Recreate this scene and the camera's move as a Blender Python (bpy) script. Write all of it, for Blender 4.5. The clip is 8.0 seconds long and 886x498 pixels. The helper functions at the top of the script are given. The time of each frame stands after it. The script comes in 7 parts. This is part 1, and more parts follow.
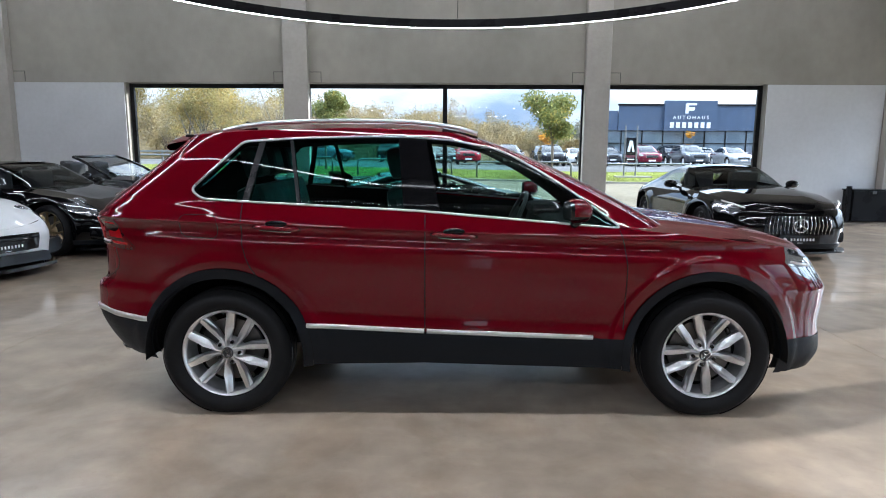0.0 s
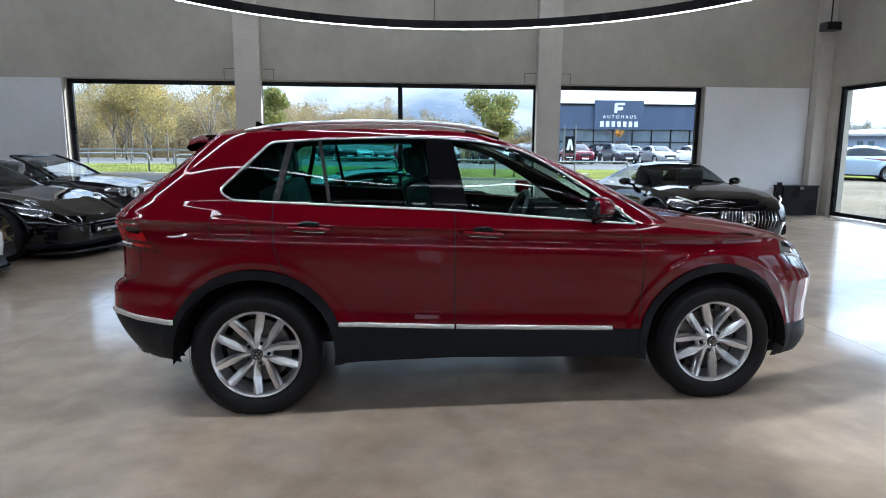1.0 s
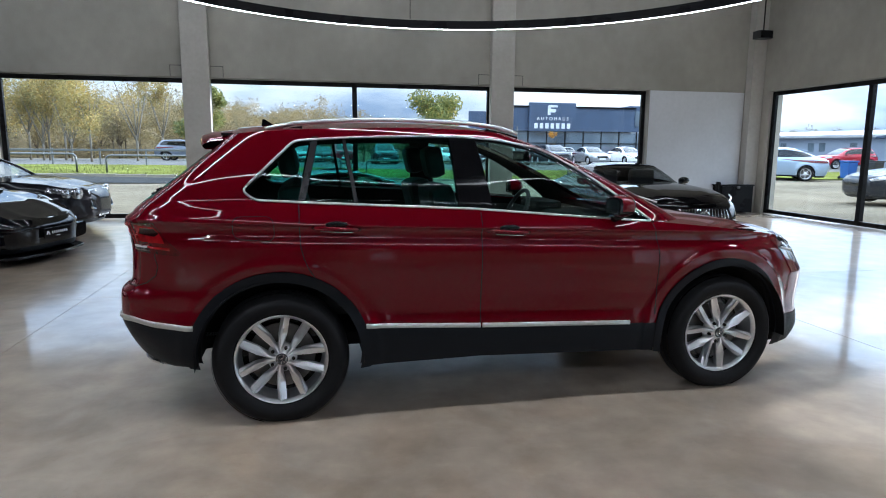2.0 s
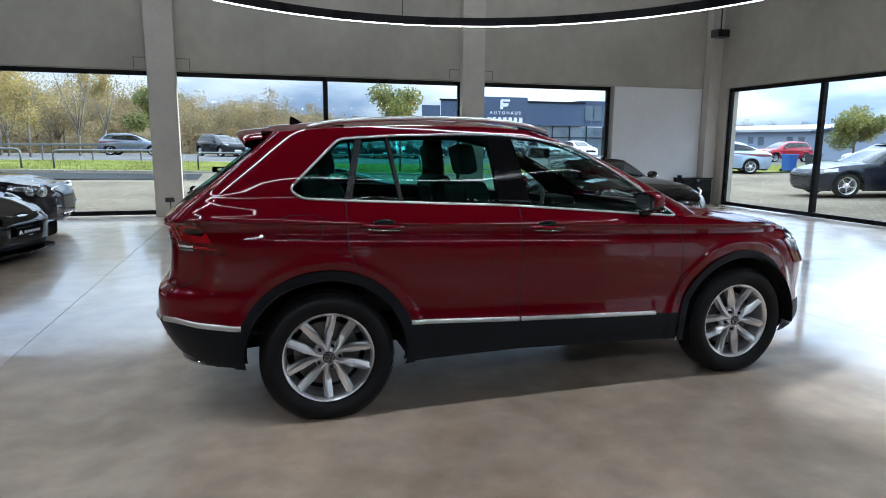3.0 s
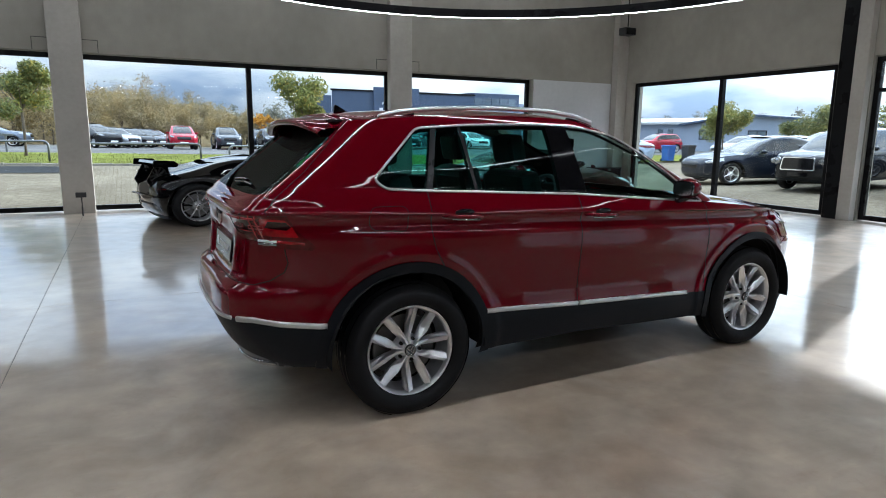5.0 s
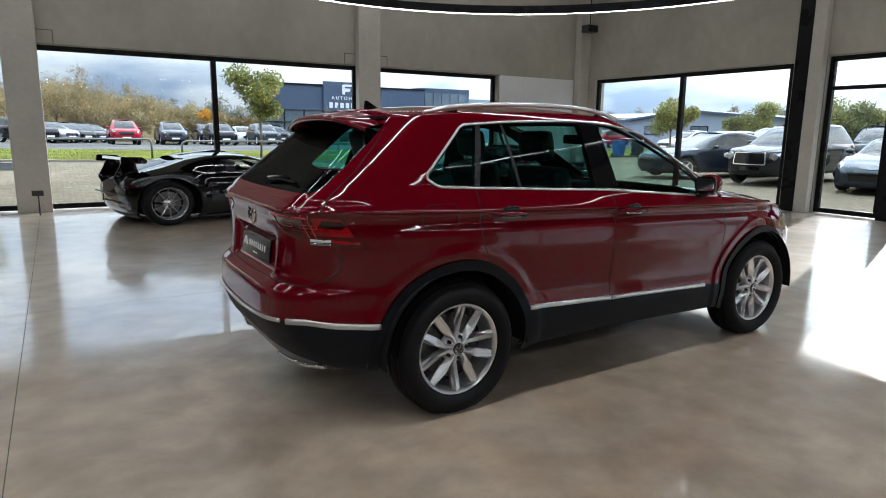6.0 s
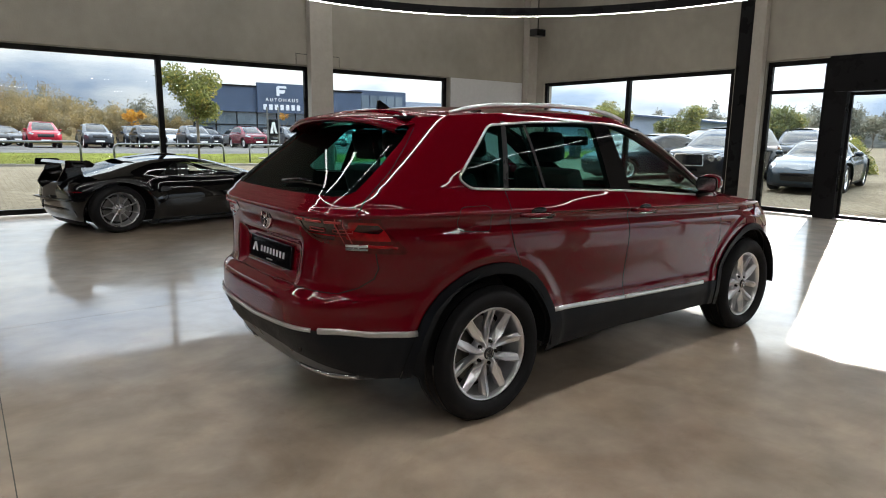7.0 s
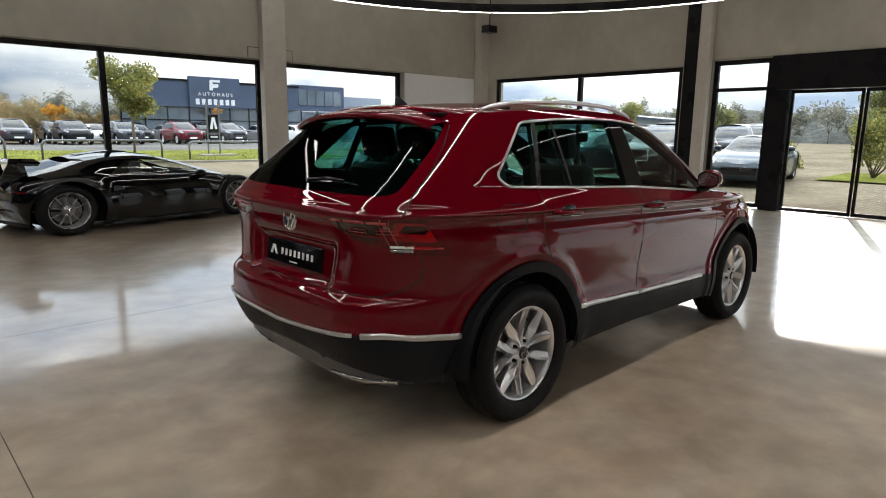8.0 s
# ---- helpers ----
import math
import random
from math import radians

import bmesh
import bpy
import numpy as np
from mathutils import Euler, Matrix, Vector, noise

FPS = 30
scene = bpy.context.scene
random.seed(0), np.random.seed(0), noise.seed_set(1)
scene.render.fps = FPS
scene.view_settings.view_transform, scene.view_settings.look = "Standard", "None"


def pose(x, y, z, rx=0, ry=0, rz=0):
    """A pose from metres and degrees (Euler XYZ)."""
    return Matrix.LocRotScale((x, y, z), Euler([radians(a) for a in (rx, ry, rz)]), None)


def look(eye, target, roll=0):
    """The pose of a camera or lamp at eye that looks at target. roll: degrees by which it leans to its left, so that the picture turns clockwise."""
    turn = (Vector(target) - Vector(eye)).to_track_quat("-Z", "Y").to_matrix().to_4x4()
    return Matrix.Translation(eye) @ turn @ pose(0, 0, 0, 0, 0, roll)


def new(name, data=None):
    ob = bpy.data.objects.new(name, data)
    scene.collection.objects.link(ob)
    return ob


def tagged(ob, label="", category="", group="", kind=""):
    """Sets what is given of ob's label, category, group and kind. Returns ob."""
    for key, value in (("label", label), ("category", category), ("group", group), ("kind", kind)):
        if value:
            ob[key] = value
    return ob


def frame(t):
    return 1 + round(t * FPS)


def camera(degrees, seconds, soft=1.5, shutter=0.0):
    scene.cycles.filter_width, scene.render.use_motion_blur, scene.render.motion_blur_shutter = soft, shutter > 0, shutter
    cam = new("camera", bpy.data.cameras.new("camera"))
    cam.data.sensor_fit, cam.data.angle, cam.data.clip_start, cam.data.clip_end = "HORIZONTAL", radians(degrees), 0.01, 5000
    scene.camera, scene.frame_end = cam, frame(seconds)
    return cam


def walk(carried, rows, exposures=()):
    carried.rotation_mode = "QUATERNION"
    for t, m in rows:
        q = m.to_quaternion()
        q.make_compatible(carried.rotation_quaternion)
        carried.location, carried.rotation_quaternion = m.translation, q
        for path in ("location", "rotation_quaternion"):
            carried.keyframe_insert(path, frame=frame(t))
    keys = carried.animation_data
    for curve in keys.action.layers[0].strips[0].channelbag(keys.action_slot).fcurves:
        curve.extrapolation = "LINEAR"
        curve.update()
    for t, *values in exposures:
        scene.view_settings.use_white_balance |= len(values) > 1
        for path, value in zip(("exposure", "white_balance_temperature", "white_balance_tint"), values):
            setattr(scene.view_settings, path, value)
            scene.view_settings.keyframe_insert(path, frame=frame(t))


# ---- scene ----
cam = camera(70.4, 8.0, 1.0)
EXPOSURES = [(0.0, 1.2, 5650, 9), (1.5, 0.90, 5520, 8), (3.5, 0.68, 5580, 7), (5.0, 0.6, 5720, 7), (6.5, 0.66, 6250, 8), (8.0, 0.54, 6750, 10)]
PATH = [
    (0, (-0.041, -0.004, 1.481), (-0.074, 1.971, 1.168), 0.3),
    (0.5, (-0.302, -0.042, 1.473), (-0.228, 1.931, 1.153), 0.3),
    (1, (-0.58, -0.087, 1.493), (-0.4, 1.879, 1.175), 0.3),
    (1.5, (-0.842, -0.037, 1.471), (-0.551, 1.917, 1.161), 0.4),
    (3, (-1.615, 0.055, 1.499), (-1.07, 1.95, 1.167), 0.4),
    (3.5, (-1.862, 0.164, 1.484), (-1.256, 2.041, 1.154), 0.4),
    (4, (-2.081, 0.244, 1.482), (-1.399, 2.091, 1.132), 0.5),
    (4.5, (-2.37, 0.309, 1.489), (-1.578, 2.111, 1.134), 0.5),
    (5, (-2.595, 0.415, 1.482), (-1.712, 2.174, 1.126), 0.6),
    (6.5, (-3.248, 0.857, 1.487), (-2.14, 2.481, 1.118), 0.7),
    (7, (-3.405, 1.035, 1.469), (-2.206, 2.595, 1.11), 0.7),
    (7.5, (-3.542, 1.23, 1.479), (-2.264, 2.727, 1.122), 0.6),
    (8, (-3.736, 1.403, 1.472), (-2.387, 2.832, 1.102), 0.7),
]
walk(cam, [(t, look(eye, target, roll)) for t, eye, target, roll in PATH], EXPOSURES)

# ---- world, sun, large lights ----
SUN_ELEVATION, SUN_HEADING = radians(14.5), math.atan2(0.947, 0.322)


def link(tree, a, out, b, inp):
    tree.links.new(a.outputs[out], b.inputs[inp])


def make_world():
    w = bpy.data.worlds.new("sky")
    scene.world = w
    w.use_nodes = True
    t = w.node_tree
    t.nodes.clear()
    sky = t.nodes.new("ShaderNodeTexSky")
    sky.sky_type, sky.sun_disc = "NISHITA", False
    sky.sun_elevation, sky.sun_rotation = SUN_ELEVATION, SUN_HEADING
    sky.air_density, sky.dust_density = 1.0, 0.4
    coord = t.nodes.new("ShaderNodeTexCoord")
    stretch = t.nodes.new("ShaderNodeMapping")
    stretch.inputs["Scale"].default_value = (1.0, 1.0, 3.2)
    cloud = t.nodes.new("ShaderNodeTexNoise")
    cloud.inputs["Scale"].default_value, cloud.inputs["Detail"].default_value = 2.6, 7
    ramp = t.nodes.new("ShaderNodeValToRGB")
    ramp.color_ramp.elements[0].position, ramp.color_ramp.elements[1].position = 0.16, 0.36
    shade = t.nodes.new("ShaderNodeTexNoise")
    shade.inputs["Scale"].default_value, shade.inputs["Detail"].default_value = 4.0, 5
    tone = t.nodes.new("ShaderNodeValToRGB")
    tone.color_ramp.elements[0].position, tone.color_ramp.elements[1].position = 0.38, 0.57
    tone.color_ramp.elements[0].color, tone.color_ramp.elements[1].color = (1.12, 1.42, 1.92, 1), (2.75, 2.85, 2.95, 1)
    mix = t.nodes.new("ShaderNodeMixRGB")
    # an overcast sky is about three times as bright overhead as at the horizon
    split = t.nodes.new("ShaderNodeSeparateXYZ")
    rise = t.nodes.new("ShaderNodeMath")
    rise.operation, rise.use_clamp = "MULTIPLY_ADD", False
    rise.inputs[1].default_value, rise.inputs[2].default_value = 9.5, 1.0
    lift = t.nodes.new("ShaderNodeVectorMath")
    lift.operation = "SCALE"
    link(t, coord, "Generated", split, "Vector")
    link(t, split, "Z", rise, 0)
    # cloud is brighter on the side of the sun
    toward = t.nodes.new("ShaderNodeVectorMath")
    toward.operation = "DOT_PRODUCT"
    toward.inputs[1].default_value = (math.sin(SUN_HEADING), math.cos(SUN_HEADING), 0.2)
    warm = t.nodes.new("ShaderNodeMapRange")
    warm.inputs["From Min"].default_value, warm.inputs["From Max"].default_value = 0.45, 1.0
    warm.inputs["To Min"].default_value, warm.inputs["To Max"].default_value = 1.0, 1.8
    both = t.nodes.new("ShaderNodeMath")
    both.operation = "MULTIPLY"
    link(t, coord, "Generated", toward, 0)
    link(t, toward, "Value", warm, "Value")
    link(t, rise, "Value", both, 0)
    link(t, warm, "Result", both, 1)
    link(t, tone, "Color", lift, 0)
    link(t, both, "Value", lift, "Scale")
    back = t.nodes.new("ShaderNodeBackground")
    back.inputs["Strength"].default_value = 0.14
    out = t.nodes.new("ShaderNodeOutputWorld")
    link(t, coord, "Generated", stretch, "Vector")
    link(t, stretch, "Vector", cloud, "Vector")
    link(t, stretch, "Vector", shade, "Vector")
    link(t, cloud, "Fac", ramp, "Fac")
    link(t, shade, "Fac", tone, "Fac")
    link(t, ramp, "Color", mix, "Fac")
    link(t, sky, "Color", mix, "Color1")
    link(t, lift, "Vector", mix, "Color2")
    link(t, mix, "Color", back, "Color")
    link(t, back, "Background", out, "Surface")


make_world()
sun_data = bpy.data.lights.new("sun", "SUN")
sun_data.energy, sun_data.angle, sun_data.color = 4.2, radians(0.6), (1.0, 0.92, 0.82)
sun = new("sun", sun_data)
SUN_WAY = Vector((math.sin(SUN_HEADING) * math.cos(SUN_ELEVATION), math.cos(SUN_HEADING) * math.cos(SUN_ELEVATION), math.sin(SUN_ELEVATION)))
sun.matrix_world = look(SUN_WAY * 60, (0, 0, 0))

# ---- materials ----
def material(name, colour, rough=0.5, metal=0.0, vary=0.12, scale=6.0, bump=0.0, bump_scale=60.0, coat=0.0, rough_vary=0.08, spec=0.5, dark=None, stretch=(1, 1, 1), vary2=0.0, scale2=60.0):
    """A worn surface: colour and roughness vary at a coarse and a fine scale, over a fine relief."""
    m = bpy.data.materials.new(name)
    m.use_nodes = True
    t = m.node_tree
    b = t.nodes["Principled BSDF"]
    b.inputs["Metallic"].default_value = metal
    b.inputs["Specular IOR Level"].default_value = spec
    b.inputs["Coat Weight"].default_value = coat
    b.inputs["Coat Roughness"].default_value = 0.02
    coord = t.nodes.new("ShaderNodeTexCoord")
    mapping = t.nodes.new("ShaderNodeMapping")
    mapping.inputs["Scale"].default_value = stretch
    link(t, coord, "Object", mapping, "Vector")
    coarse = t.nodes.new("ShaderNodeTexNoise")
    coarse.inputs["Scale"].default_value, coarse.inputs["Detail"].default_value = scale, 6
    link(t, mapping, "Vector", coarse, "Vector")
    ramp = t.nodes.new("ShaderNodeValToRGB")
    ramp.color_ramp.elements[0].position, ramp.color_ramp.elements[1].position = 0.3, 0.7
    c = Vector(colour)
    low = Vector(dark) if dark else c * (1 - vary)
    high = c * (1 + vary)
    ramp.color_ramp.elements[0].color, ramp.color_ramp.elements[1].color = (*low, 1), (*high, 1)
    link(t, coarse, "Fac", ramp, "Fac")
    last = ramp
    if vary2:
        fine = t.nodes.new("ShaderNodeTexNoise")
        fine.inputs["Scale"].default_value, fine.inputs["Detail"].default_value = scale2, 4
        link(t, mapping, "Vector", fine, "Vector")
        r2 = t.nodes.new("ShaderNodeValToRGB")
        r2.color_ramp.elements[0].position, r2.color_ramp.elements[1].position = 0.3, 0.7
        r2.color_ramp.elements[0].color, r2.color_ramp.elements[1].color = (*[1 - vary2] * 3, 1), (*[1 + vary2] * 3, 1)
        link(t, fine, "Fac", r2, "Fac")
        mul = t.nodes.new("ShaderNodeMixRGB")
        mul.blend_type = "MULTIPLY"
        mul.inputs["Fac"].default_value = 1.0
        link(t, ramp, "Color", mul, "Color1")
        link(t, r2, "Color", mul, "Color2")
        last = mul
    link(t, last, "Color", b, "Base Color")
    rr = t.nodes.new("ShaderNodeMapRange")
    rr.inputs["To Min"].default_value, rr.inputs["To Max"].default_value = max(rough - rough_vary, 0.0), min(rough + rough_vary, 1.0)
    rr.inputs["From Min"].default_value, rr.inputs["From Max"].default_value = 0.3, 0.7
    link(t, coarse, "Fac", rr, "Value")
    link(t, rr, "Result", b, "Roughness")
    if bump:
        grain = t.nodes.new("ShaderNodeTexNoise")
        grain.inputs["Scale"].default_value, grain.inputs["Detail"].default_value = bump_scale, 5
        link(t, mapping, "Vector", grain, "Vector")
        bn = t.nodes.new("ShaderNodeBump")
        bn.inputs["Strength"].default_value, bn.inputs["Distance"].default_value = bump, 0.01
        link(t, grain, "Fac", bn, "Height")
        link(t, bn, "Normal", b, "Normal")
    return m


def glass(name, tint, ior=1.5, rough=0.0, gain=1.0, grow_by=0.9):
    """A thin pane: tinted see-through with a mirror-like gloss that grows at grazing angles."""
    m = bpy.data.materials.new(name)
    m.use_nodes = True
    t = m.node_tree
    t.nodes.clear()
    clear = t.nodes.new("ShaderNodeBsdfTransparent")
    clear.inputs["Color"].default_value = (*tint, 1)
    gloss = t.nodes.new("ShaderNodeBsdfGlossy")
    gloss.inputs["Roughness"].default_value = rough
    f = t.nodes.new("ShaderNodeLayerWeight")
    f.inputs["Blend"].default_value = 0.5
    steep = t.nodes.new("ShaderNodeMath")
    steep.operation = "POWER"
    steep.inputs[1].default_value = 4.5
    grow = t.nodes.new("ShaderNodeMath")
    grow.operation = "MULTIPLY_ADD"
    grow.inputs[1].default_value, grow.inputs[2].default_value = grow_by, ((ior - 1) / (ior + 1)) ** 2 * gain
    link(t, f, "Facing", steep, 0)
    link(t, steep, "Value", grow, 0)
    mix = t.nodes.new("ShaderNodeMixShader")
    out = t.nodes.new("ShaderNodeOutputMaterial")
    link(t, grow, "Value", mix, "Fac")
    t.links.new(clear.outputs[0], mix.inputs[1])
    t.links.new(gloss.outputs[0], mix.inputs[2])
    link(t, mix, "Shader", out, "Surface")
    return m


def glow(name, colour, strength):
    m = bpy.data.materials.new(name)
    m.use_nodes = True
    b = m.node_tree.nodes["Principled BSDF"]
    b.inputs["Base Color"].default_value = (*colour, 1)
    b.inputs["Emission Color"].default_value = (*colour, 1)
    b.inputs["Emission Strength"].default_value = strength
    return m


def paint(name, colour, metal=0.35, flake=0.04, rough=0.3, coat=0.7):
    return material(name, colour, rough, metal, flake, 900.0, 0.0, coat=coat, rough_vary=0.04, spec=0.0)


concrete = material("concrete", (0.308, 0.288, 0.248), 0.75, vary=0.17, scale=0.55, bump=0.25, bump_scale=40, vary2=0.05, scale2=5.0, stretch=(1, 1, 0.8))
column_concrete = material("column_concrete", (0.395, 0.37, 0.328), 0.7, vary=0.07, scale=1.6, bump=0.2, bump_scale=50, vary2=0.04, scale2=14)
plaster = material("plaster", (0.53, 0.535, 0.55), 0.6, vary=0.05, scale=1.2, bump=0.12, bump_scale=30, vary2=0.03, scale2=12)
ceiling_mat = material("ceiling_concrete", (0.035, 0.034, 0.033), 0.8, vary=0.1, scale=0.8, bump=0.2)
black_metal = material("black_metal", (0.009, 0.009, 0.010), 0.3, spec=0.10, vary=0.1, scale=3, bump=0.015, bump_scale=200)
black_plastic = material("black_plastic", (0.022, 0.022, 0.024), 0.55, vary=0.15, scale=20, bump=0.15, bump_scale=400)
window_glass = glass("window_glass", (0.95, 0.97, 0.965), gain=0.6)
dark_wall = material("dark_wall", (0.03, 0.03, 0.032), 0.7, vary=0.08, scale=1.2, bump=0.15, bump_scale=30)

# ---- mesh kit ----
def smooth(me, on=True):
    me.polygons.foreach_set("use_smooth", [on] * len(me.polygons))


def part(name, bm, mat, parent=None, label="", smoothed=False, m=None):
    """Links a bmesh as one mesh object, under a thing or a part where one is given."""
    me = bpy.data.meshes.new(name)
    bm.to_mesh(me)
    bm.free()
    if smoothed:
        smooth(me)
    me.materials.append(mat)
    ob = new(name, me)
    if m is not None:
        ob.matrix_basis = m
    if parent:
        ob.parent = parent
    return tagged(ob, label)


def thing(name, label, category, m=None, group="", kind=""):
    ob = new(name)
    ob.empty_display_size = 0.2
    if m is not None:
        ob.matrix_basis = m
    return tagged(ob, label, category, group, kind)


def add_box(bm, x0, x1, y0, y1, z0, z1, m=None):
    vs = [bm.verts.new(p) for p in ((x0, y0, z0), (x1, y0, z0), (x1, y1, z0), (x0, y1, z0), (x0, y0, z1), (x1, y0, z1), (x1, y1, z1), (x0, y1, z1))]
    for f in ((0, 3, 2, 1), (4, 5, 6, 7), (0, 1, 5, 4), (1, 2, 6, 5), (2, 3, 7, 6), (3, 0, 4, 7)):
        bm.faces.new([vs[i] for i in f])
    if m is not None:
        bmesh.ops.transform(bm, matrix=m, verts=vs)
    return vs


def boxed(x0, x1, y0, y1, z0, z1, bevel=0.0, m=None):
    bm = bmesh.new()
    add_box(bm, x0, x1, y0, y1, z0, z1, m)
    if bevel:
        bmesh.ops.bevel(bm, geom=bm.edges[:], offset=bevel, segments=2, affect="EDGES", profile=0.6)
    return bm


def lathe(profile, steps=48, m=None, closed=False):
    """Turns (radius, height) pairs round the z axis."""
    bm = bmesh.new()
    rings = []
    for r, z in profile:
        rings.append([bm.verts.new((r * math.cos(2 * math.pi * k / steps), r * math.sin(2 * math.pi * k / steps), z)) for k in range(steps)])
    pairs = list(zip(rings, rings[1:] + ([rings[0]] if closed else [])))
    if not closed:
        pairs = pairs[: len(rings) - 1]
    for a, b in pairs:
        for k in range(steps):
            j = (k + 1) % steps
            bm.faces.new((a[k], a[j], b[j], b[k]))
    if m is not None:
        bmesh.ops.transform(bm, matrix=m, verts=bm.verts[:])
    return bm


def tube(points, radius, sides=8, cap=True, bm=None, radii=None, flat=1.0):
    """A round bar along a line of points."""
    bm = bm or bmesh.new()
    pts = [Vector(p) for p in points]
    rings = []
    for i, p in enumerate(pts):
        way = (pts[min(i + 1, len(pts) - 1)] - pts[max(i - 1, 0)]).normalized()
        side = way.cross(Vector((0, 0, 1)))
        side = side.normalized() if side.length > 1e-3 else Vector((1, 0, 0))
        up = side.cross(way).normalized()
        r = radii[i] if radii else radius
        rings.append([bm.verts.new(p + side * r * math.cos(a) + up * r * flat * math.sin(a)) for a in (2 * math.pi * k / sides for k in range(sides))])
    for a, b in zip(rings, rings[1:]):
        for k in range(sides):
            j = (k + 1) % sides
            bm.faces.new((a[k], a[j], b[j], b[k]))
    if cap:
        bm.faces.new(rings[0][::-1])
        bm.faces.new(rings[-1])
    return bm


def prism(outline, depth0, depth1, axis="y", m=None):
    """A flat outline drawn out between two depths; the outline lies in the two other axes."""
    bm = bmesh.new()

    def at(p, d):
        return {"x": (d, p[0], p[1]), "y": (p[0], d, p[1]), "z": (p[0], p[1], d)}[axis]

    a = [bm.verts.new(at(p, depth0)) for p in outline]
    b = [bm.verts.new(at(p, depth1)) for p in outline]
    bm.faces.new(a)
    bm.faces.new(b[::-1])
    for k in range(len(a)):
        j = (k + 1) % len(a)
        bm.faces.new((a[k], b[k], b[j], a[j]))
    bmesh.ops.recalc_face_normals(bm, faces=bm.faces[:])
    if m is not None:
        bmesh.ops.transform(bm, matrix=m, verts=bm.verts[:])
    return bm


def wall_mesh(along, a0, a1, thick0, thick1, z0, z1, openings):
    """A wall that runs along x or y, with openings (from, to, bottom, top) right through it."""
    bm = bmesh.new()
    cuts = sorted({a0, a1, *[o[0] for o in openings], *[o[1] for o in openings]})
    heights = sorted({z0, z1, *[o[2] for o in openings], *[o[3] for o in openings]})
    verts = {}

    def v(i, j, k):
        if (i, j, k) not in verts:
            t = (thick0, thick1)[k]
            verts[i, j, k] = bm.verts.new((cuts[i], t, heights[j]) if along == "x" else (t, cuts[i], heights[j]))
        return verts[i, j, k]

    def solid(i, j):
        if not (0 <= i < len(cuts) - 1 and 0 <= j < len(heights) - 1):
            return False
        c, h = (cuts[i] + cuts[i + 1]) / 2, (heights[j] + heights[j + 1]) / 2
        return not any(o[0] < c < o[1] and o[2] < h < o[3] for o in openings)

    for i in range(len(cuts) - 1):
        for j in range(len(heights) - 1):
            if not solid(i, j):
                continue
            for k in (0, 1):
                bm.faces.new((v(i, j, k), v(i + 1, j, k), v(i + 1, j + 1, k), v(i, j + 1, k)))
            for (di, dj), (p, q) in (((-1, 0), ((i, j), (i, j + 1))), ((1, 0), ((i + 1, j), (i + 1, j + 1))), ((0, -1), ((i, j), (i + 1, j))), ((0, 1), ((i, j + 1), (i + 1, j + 1)))):
                if not solid(i + di, j + dj):
                    bm.faces.new((v(*p, 0), v(*q, 0), v(*q, 1), v(*p, 1)))
    bmesh.ops.recalc_face_normals(bm, faces=bm.faces[:])
    return bm


def window_unit(name, label, along, a0, a1, t0, t1, z0, z1, bars, transoms=(), width=0.09, parent_kind="structure"):
    """A glazed unit in an opening: frame, bars and panes of their own."""
    w = thing(name, label, "window", kind=parent_kind)
    tm = (t0 + t1) / 2

    def bar(n, p0, p1, q0, q1, s=0.0):
        b = boxed(p0, p1, t0 - s, t1 + s, q0, q1, 0.004) if along == "x" else boxed(t0 - s, t1 + s, p0, p1, q0, q1, 0.004)
        part(n, b, black_metal, w)

    bar("window_frame", a0, a0 + width, z0, z1)
    bar("window_frame", a1 - width, a1, z0, z1)
    bar("head_rail", a0 + width, a1 - width, z1 - width, z1)
    bar("sill_rail", a0 + width, a1 - width, z0, z0 + width)
    for b in bars:
        bar("mullion", b - width * 0.55, b + width * 0.55, z0 + width, z1 - width, 0.012)
    edges = [a0 + width, *[v for b in bars for v in (b - width * 0.55, b + width * 0.55)], a1 - width]
    for k in range(0, len(edges), 2):
        lo, hi = edges[k] + 0.002, edges[k + 1] - 0.002
        cuts = [z0 + width, *[v for h in transoms for v in (h - 0.035, h + 0.035)], z1 - width]
        for h in transoms:
            bar("transom", lo, hi, h - 0.035, h + 0.035)
        for c in range(0, len(cuts), 2):
            pb = boxed(lo, hi, tm - 0.004, tm + 0.004, cuts[c], cuts[c + 1]) if along == "x" else boxed(tm - 0.004, tm + 0.004, lo, hi, cuts[c], cuts[c + 1])
            p = part("pane", pb, window_glass, w, "clear float glass")
            p.visible_shadow = False
    return w

# ---- the showroom ----
WEST, EAST, SOUTH, NORTH, TOP = -15.0, 9.45, -13.0, 13.85, 6.2
COLUMNS_X = (-9.85, -3.42, 2.98)


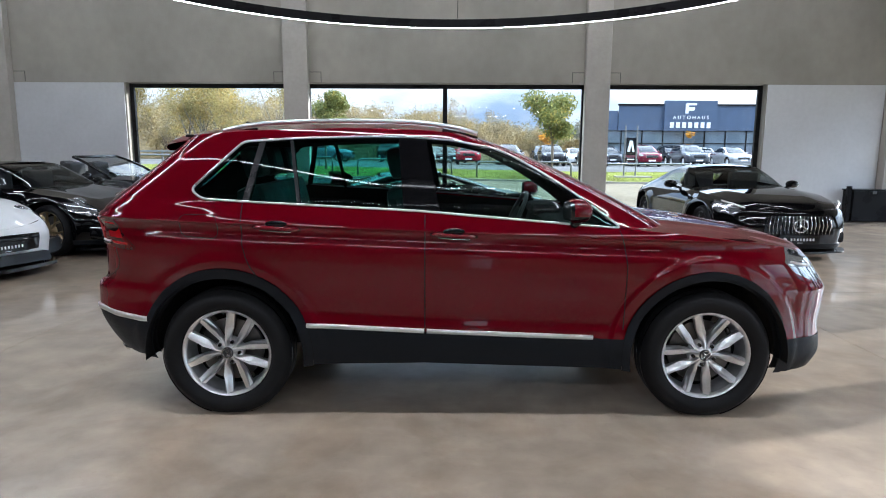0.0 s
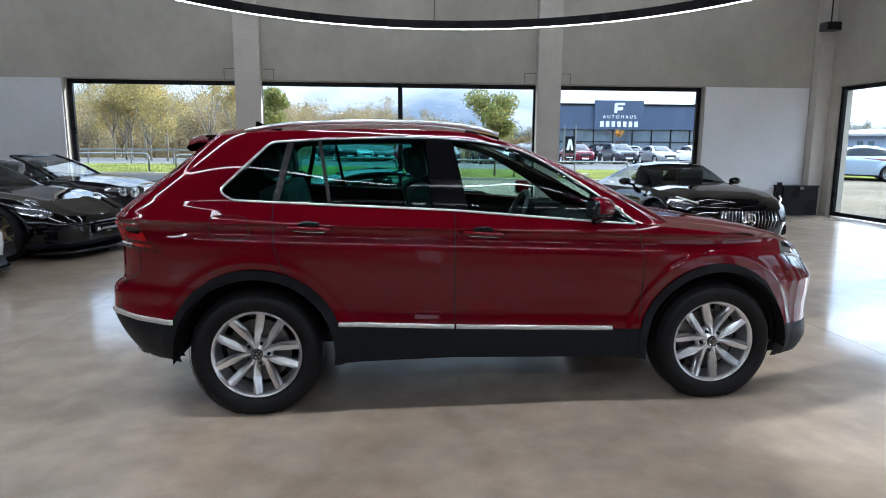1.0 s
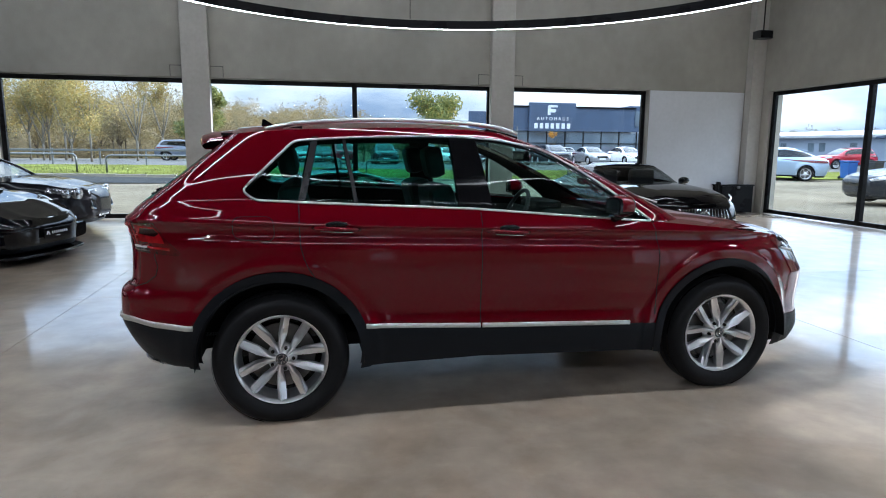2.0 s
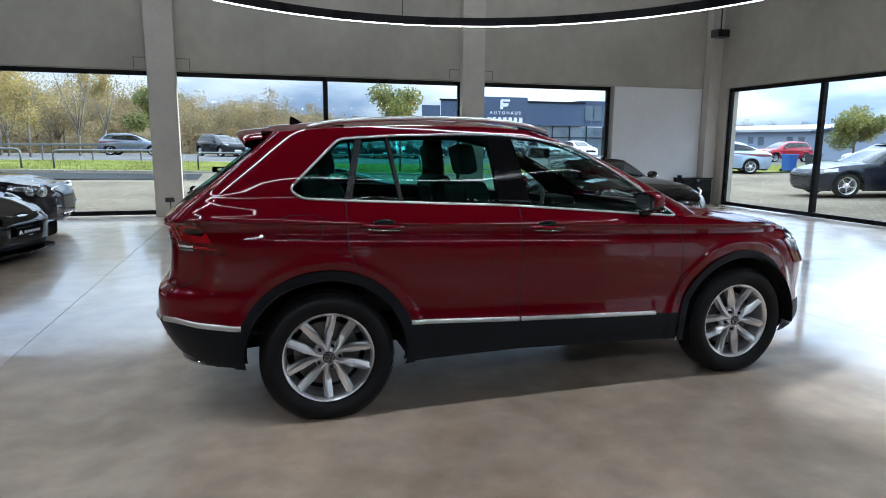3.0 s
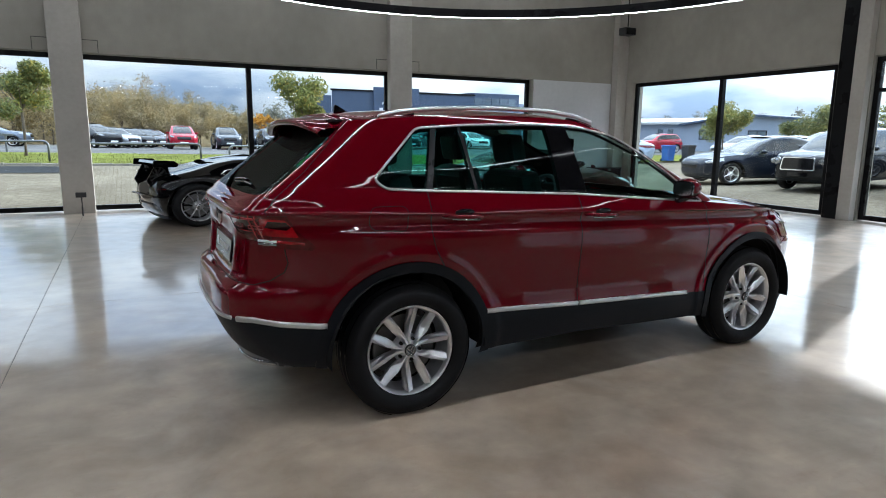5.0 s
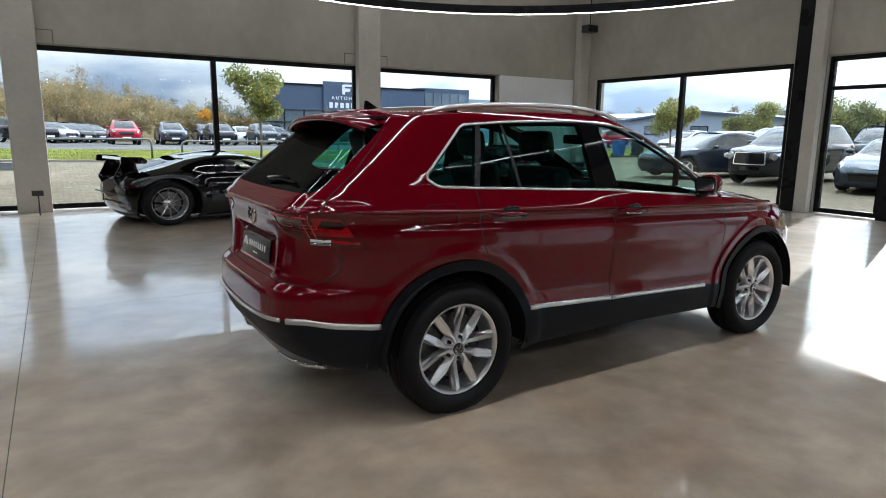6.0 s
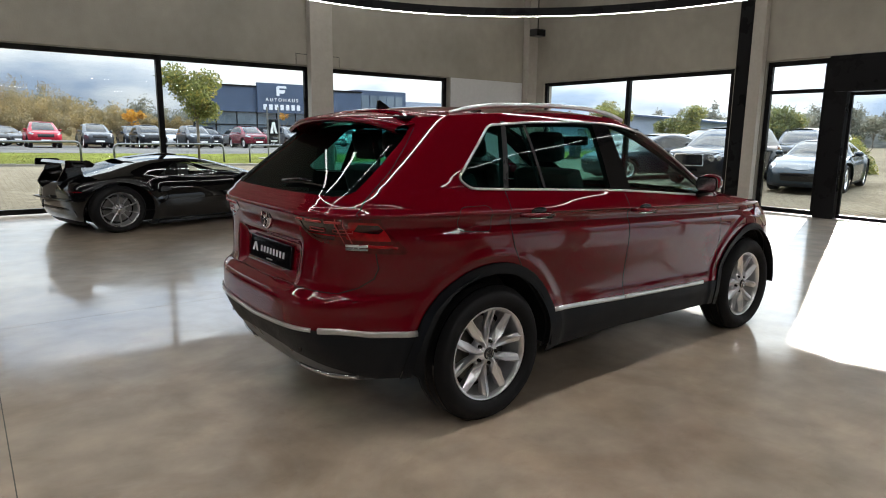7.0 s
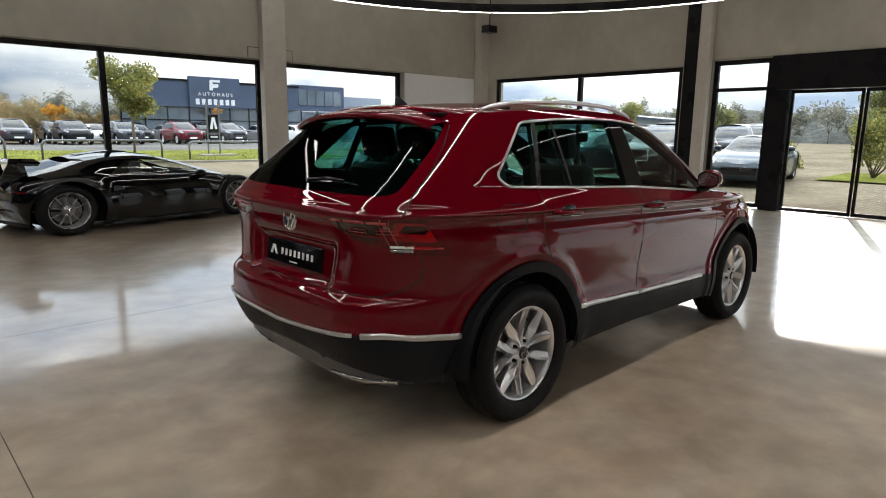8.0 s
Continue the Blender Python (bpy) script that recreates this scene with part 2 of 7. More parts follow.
def floor_material():
    m = material("polished_concrete", (0.372, 0.300, 0.230), 0.36, vary=0.24, scale=0.8, bump=0.05, bump_scale=5, rough_vary=0.05, vary2=0.22, scale2=3.6, spec=0.6)
    b = m.node_tree.nodes["Principled BSDF"]
    b.inputs["Coat Weight"].default_value, b.inputs["Coat Roughness"].default_value = 1.0, 0.10
    # worn and freshly polished areas: the sealer's gloss varies in patches and swirls
    t = m.node_tree
    coord = t.nodes.new("ShaderNodeTexCoord")
    wear = t.nodes.new("ShaderNodeTexNoise")
    wear.inputs["Scale"].default_value, wear.inputs["Detail"].default_value, wear.inputs["Distortion"].default_value = 1.7, 9, 0.8
    gloss = t.nodes.new("ShaderNodeMapRange")
    gloss.inputs["From Min"].default_value, gloss.inputs["From Max"].default_value = 0.32, 0.68
    gloss.inputs["To Min"].default_value, gloss.inputs["To Max"].default_value = 0.045, 0.18
    link(t, coord, "Object", wear, "Vector")
    link(t, wear, "Fac", gloss, "Value")
    link(t, gloss, "Result", b, "Coat Roughness")
    # brown trowel clouds with uneven edges, and fine pale scuffs
    old = b.inputs["Base Color"].links[0].from_socket
    for scale, lo, hi, tint, amount, squeeze in ((1.3, 0.46, 0.60, (0.80, 0.73, 0.66, 1), 0.55, 1.0), (6.0, 0.56, 0.68, (1.16, 1.15, 1.13, 1), 0.55, 0.5), (14.0, 0.60, 0.70, (0.80, 0.78, 0.76, 1), 0.4, 1.0)):
        cloud = t.nodes.new("ShaderNodeTexNoise")
        cloud.inputs["Scale"].default_value, cloud.inputs["Detail"].default_value, cloud.inputs["Roughness"].default_value, cloud.inputs["Distortion"].default_value = scale, 10, 0.62, 1.2
        turned = t.nodes.new("ShaderNodeMapping")
        turned.inputs["Scale"].default_value = (squeeze, 1, 1)
        link(t, coord, "Object", turned, "Vector")
        link(t, turned, "Vector", cloud, "Vector")
        edge = t.nodes.new("ShaderNodeMapRange")
        edge.inputs["From Min"].default_value, edge.inputs["From Max"].default_value, edge.inputs["To Max"].default_value = lo, hi, amount
        link(t, cloud, "Fac", edge, "Value")
        mul = t.nodes.new("ShaderNodeMixRGB")
        mul.blend_type = "MULTIPLY"
        mul.inputs["Color2"].default_value = tint
        link(t, edge, "Result", mul, "Fac")
        t.links.new(old, mul.inputs["Color1"])
        old = mul.outputs["Color"]
    t.links.new(old, b.inputs["Base Color"])
    wave = t.nodes.new("ShaderNodeTexNoise")
    wave.inputs["Scale"].default_value, wave.inputs["Detail"].default_value = 7.0, 4
    ripple = t.nodes.new("ShaderNodeBump")
    ripple.inputs["Strength"].default_value, ripple.inputs["Distance"].default_value = 0.12, 0.004
    link(t, coord, "Object", wave, "Vector")
    link(t, wave, "Fac", ripple, "Height")
    link(t, ripple, "Normal", b, "Coat Normal")
    return m


floor_mat = floor_material()
joint_dark = material("joint_filler", (0.10, 0.095, 0.085), 0.85, vary=0.1)


def make_floor():
    f = thing("floor", "polished grey-brown concrete floor with thin expansion joints", "floor", kind="structure")
    xs = [WEST - 0.3, -9.78, -3.35, 3.08, EAST + 0.4]
    ys = [SOUTH - 0.3, -6.4, -0.2, 6.6, NORTH + 0.4]
    g = 0.0025
    for i in range(4):
        for j in range(4):
            b = boxed(xs[i] + g, xs[i + 1] - g, ys[j] + g, ys[j + 1] - g, -0.2, 0.0)
            part("slab", b, floor_mat, f)
    part("joint_filler", boxed(xs[0], xs[-1], ys[0], ys[-1], -0.25, -0.006), joint_dark, f, "dark joint filler")


make_floor()

tagged(part("wall_north", wall_mesh("x", WEST - 0.3, EAST + 0.35, NORTH, NORTH + 0.35, 0.0, TOP, [(-7.16, -3.50, 0.0, 2.885), (-3.34, 2.90, 0.0, 2.885), (3.06, 6.60, 0.0, 2.885)]), concrete), "bare grey precast concrete wall with large windows", "wall", kind="structure")
tagged(part("wall_east", wall_mesh("y", SOUTH, NORTH, EAST, EAST + 0.35, 0.0, TOP, [(8.0, 13.38, 0.0, 2.885), (1.85, 7.36, 0.0, 2.965), (-4.6, 1.0, 0.0, 2.885), (-11.2, -5.2, 0.0, 2.885)]), concrete), "bare grey precast concrete wall with windows and entrance", "wall", kind="structure")
tagged(part("wall_west", wall_mesh("y", SOUTH, NORTH, WEST - 0.3, WEST, 0.0, TOP, []), dark_wall), "plain dark grey wall", "wall", kind="structure")
tagged(part("wall_south", wall_mesh("x", WEST - 0.3, EAST + 0.35, SOUTH - 0.3, SOUTH, 0.0, TOP, [(0.93, 1.87, 0.98, 2.42)]), dark_wall), "plain dark grey wall with one window", "wall", kind="structure")
tagged(part("ceiling", boxed(WEST - 0.3, EAST + 0.35, SOUTH - 0.3, NORTH + 0.35, TOP, TOP + 0.3), ceiling_mat), "dark painted ceiling", "ceiling", kind="structure")

window_unit("window_1", "large black-framed window, single pane", "x", -7.14, -3.51, 13.97, 14.05, 0.02, 2.87, [])
window_unit("window_2", "large black-framed window with one mullion", "x", -3.27, 2.80, 13.97, 14.05, 0.02, 2.87, [-0.246])
window_unit("window_3", "large black-framed window, single pane", "x", 3.07, 6.58, 13.97, 14.05, 0.02, 2.87, [])
window_unit("window_4", "large black-framed window with one mullion", "y", 8.02, 13.37, 9.52, 9.60, 0.02, 2.87, [10.65])
window_unit("window_5", "tall side light with transom beside the entrance", "y", 6.20, 7.35, 9.52, 9.60, 0.02, 2.94, [], [2.36])
window_unit("window_6", "tall side light with transom beside the entrance", "y", 1.87, 3.0, 9.52, 9.60, 0.02, 2.94, [], [2.36])
window_unit("window_7", "large black-framed window with one mullion", "y", -4.58, 0.98, 9.52, 9.60, 0.02, 2.87, [-1.8])
window_unit("window_8", "large black-framed window with one mullion", "y", -11.18, -5.22, 9.52, 9.60, 0.02, 2.87, [-8.2])
window_unit("window_9", "small black-framed window with two transoms", "x", 0.95, 1.85, -13.20, -13.12, 1.0, 2.4, [], [1.45, 1.92], width=0.07)


def column(name, x0, x1, y0, y1, label="square precast concrete column"):
    return tagged(part(name, boxed(x0, x1, y0, y1, 0.0, TOP, 0.012), column_concrete), label, "column", "showroom columns", "structure")


for cx in COLUMNS_X:
    column("column", cx - 0.26, cx + 0.26, 13.66, 13.845)
    b = thing("beam_seat", "flush concrete beam seats beside a column", "trim", kind="structure")
    for s in (-1, 1):
        part("plate", boxed(min(cx + s * 0.265, cx + s * 0.50), max(cx + s * 0.265, cx + s * 0.50), 13.838, 13.849, 2.895, 3.10, 0.003), concrete, b)
        part("joint", boxed(min(cx + s * 0.502, cx + s * 0.516), max(cx + s * 0.502, cx + s * 0.516), 13.844, 13.849, 2.895, 3.116), joint_dark, b)
        part("joint", boxed(min(cx + s * 0.265, cx + s * 0.501), max(cx + s * 0.265, cx + s * 0.501), 13.844, 13.849, 3.102, 3.116), joint_dark, b)
column("column", 9.11, 9.445, 13.62, 13.845)
column("column", 9.28, 9.445, 7.375, 7.62)
column("column", 9.0, 9.445, 1.55, 1.84)
tagged(part("steel_column", boxed(9.34, 9.44, 7.63, 7.93, 0.0, TOP, 0.006), black_metal), "black painted steel column", "column", kind="structure")
tagged(part("wall_panel", boxed(6.62, 9.09, 13.825, 13.848, 0.0, 2.875, 0.006), plaster), "smooth light plastered wall panel", "wall panel", kind="structure")
tagged(part("wall_panel", boxed(-9.59, -7.19, 13.825, 13.848, 0.0, 2.875, 0.006), plaster), "smooth light plastered wall panel", "wall panel", kind="structure")


def entrance():
    d = thing("door_1", "black-framed automatic sliding glass entrance door", "door", kind="structure")
    part("portal_head", boxed(9.40, 9.66, 3.01, 6.19, 2.32, 2.955, 0.006), black_metal, d)
    part("jamb", boxed(9.40, 9.66, 5.84, 6.19, 0.0, 2.318, 0.006), black_metal, d)
    part("jamb", boxed(9.40, 9.66, 3.01, 3.36, 0.0, 2.318, 0.006), black_metal, d)
    for lo, hi in ((4.62, 5.83), (3.37, 4.60)):
        leaf = part("leaf", wall_mesh("y", lo, hi, 9.52, 9.57, 0.01, 2.31, [(lo + 0.05, hi - 0.05, 0.08, 2.25)]), black_metal, d)
        p = part("pane", boxed(9.54, 9.548, lo + 0.05, hi - 0.05, 0.08, 2.25), window_glass, leaf, "clear float glass")
        p.visible_shadow = False
    return d


entrance()

# ---- lamps of the showroom ----
led_white = glow("led_white", (1.0, 0.98, 0.95), 8.0)
strip_white = glow("strip_white", (1.0, 0.98, 0.95), 35.0)
soft_strip = glow("soft_strip", (1.0, 0.98, 0.95), 11.0)


def ring_lamp():
    r = thing("ring_lamp", "large black hanging ring lamp with a white light band", "lamp", pose(-0.066, 4.288, 0))
    part("housing", lathe([(3.075, 2.834), (3.12, 2.834), (3.12, 2.925), (3.075, 2.925)], 160, closed=True), black_metal, r)
    part("diffuser", lathe([(3.081, 2.832), (3.114, 2.832), (3.114, 2.837), (3.081, 2.837)], 160, closed=True), led_white, r, "glowing white light band")
    for k in range(4):
        a = radians(89 + 90 * k)
        part("wire", tube([(3.07 * math.cos(a), 3.07 * math.sin(a), 2.93), (3.07 * math.cos(a), 3.07 * math.sin(a), TOP)], 0.004, 6), black_metal, r)


ring_lamp()
for y, lit in ((12.0, soft_strip), (8.5, soft_strip), (3.0, strip_white), (-6.5, strip_white)):
    s = thing("strip_lamp", "slim white linear ceiling lamp", "lamp", group="ceiling strip lamps")
    part("housing", boxed(-13.0, 8.0, y - 0.07, y + 0.07, TOP - 0.08, TOP - 0.004), black_metal, s)
    part("diffuser", boxed(-12.98, 7.98, y - 0.06, y + 0.06, TOP - 0.1, TOP - 0.081), lit, s, "glowing white diffuser")

# ---- car bodies ----
from mathutils.geometry import delaunay_2d_cdt


def curve(*pts):
    """A smooth line through (at, value) pairs that overshoots nowhere."""
    xs, ys = np.array([p[0] for p in pts], float), np.array([p[1] for p in pts], float)
    h, d = np.diff(xs), np.diff(ys) / np.diff(xs)
    s = np.zeros(len(xs))
    s[0], s[-1] = d[0], d[-1]
    for k in range(1, len(xs) - 1):
        s[k] = 0.0 if d[k - 1] * d[k] <= 0 else (h[k - 1] + h[k]) * 1.0 / (h[k - 1] / d[k - 1] + h[k] / d[k])

    def f(x):
        x = np.clip(np.asarray(x, float), xs[0], xs[-1])
        i = np.clip(np.searchsorted(xs, x) - 1, 0, len(xs) - 2)
        t = (x - xs[i]) / h[i]
        return (2 * t**3 - 3 * t**2 + 1) * ys[i] + (t**3 - 2 * t**2 + t) * h[i] * s[i] + (3 * t**2 - 2 * t**3) * ys[i + 1] + (t**3 - t**2) * h[i] * s[i + 1]

    return f


def line(*pts):
    xs, ys = [p[0] for p in pts], [p[1] for p in pts]
    return lambda x: np.interp(x, xs, ys)


class Hull:
    """A body as a stack of rounded plan outlines: back and front reach, half width and roundness at each height.
    u runs along the outline of the right half, from the middle of the front to the middle of the rear."""

    def __init__(self, mid, back, front, width, nose=6.0, tail=5.5, shear=0.0, shear_at=0.5, extra=None, ref=0.7):
        self.mid, self.back, self.front, self.width = mid, back, front, width
        tail_at = tail if callable(tail) else (lambda z: np.full(np.shape(z), float(tail)))
        tail = float(tail_at(np.array(ref)))
        self.tail_at = tail_at
        self.nose, self.tail, self.shear, self.shear_at, self.extra = nose, tail, shear, shear_at, extra
        k = np.linspace(0, 1, 500)
        ends = []
        for n in (nose, tail):
            ends.append(np.sort(np.concatenate([np.arccos(np.clip(k ** (n / 2), 0, 1)), np.arcsin(np.clip(k ** (n / 2), 0, 1))])))
        th = np.unique(np.concatenate([ends[0], np.pi - ends[1]]))
        x, y = self.outline(th, np.full_like(th, ref))
        self.th, self.len = th, np.concatenate([[0], np.cumsum(np.hypot(np.diff(x), np.diff(y)))])

    def outline(self, th, z):
        c, s = np.cos(th), np.clip(np.sin(th), 0, 1)
        ahead = c >= 0
        n = np.where(ahead, self.nose, self.tail_at(z))
        reach = np.where(ahead, self.front(z) - self.mid, self.mid - self.back(z))
        x = self.mid + np.where(ahead, 1, -1) * reach * np.abs(c) ** (2 / n)
        return x, -self.width(z + self.shear * (x - self.shear_at)) * s ** (2 / n)

    def total(self):
        return self.len[-1]

    def u_side(self, x, z):
        x, z = np.asarray(x, float), np.asarray(z, float)
        ahead = x >= self.mid
        n = np.where(ahead, self.nose, self.tail_at(z))
        reach = np.where(ahead, self.front(z) - self.mid, self.mid - self.back(z))
        r = np.clip(np.abs(x - self.mid) / reach, 0, 1) ** (n / 2)
        th = np.where(ahead, np.arccos(r), np.pi - np.arccos(r))
        return np.interp(th, self.th, self.len)

    def u_end(self, y, z, rear=True):
        y, z = np.asarray(y, float), np.asarray(z, float)
        n = self.tail_at(z) if rear else self.nose
        x = self.back(z) if rear else self.front(z)
        w = self.width(z + self.shear * (x - self.shear_at))
        a = np.arcsin(np.clip(np.abs(y) / w, 0, 1) ** (n / 2))
        return np.interp(np.pi - a if rear else a, self.th, self.len)

    def at(self, u, z):
        th = np.interp(u, self.len, self.th)
        x, y = self.outline(th, z)
        p = np.stack([x, y, z], -1)
        if self.extra:
            p = p + self.extra(p)
        return p

    def normals(self, u, z):
        e = 0.004
        du = self.at(np.minimum(u + e, self.total()), z) - self.at(np.maximum(u - e, 0), z)
        dz = self.at(u, z + e) - self.at(u, z - e)
        n = np.cross(dz, du)
        n /= np.maximum(np.linalg.norm(n, axis=-1, keepdims=True), 1e-9)
        # outward on the right half, square to the middle plane at both ends
        p = self.at(u, z)
        out = np.where((n * (p - np.array([self.mid, 0.0, 0.6]))).sum(-1, keepdims=True) < 0, -1, 1)
        return n * out


def inside(poly, pts):
    x, y = pts[:, 0], pts[:, 1]
    hit = np.zeros(len(pts), bool)
    px, py = poly[:, 0], poly[:, 1]
    j = len(poly) - 1
    for i in range(len(poly)):
        cross = ((py[i] > y) != (py[j] > y)) & (x < (px[j] - px[i]) * (y - py[i]) / (py[j] - py[i] + 1e-12) + px[i])
        hit ^= cross
        j = i
    return hit


def dense(poly, step, closed=True):
    """The same outline with points at most a step apart."""
    out = []
    p = [np.array(q, float) for q in poly]
    for a, b in zip(p, p[1:] + ([p[0]] if closed else [])):
        k = max(1, int(math.ceil(np.linalg.norm(b - a) / step)))
        out += [a + (b - a) * i / k for i in range(k)]
    if not closed:
        out.append(p[-1])
    return np.array(out)


def rounded(poly, radius, steps=5):
    """Rounds the corners of an outline."""
    out = []
    n = len(poly)
    for i in range(n):
        p, a, b = np.array(poly[i], float), np.array(poly[i - 1], float), np.array(poly[(i + 1) % n], float)
        ra = min(radius, np.linalg.norm(a - p) * 0.45)
        rb = min(radius, np.linalg.norm(b - p) * 0.45)
        s, e = p + (a - p) / np.linalg.norm(a - p) * ra, p + (b - p) / np.linalg.norm(b - p) * rb
        for k in range(steps + 1):
            t = k / steps
            out.append((1 - t) ** 2 * s + 2 * t * (1 - t) * p + t * t * e)
    return [tuple(q) for q in out]


def cut_panels(domain, lines, regions, step):
    """Triangulates a flat domain (an outline in u, z) so that all outlines are kept, and sorts the triangles into regions.
    regions: (name, outline); the first that holds a triangle takes it; a name of None drops it. What is left is 'body'."""
    lo, hi = domain.min(0), domain.max(0)
    gx, gy = np.meshgrid(np.arange(lo[0] + step / 2, hi[0], step), np.arange(lo[1] + step / 2, hi[1], step))
    grid = np.stack([gx.ravel(), gy.ravel()], -1)
    grid = grid[inside(domain, grid)]
    loops = [dense(domain, step)] + [dense(o, step * 0.7) for _, o in regions]
    bands = [dense(o, step * 0.8, closed=False) for o in lines or ()]
    verts, edges = [], []
    for lp in loops:
        base = len(verts)
        verts += [tuple(v) for v in lp]
        edges += [(base + k, base + (k + 1) % len(lp)) for k in range(len(lp))]
    for lp in bands:
        lp = lp[inside(domain, lp)]
        base = len(verts)
        verts += [tuple(v) for v in lp]
        edges += [(base + k, base + k + 1) for k in range(len(lp) - 1) if np.linalg.norm(lp[k + 1] - lp[k]) < 2 * step]
    rim = np.array(verts)
    keep = np.ones(len(grid), bool)
    for k in range(0, len(grid), 2000):
        g = grid[k : k + 2000]
        near = ((g[:, None, :] - rim[None]) ** 2).sum(-1).min(1)
        keep[k : k + 2000] = near > (0.4 * step) ** 2
    verts += [tuple(v) for v in grid[keep]]
    res = delaunay_2d_cdt([Vector(v) for v in verts], edges, [], 0, 1e-5)
    pts = np.array([tuple(v) for v in res[0]])
    tris = np.array([t for t in res[2] if len(t) == 3])
    mid = pts[tris].mean(1)
    where = np.full(len(tris), -1)
    where[~inside(domain, mid)] = -2
    for k in range(len(regions) - 1, -1, -1):
        where[inside(np.array(regions[k][1]), mid) & (where != -2)] = k
    out = {}
    for k in range(-1, len(regions)):
        name = "body" if k < 0 else regions[k][0]
        if name and (where == k).any():
            out.setdefault(name, []).append(tris[where == k])
    return pts, {n: np.concatenate(t) for n, t in out.items()}


def panel(name, pts, normals, tris, mat, parent, mirror=0, label="", offset=0.0):
    """A body panel as a mesh with true surface normals. mirror: 0 right side, 1 left side, 2 both in one."""
    used, back = np.unique(tris, return_inverse=True)
    t = back.reshape(tris.shape)
    p, n = pts[used] + normals[used] * offset, normals[used]
    fa = np.cross(p[t[:, 1]] - p[t[:, 0]], p[t[:, 2]] - p[t[:, 0]])
    flip = (fa * n[t].sum(1)).sum(1) < 0
    t[flip] = t[flip][:, ::-1]
    q, nq = p * (1, -1, 1), n * (1, -1, 1)
    if mirror == 0:
        v, f, nn = p, t, n
    elif mirror == 1:
        v, f, nn = q, t[:, ::-1], nq
    else:
        v, f, nn = np.concatenate([p, q]), np.concatenate([t, t[:, ::-1] + len(p)]), np.concatenate([n, nq])
    me = bpy.data.meshes.new(name)
    me.from_pydata(v.tolist(), [], f.tolist())
    me.materials.append(mat)
    smooth(me)
    me.normals_split_custom_set_from_vertices(nn.tolist())
    ob = new(name, me)
    ob.parent = parent
    return tagged(ob, label)


def ribbon(name, pts, normals, width, thick, mat, parent, mirror=(0, 1), label=""):
    """A strip of trim laid along a line on the body."""
    made = []
    for side in mirror:
        sg = np.array((1, -1 if side else 1, 1))
        p, n = pts * sg, normals * sg
        bm = bmesh.new()
        rings = []
        for i in range(len(p)):
            way = p[min(i + 1, len(p) - 1)] - p[max(i - 1, 0)]
            way = way / max(np.linalg.norm(way), 1e-9)
            across = np.cross(n[i], way)
            a, o = across * width / 2, n[i] * thick
            rings.append([bm.verts.new(q) for q in (p[i] - a - o, p[i] - a * 0.95 + o * 0.6, p[i] - a * 0.6 + o, p[i] + a * 0.6 + o, p[i] + a * 0.95 + o * 0.6, p[i] + a - o)])
        for a, b in zip(rings, rings[1:]):
            for k in range(6):
                j = (k + 1) % 6
                bm.faces.new((a[k], a[j], b[j], b[k]))
        bm.faces.new(rings[0])
        bm.faces.new(rings[-1][::-1])
        bmesh.ops.recalc_face_normals(bm, faces=bm.faces[:])
        made.append(part(name, bm, mat, parent, label, smoothed=True))
    return made


def grid_cap(rows, across, name, mat, parent, label=""):
    """A lid over a body: each row runs from the right edge to the left one; rows is an array (rows, across, 3)."""
    n, m = rows.shape[:2]
    me = bpy.data.meshes.new(name)
    faces = [(i * m + k, i * m + k + 1, (i + 1) * m + k + 1, (i + 1) * m + k) for i in range(n - 1) for k in range(m - 1)]
    me.from_pydata(rows.reshape(-1, 3).tolist(), [], faces)
    bm = bmesh.new()
    bm.from_mesh(me)
    bmesh.ops.remove_doubles(bm, verts=bm.verts[:], dist=0.0005)
    bmesh.ops.recalc_face_normals(bm, faces=bm.faces[:])
    if sum(f.normal.z for f in bm.faces) < 0:
        bmesh.ops.reverse_faces(bm, faces=bm.faces[:])
    bpy.data.meshes.remove(me)
    return part(name, bm, mat, parent, label, smoothed=True)


chrome = material("chrome", (0.75, 0.75, 0.77), 0.14, 1.0, vary=0.02, rough_vary=0.02)
bright_trim = material("bright_trim", (0.66, 0.655, 0.65), 0.38, 1.0, vary=0.03, rough_vary=0.03)
alloy = material("alloy_silver", (0.82, 0.82, 0.84), 0.34, 1.0, vary=0.012, scale=20, rough_vary=0.01)
dark_alloy = material("alloy_dark", (0.05, 0.05, 0.055), 0.35, 0.8, vary=0.1, scale=20)
bronze_alloy = material("alloy_bronze", (0.36, 0.28, 0.17), 0.35, 0.9, vary=0.1, scale=20)
barrel_grey = material("alloy_barrel", (0.60, 0.60, 0.62), 0.40, 0.8, vary=0.1, scale=20)
steel = material("brake_steel", (0.16, 0.155, 0.15), 0.45, 1.0, vary=0.15, scale=30)
rubber = material("tyre_rubber", (0.008, 0.008, 0.009), 0.7, spec=0.2, vary=0.2, scale=25, bump=0.2, bump_scale=160)
cladding = material("cladding_plastic", (0.010, 0.012, 0.0155), 0.5, spec=0.15, vary=0.08, scale=8, bump=0.12, bump_scale=700)
car_glass = glass("car_glass", (0.62, 0.76, 0.73), grow_by=0.45)
privacy_glass = glass("privacy_glass", (0.25, 0.58, 0.54), grow_by=0.2)
dark_glass = glass("dark_glass", (0.10, 0.12, 0.13))
lamp_red = material("tail_lamp_red", (0.085, 0.001, 0.003), 0.08, vary=0.3, scale=30, coat=1.0, spec=0.2)
lamp_clear = material("lamp_clear", (0.30, 0.31, 0.33), 0.10, 0.7, vary=0.3, scale=18, coat=1.0)
